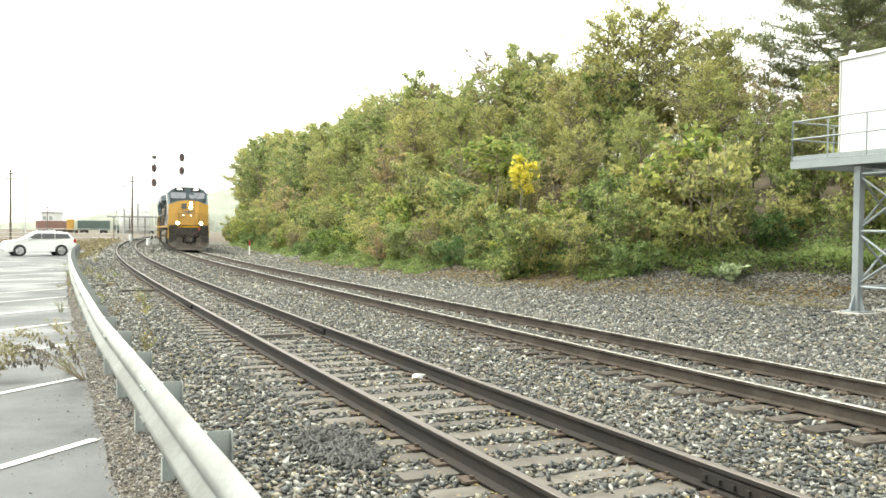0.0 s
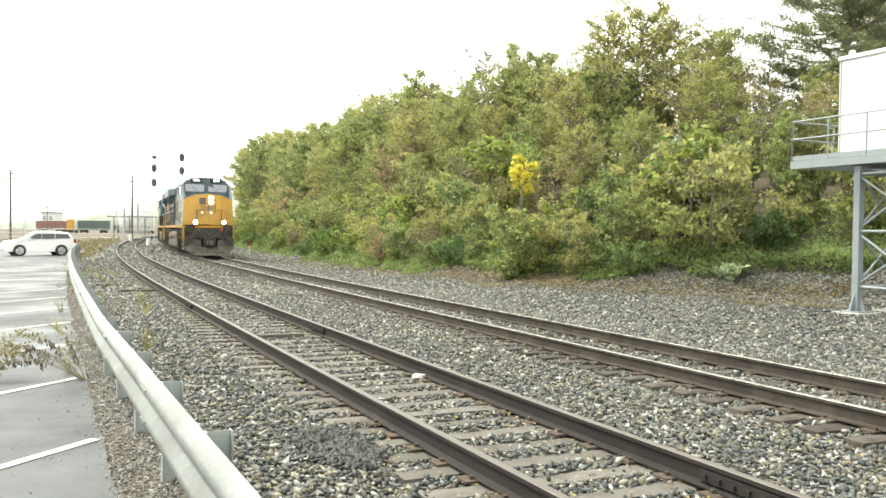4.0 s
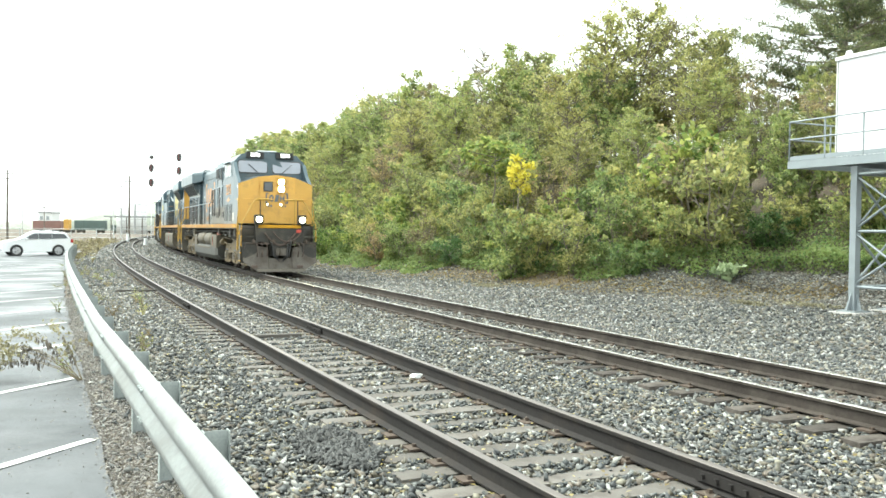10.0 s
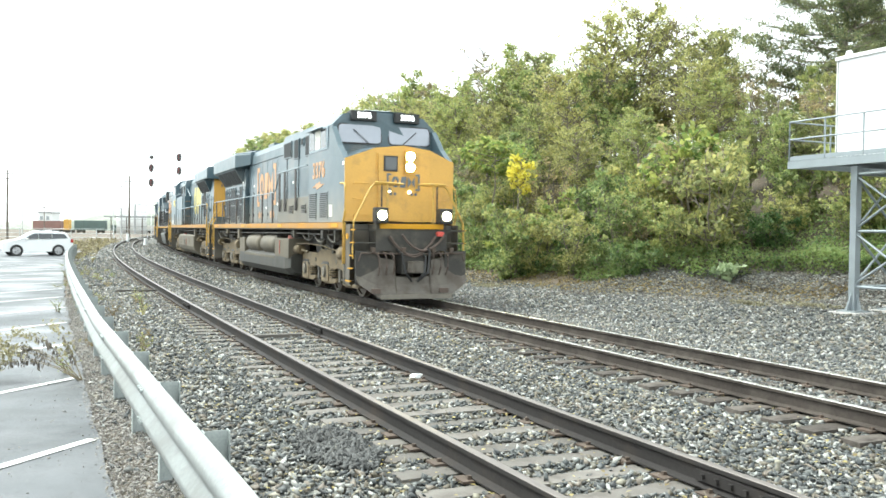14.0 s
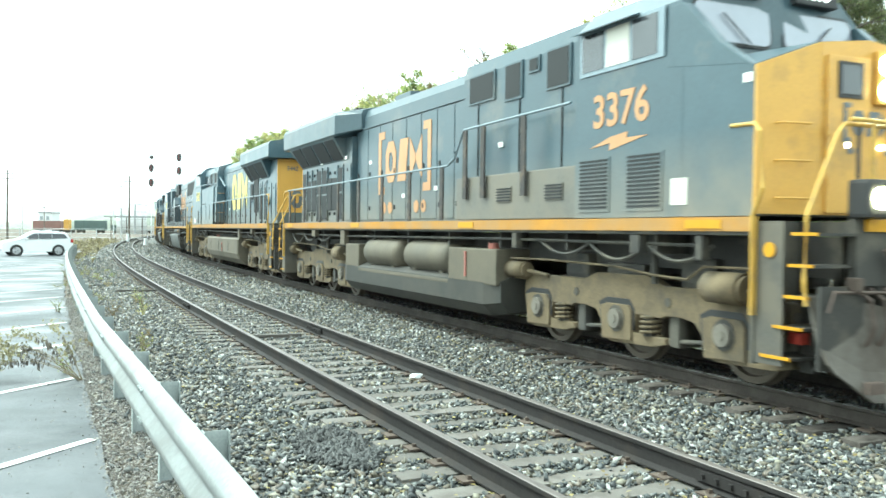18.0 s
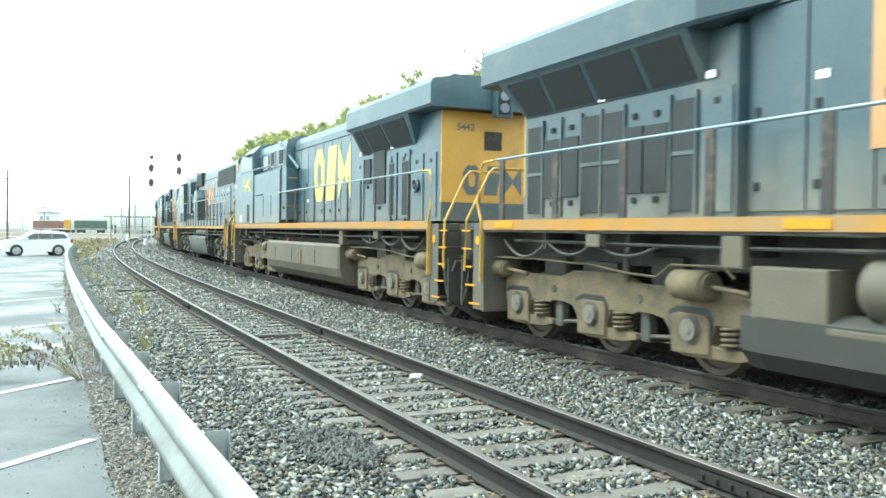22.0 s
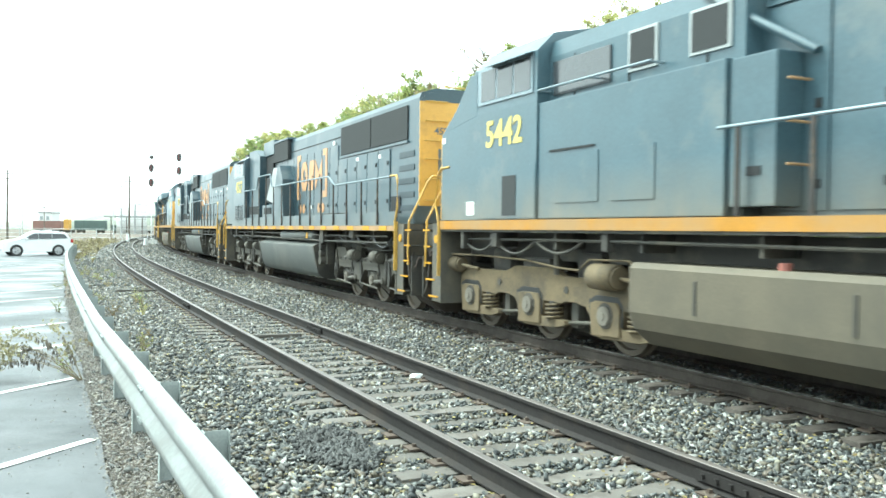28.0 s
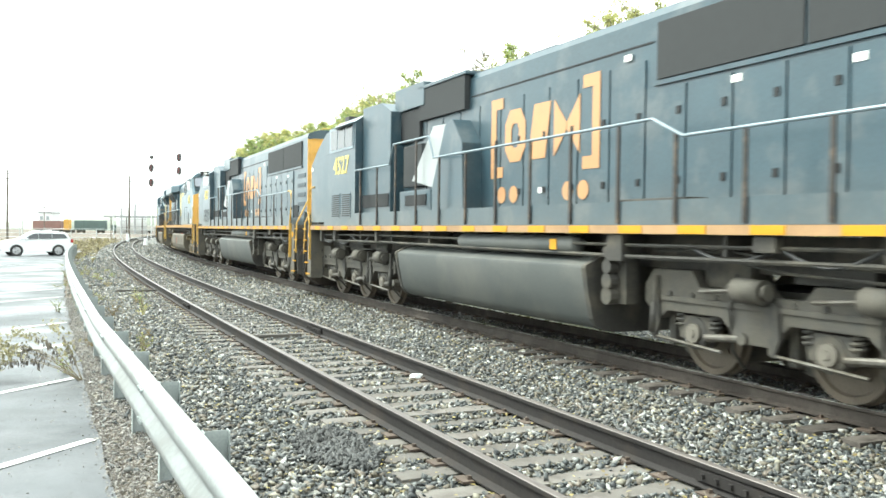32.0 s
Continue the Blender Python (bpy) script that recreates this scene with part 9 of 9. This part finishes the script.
def train():
    """Six engines coupled; way gives the lead coupler's distance behind the train's nose, and which end leads."""
    g = "engines of the train"
    T = [
        ("wide", 22.3, "3376", "blue and yellow diesel locomotive with lit headlights leading the train", True, M_ORANGE, True, 1),
        ("wide", 22.3, "5442", "blue diesel locomotive with yellow emblem, coupled tail first", False, M_DECAL, False, -1),
        ("slim", 22.55, "4527", "dusty blue six-axle diesel locomotive with orange emblem, tail first", False, M_ORANGE, True, -1),
        ("slim", 22.55, "4527", "dusty blue six-axle diesel locomotive far back in the train", False, M_ORANGE, True, -1),
        ("wide", 22.3, "5442", "blue and yellow diesel locomotive facing forward in mid train", False, M_DECAL, False, 1),
        ("wide", 22.3, "5442", "dark blue diesel locomotive at the tail of the engines", False, M_DECAL, False, -1),
    ]
    back = 0.0
    for kind, ln, num, lab, lit, em, br, way in T:
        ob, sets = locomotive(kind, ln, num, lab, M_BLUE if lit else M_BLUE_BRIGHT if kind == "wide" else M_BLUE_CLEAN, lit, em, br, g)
        TRAIN.append((ob, sets, back, ln, way))
        back += ln


train()


def lead(t):
    """Where the train's front coupler is on the running track's own measure, at t seconds."""
    d = t - 16
    return 10.872 - 3.4655 * d + 0.00244 * d * d


def on_line(q):
    return Vector((float(np.interp(q, _s2, _x2)), float(np.interp(q, _s2, _y2)), 0.0))


def engine_pose(t, back, ln, way):
    a, b = on_line(lead(t) + back + 3.82), on_line(lead(t) + back + ln - 3.82)
    d = (a - b).normalized() * way
    return Matrix.Translation((a + b) / 2) @ Matrix.Rotation(math.atan2(d.y, d.x), 4, "Z")


def motions():
    times = [0, 0.1] + [0.5 * k for k in range(1, 64)] + [31.9, 32.0]
    spin_times = [0.2 * k for k in range(161)]
    for ob, sets, back, ln, way in TRAIN:
        walk(ob, [(t, engine_pose(t, back, ln, way)) for t in times])
        for w in sets:
            here = w.location.copy()
            walk(w, [(t, Matrix.Translation(here) @ Matrix.Rotation((lead(0) - lead(t)) / 0.53 * way, 4, "Y")) for t in spin_times])


motions()
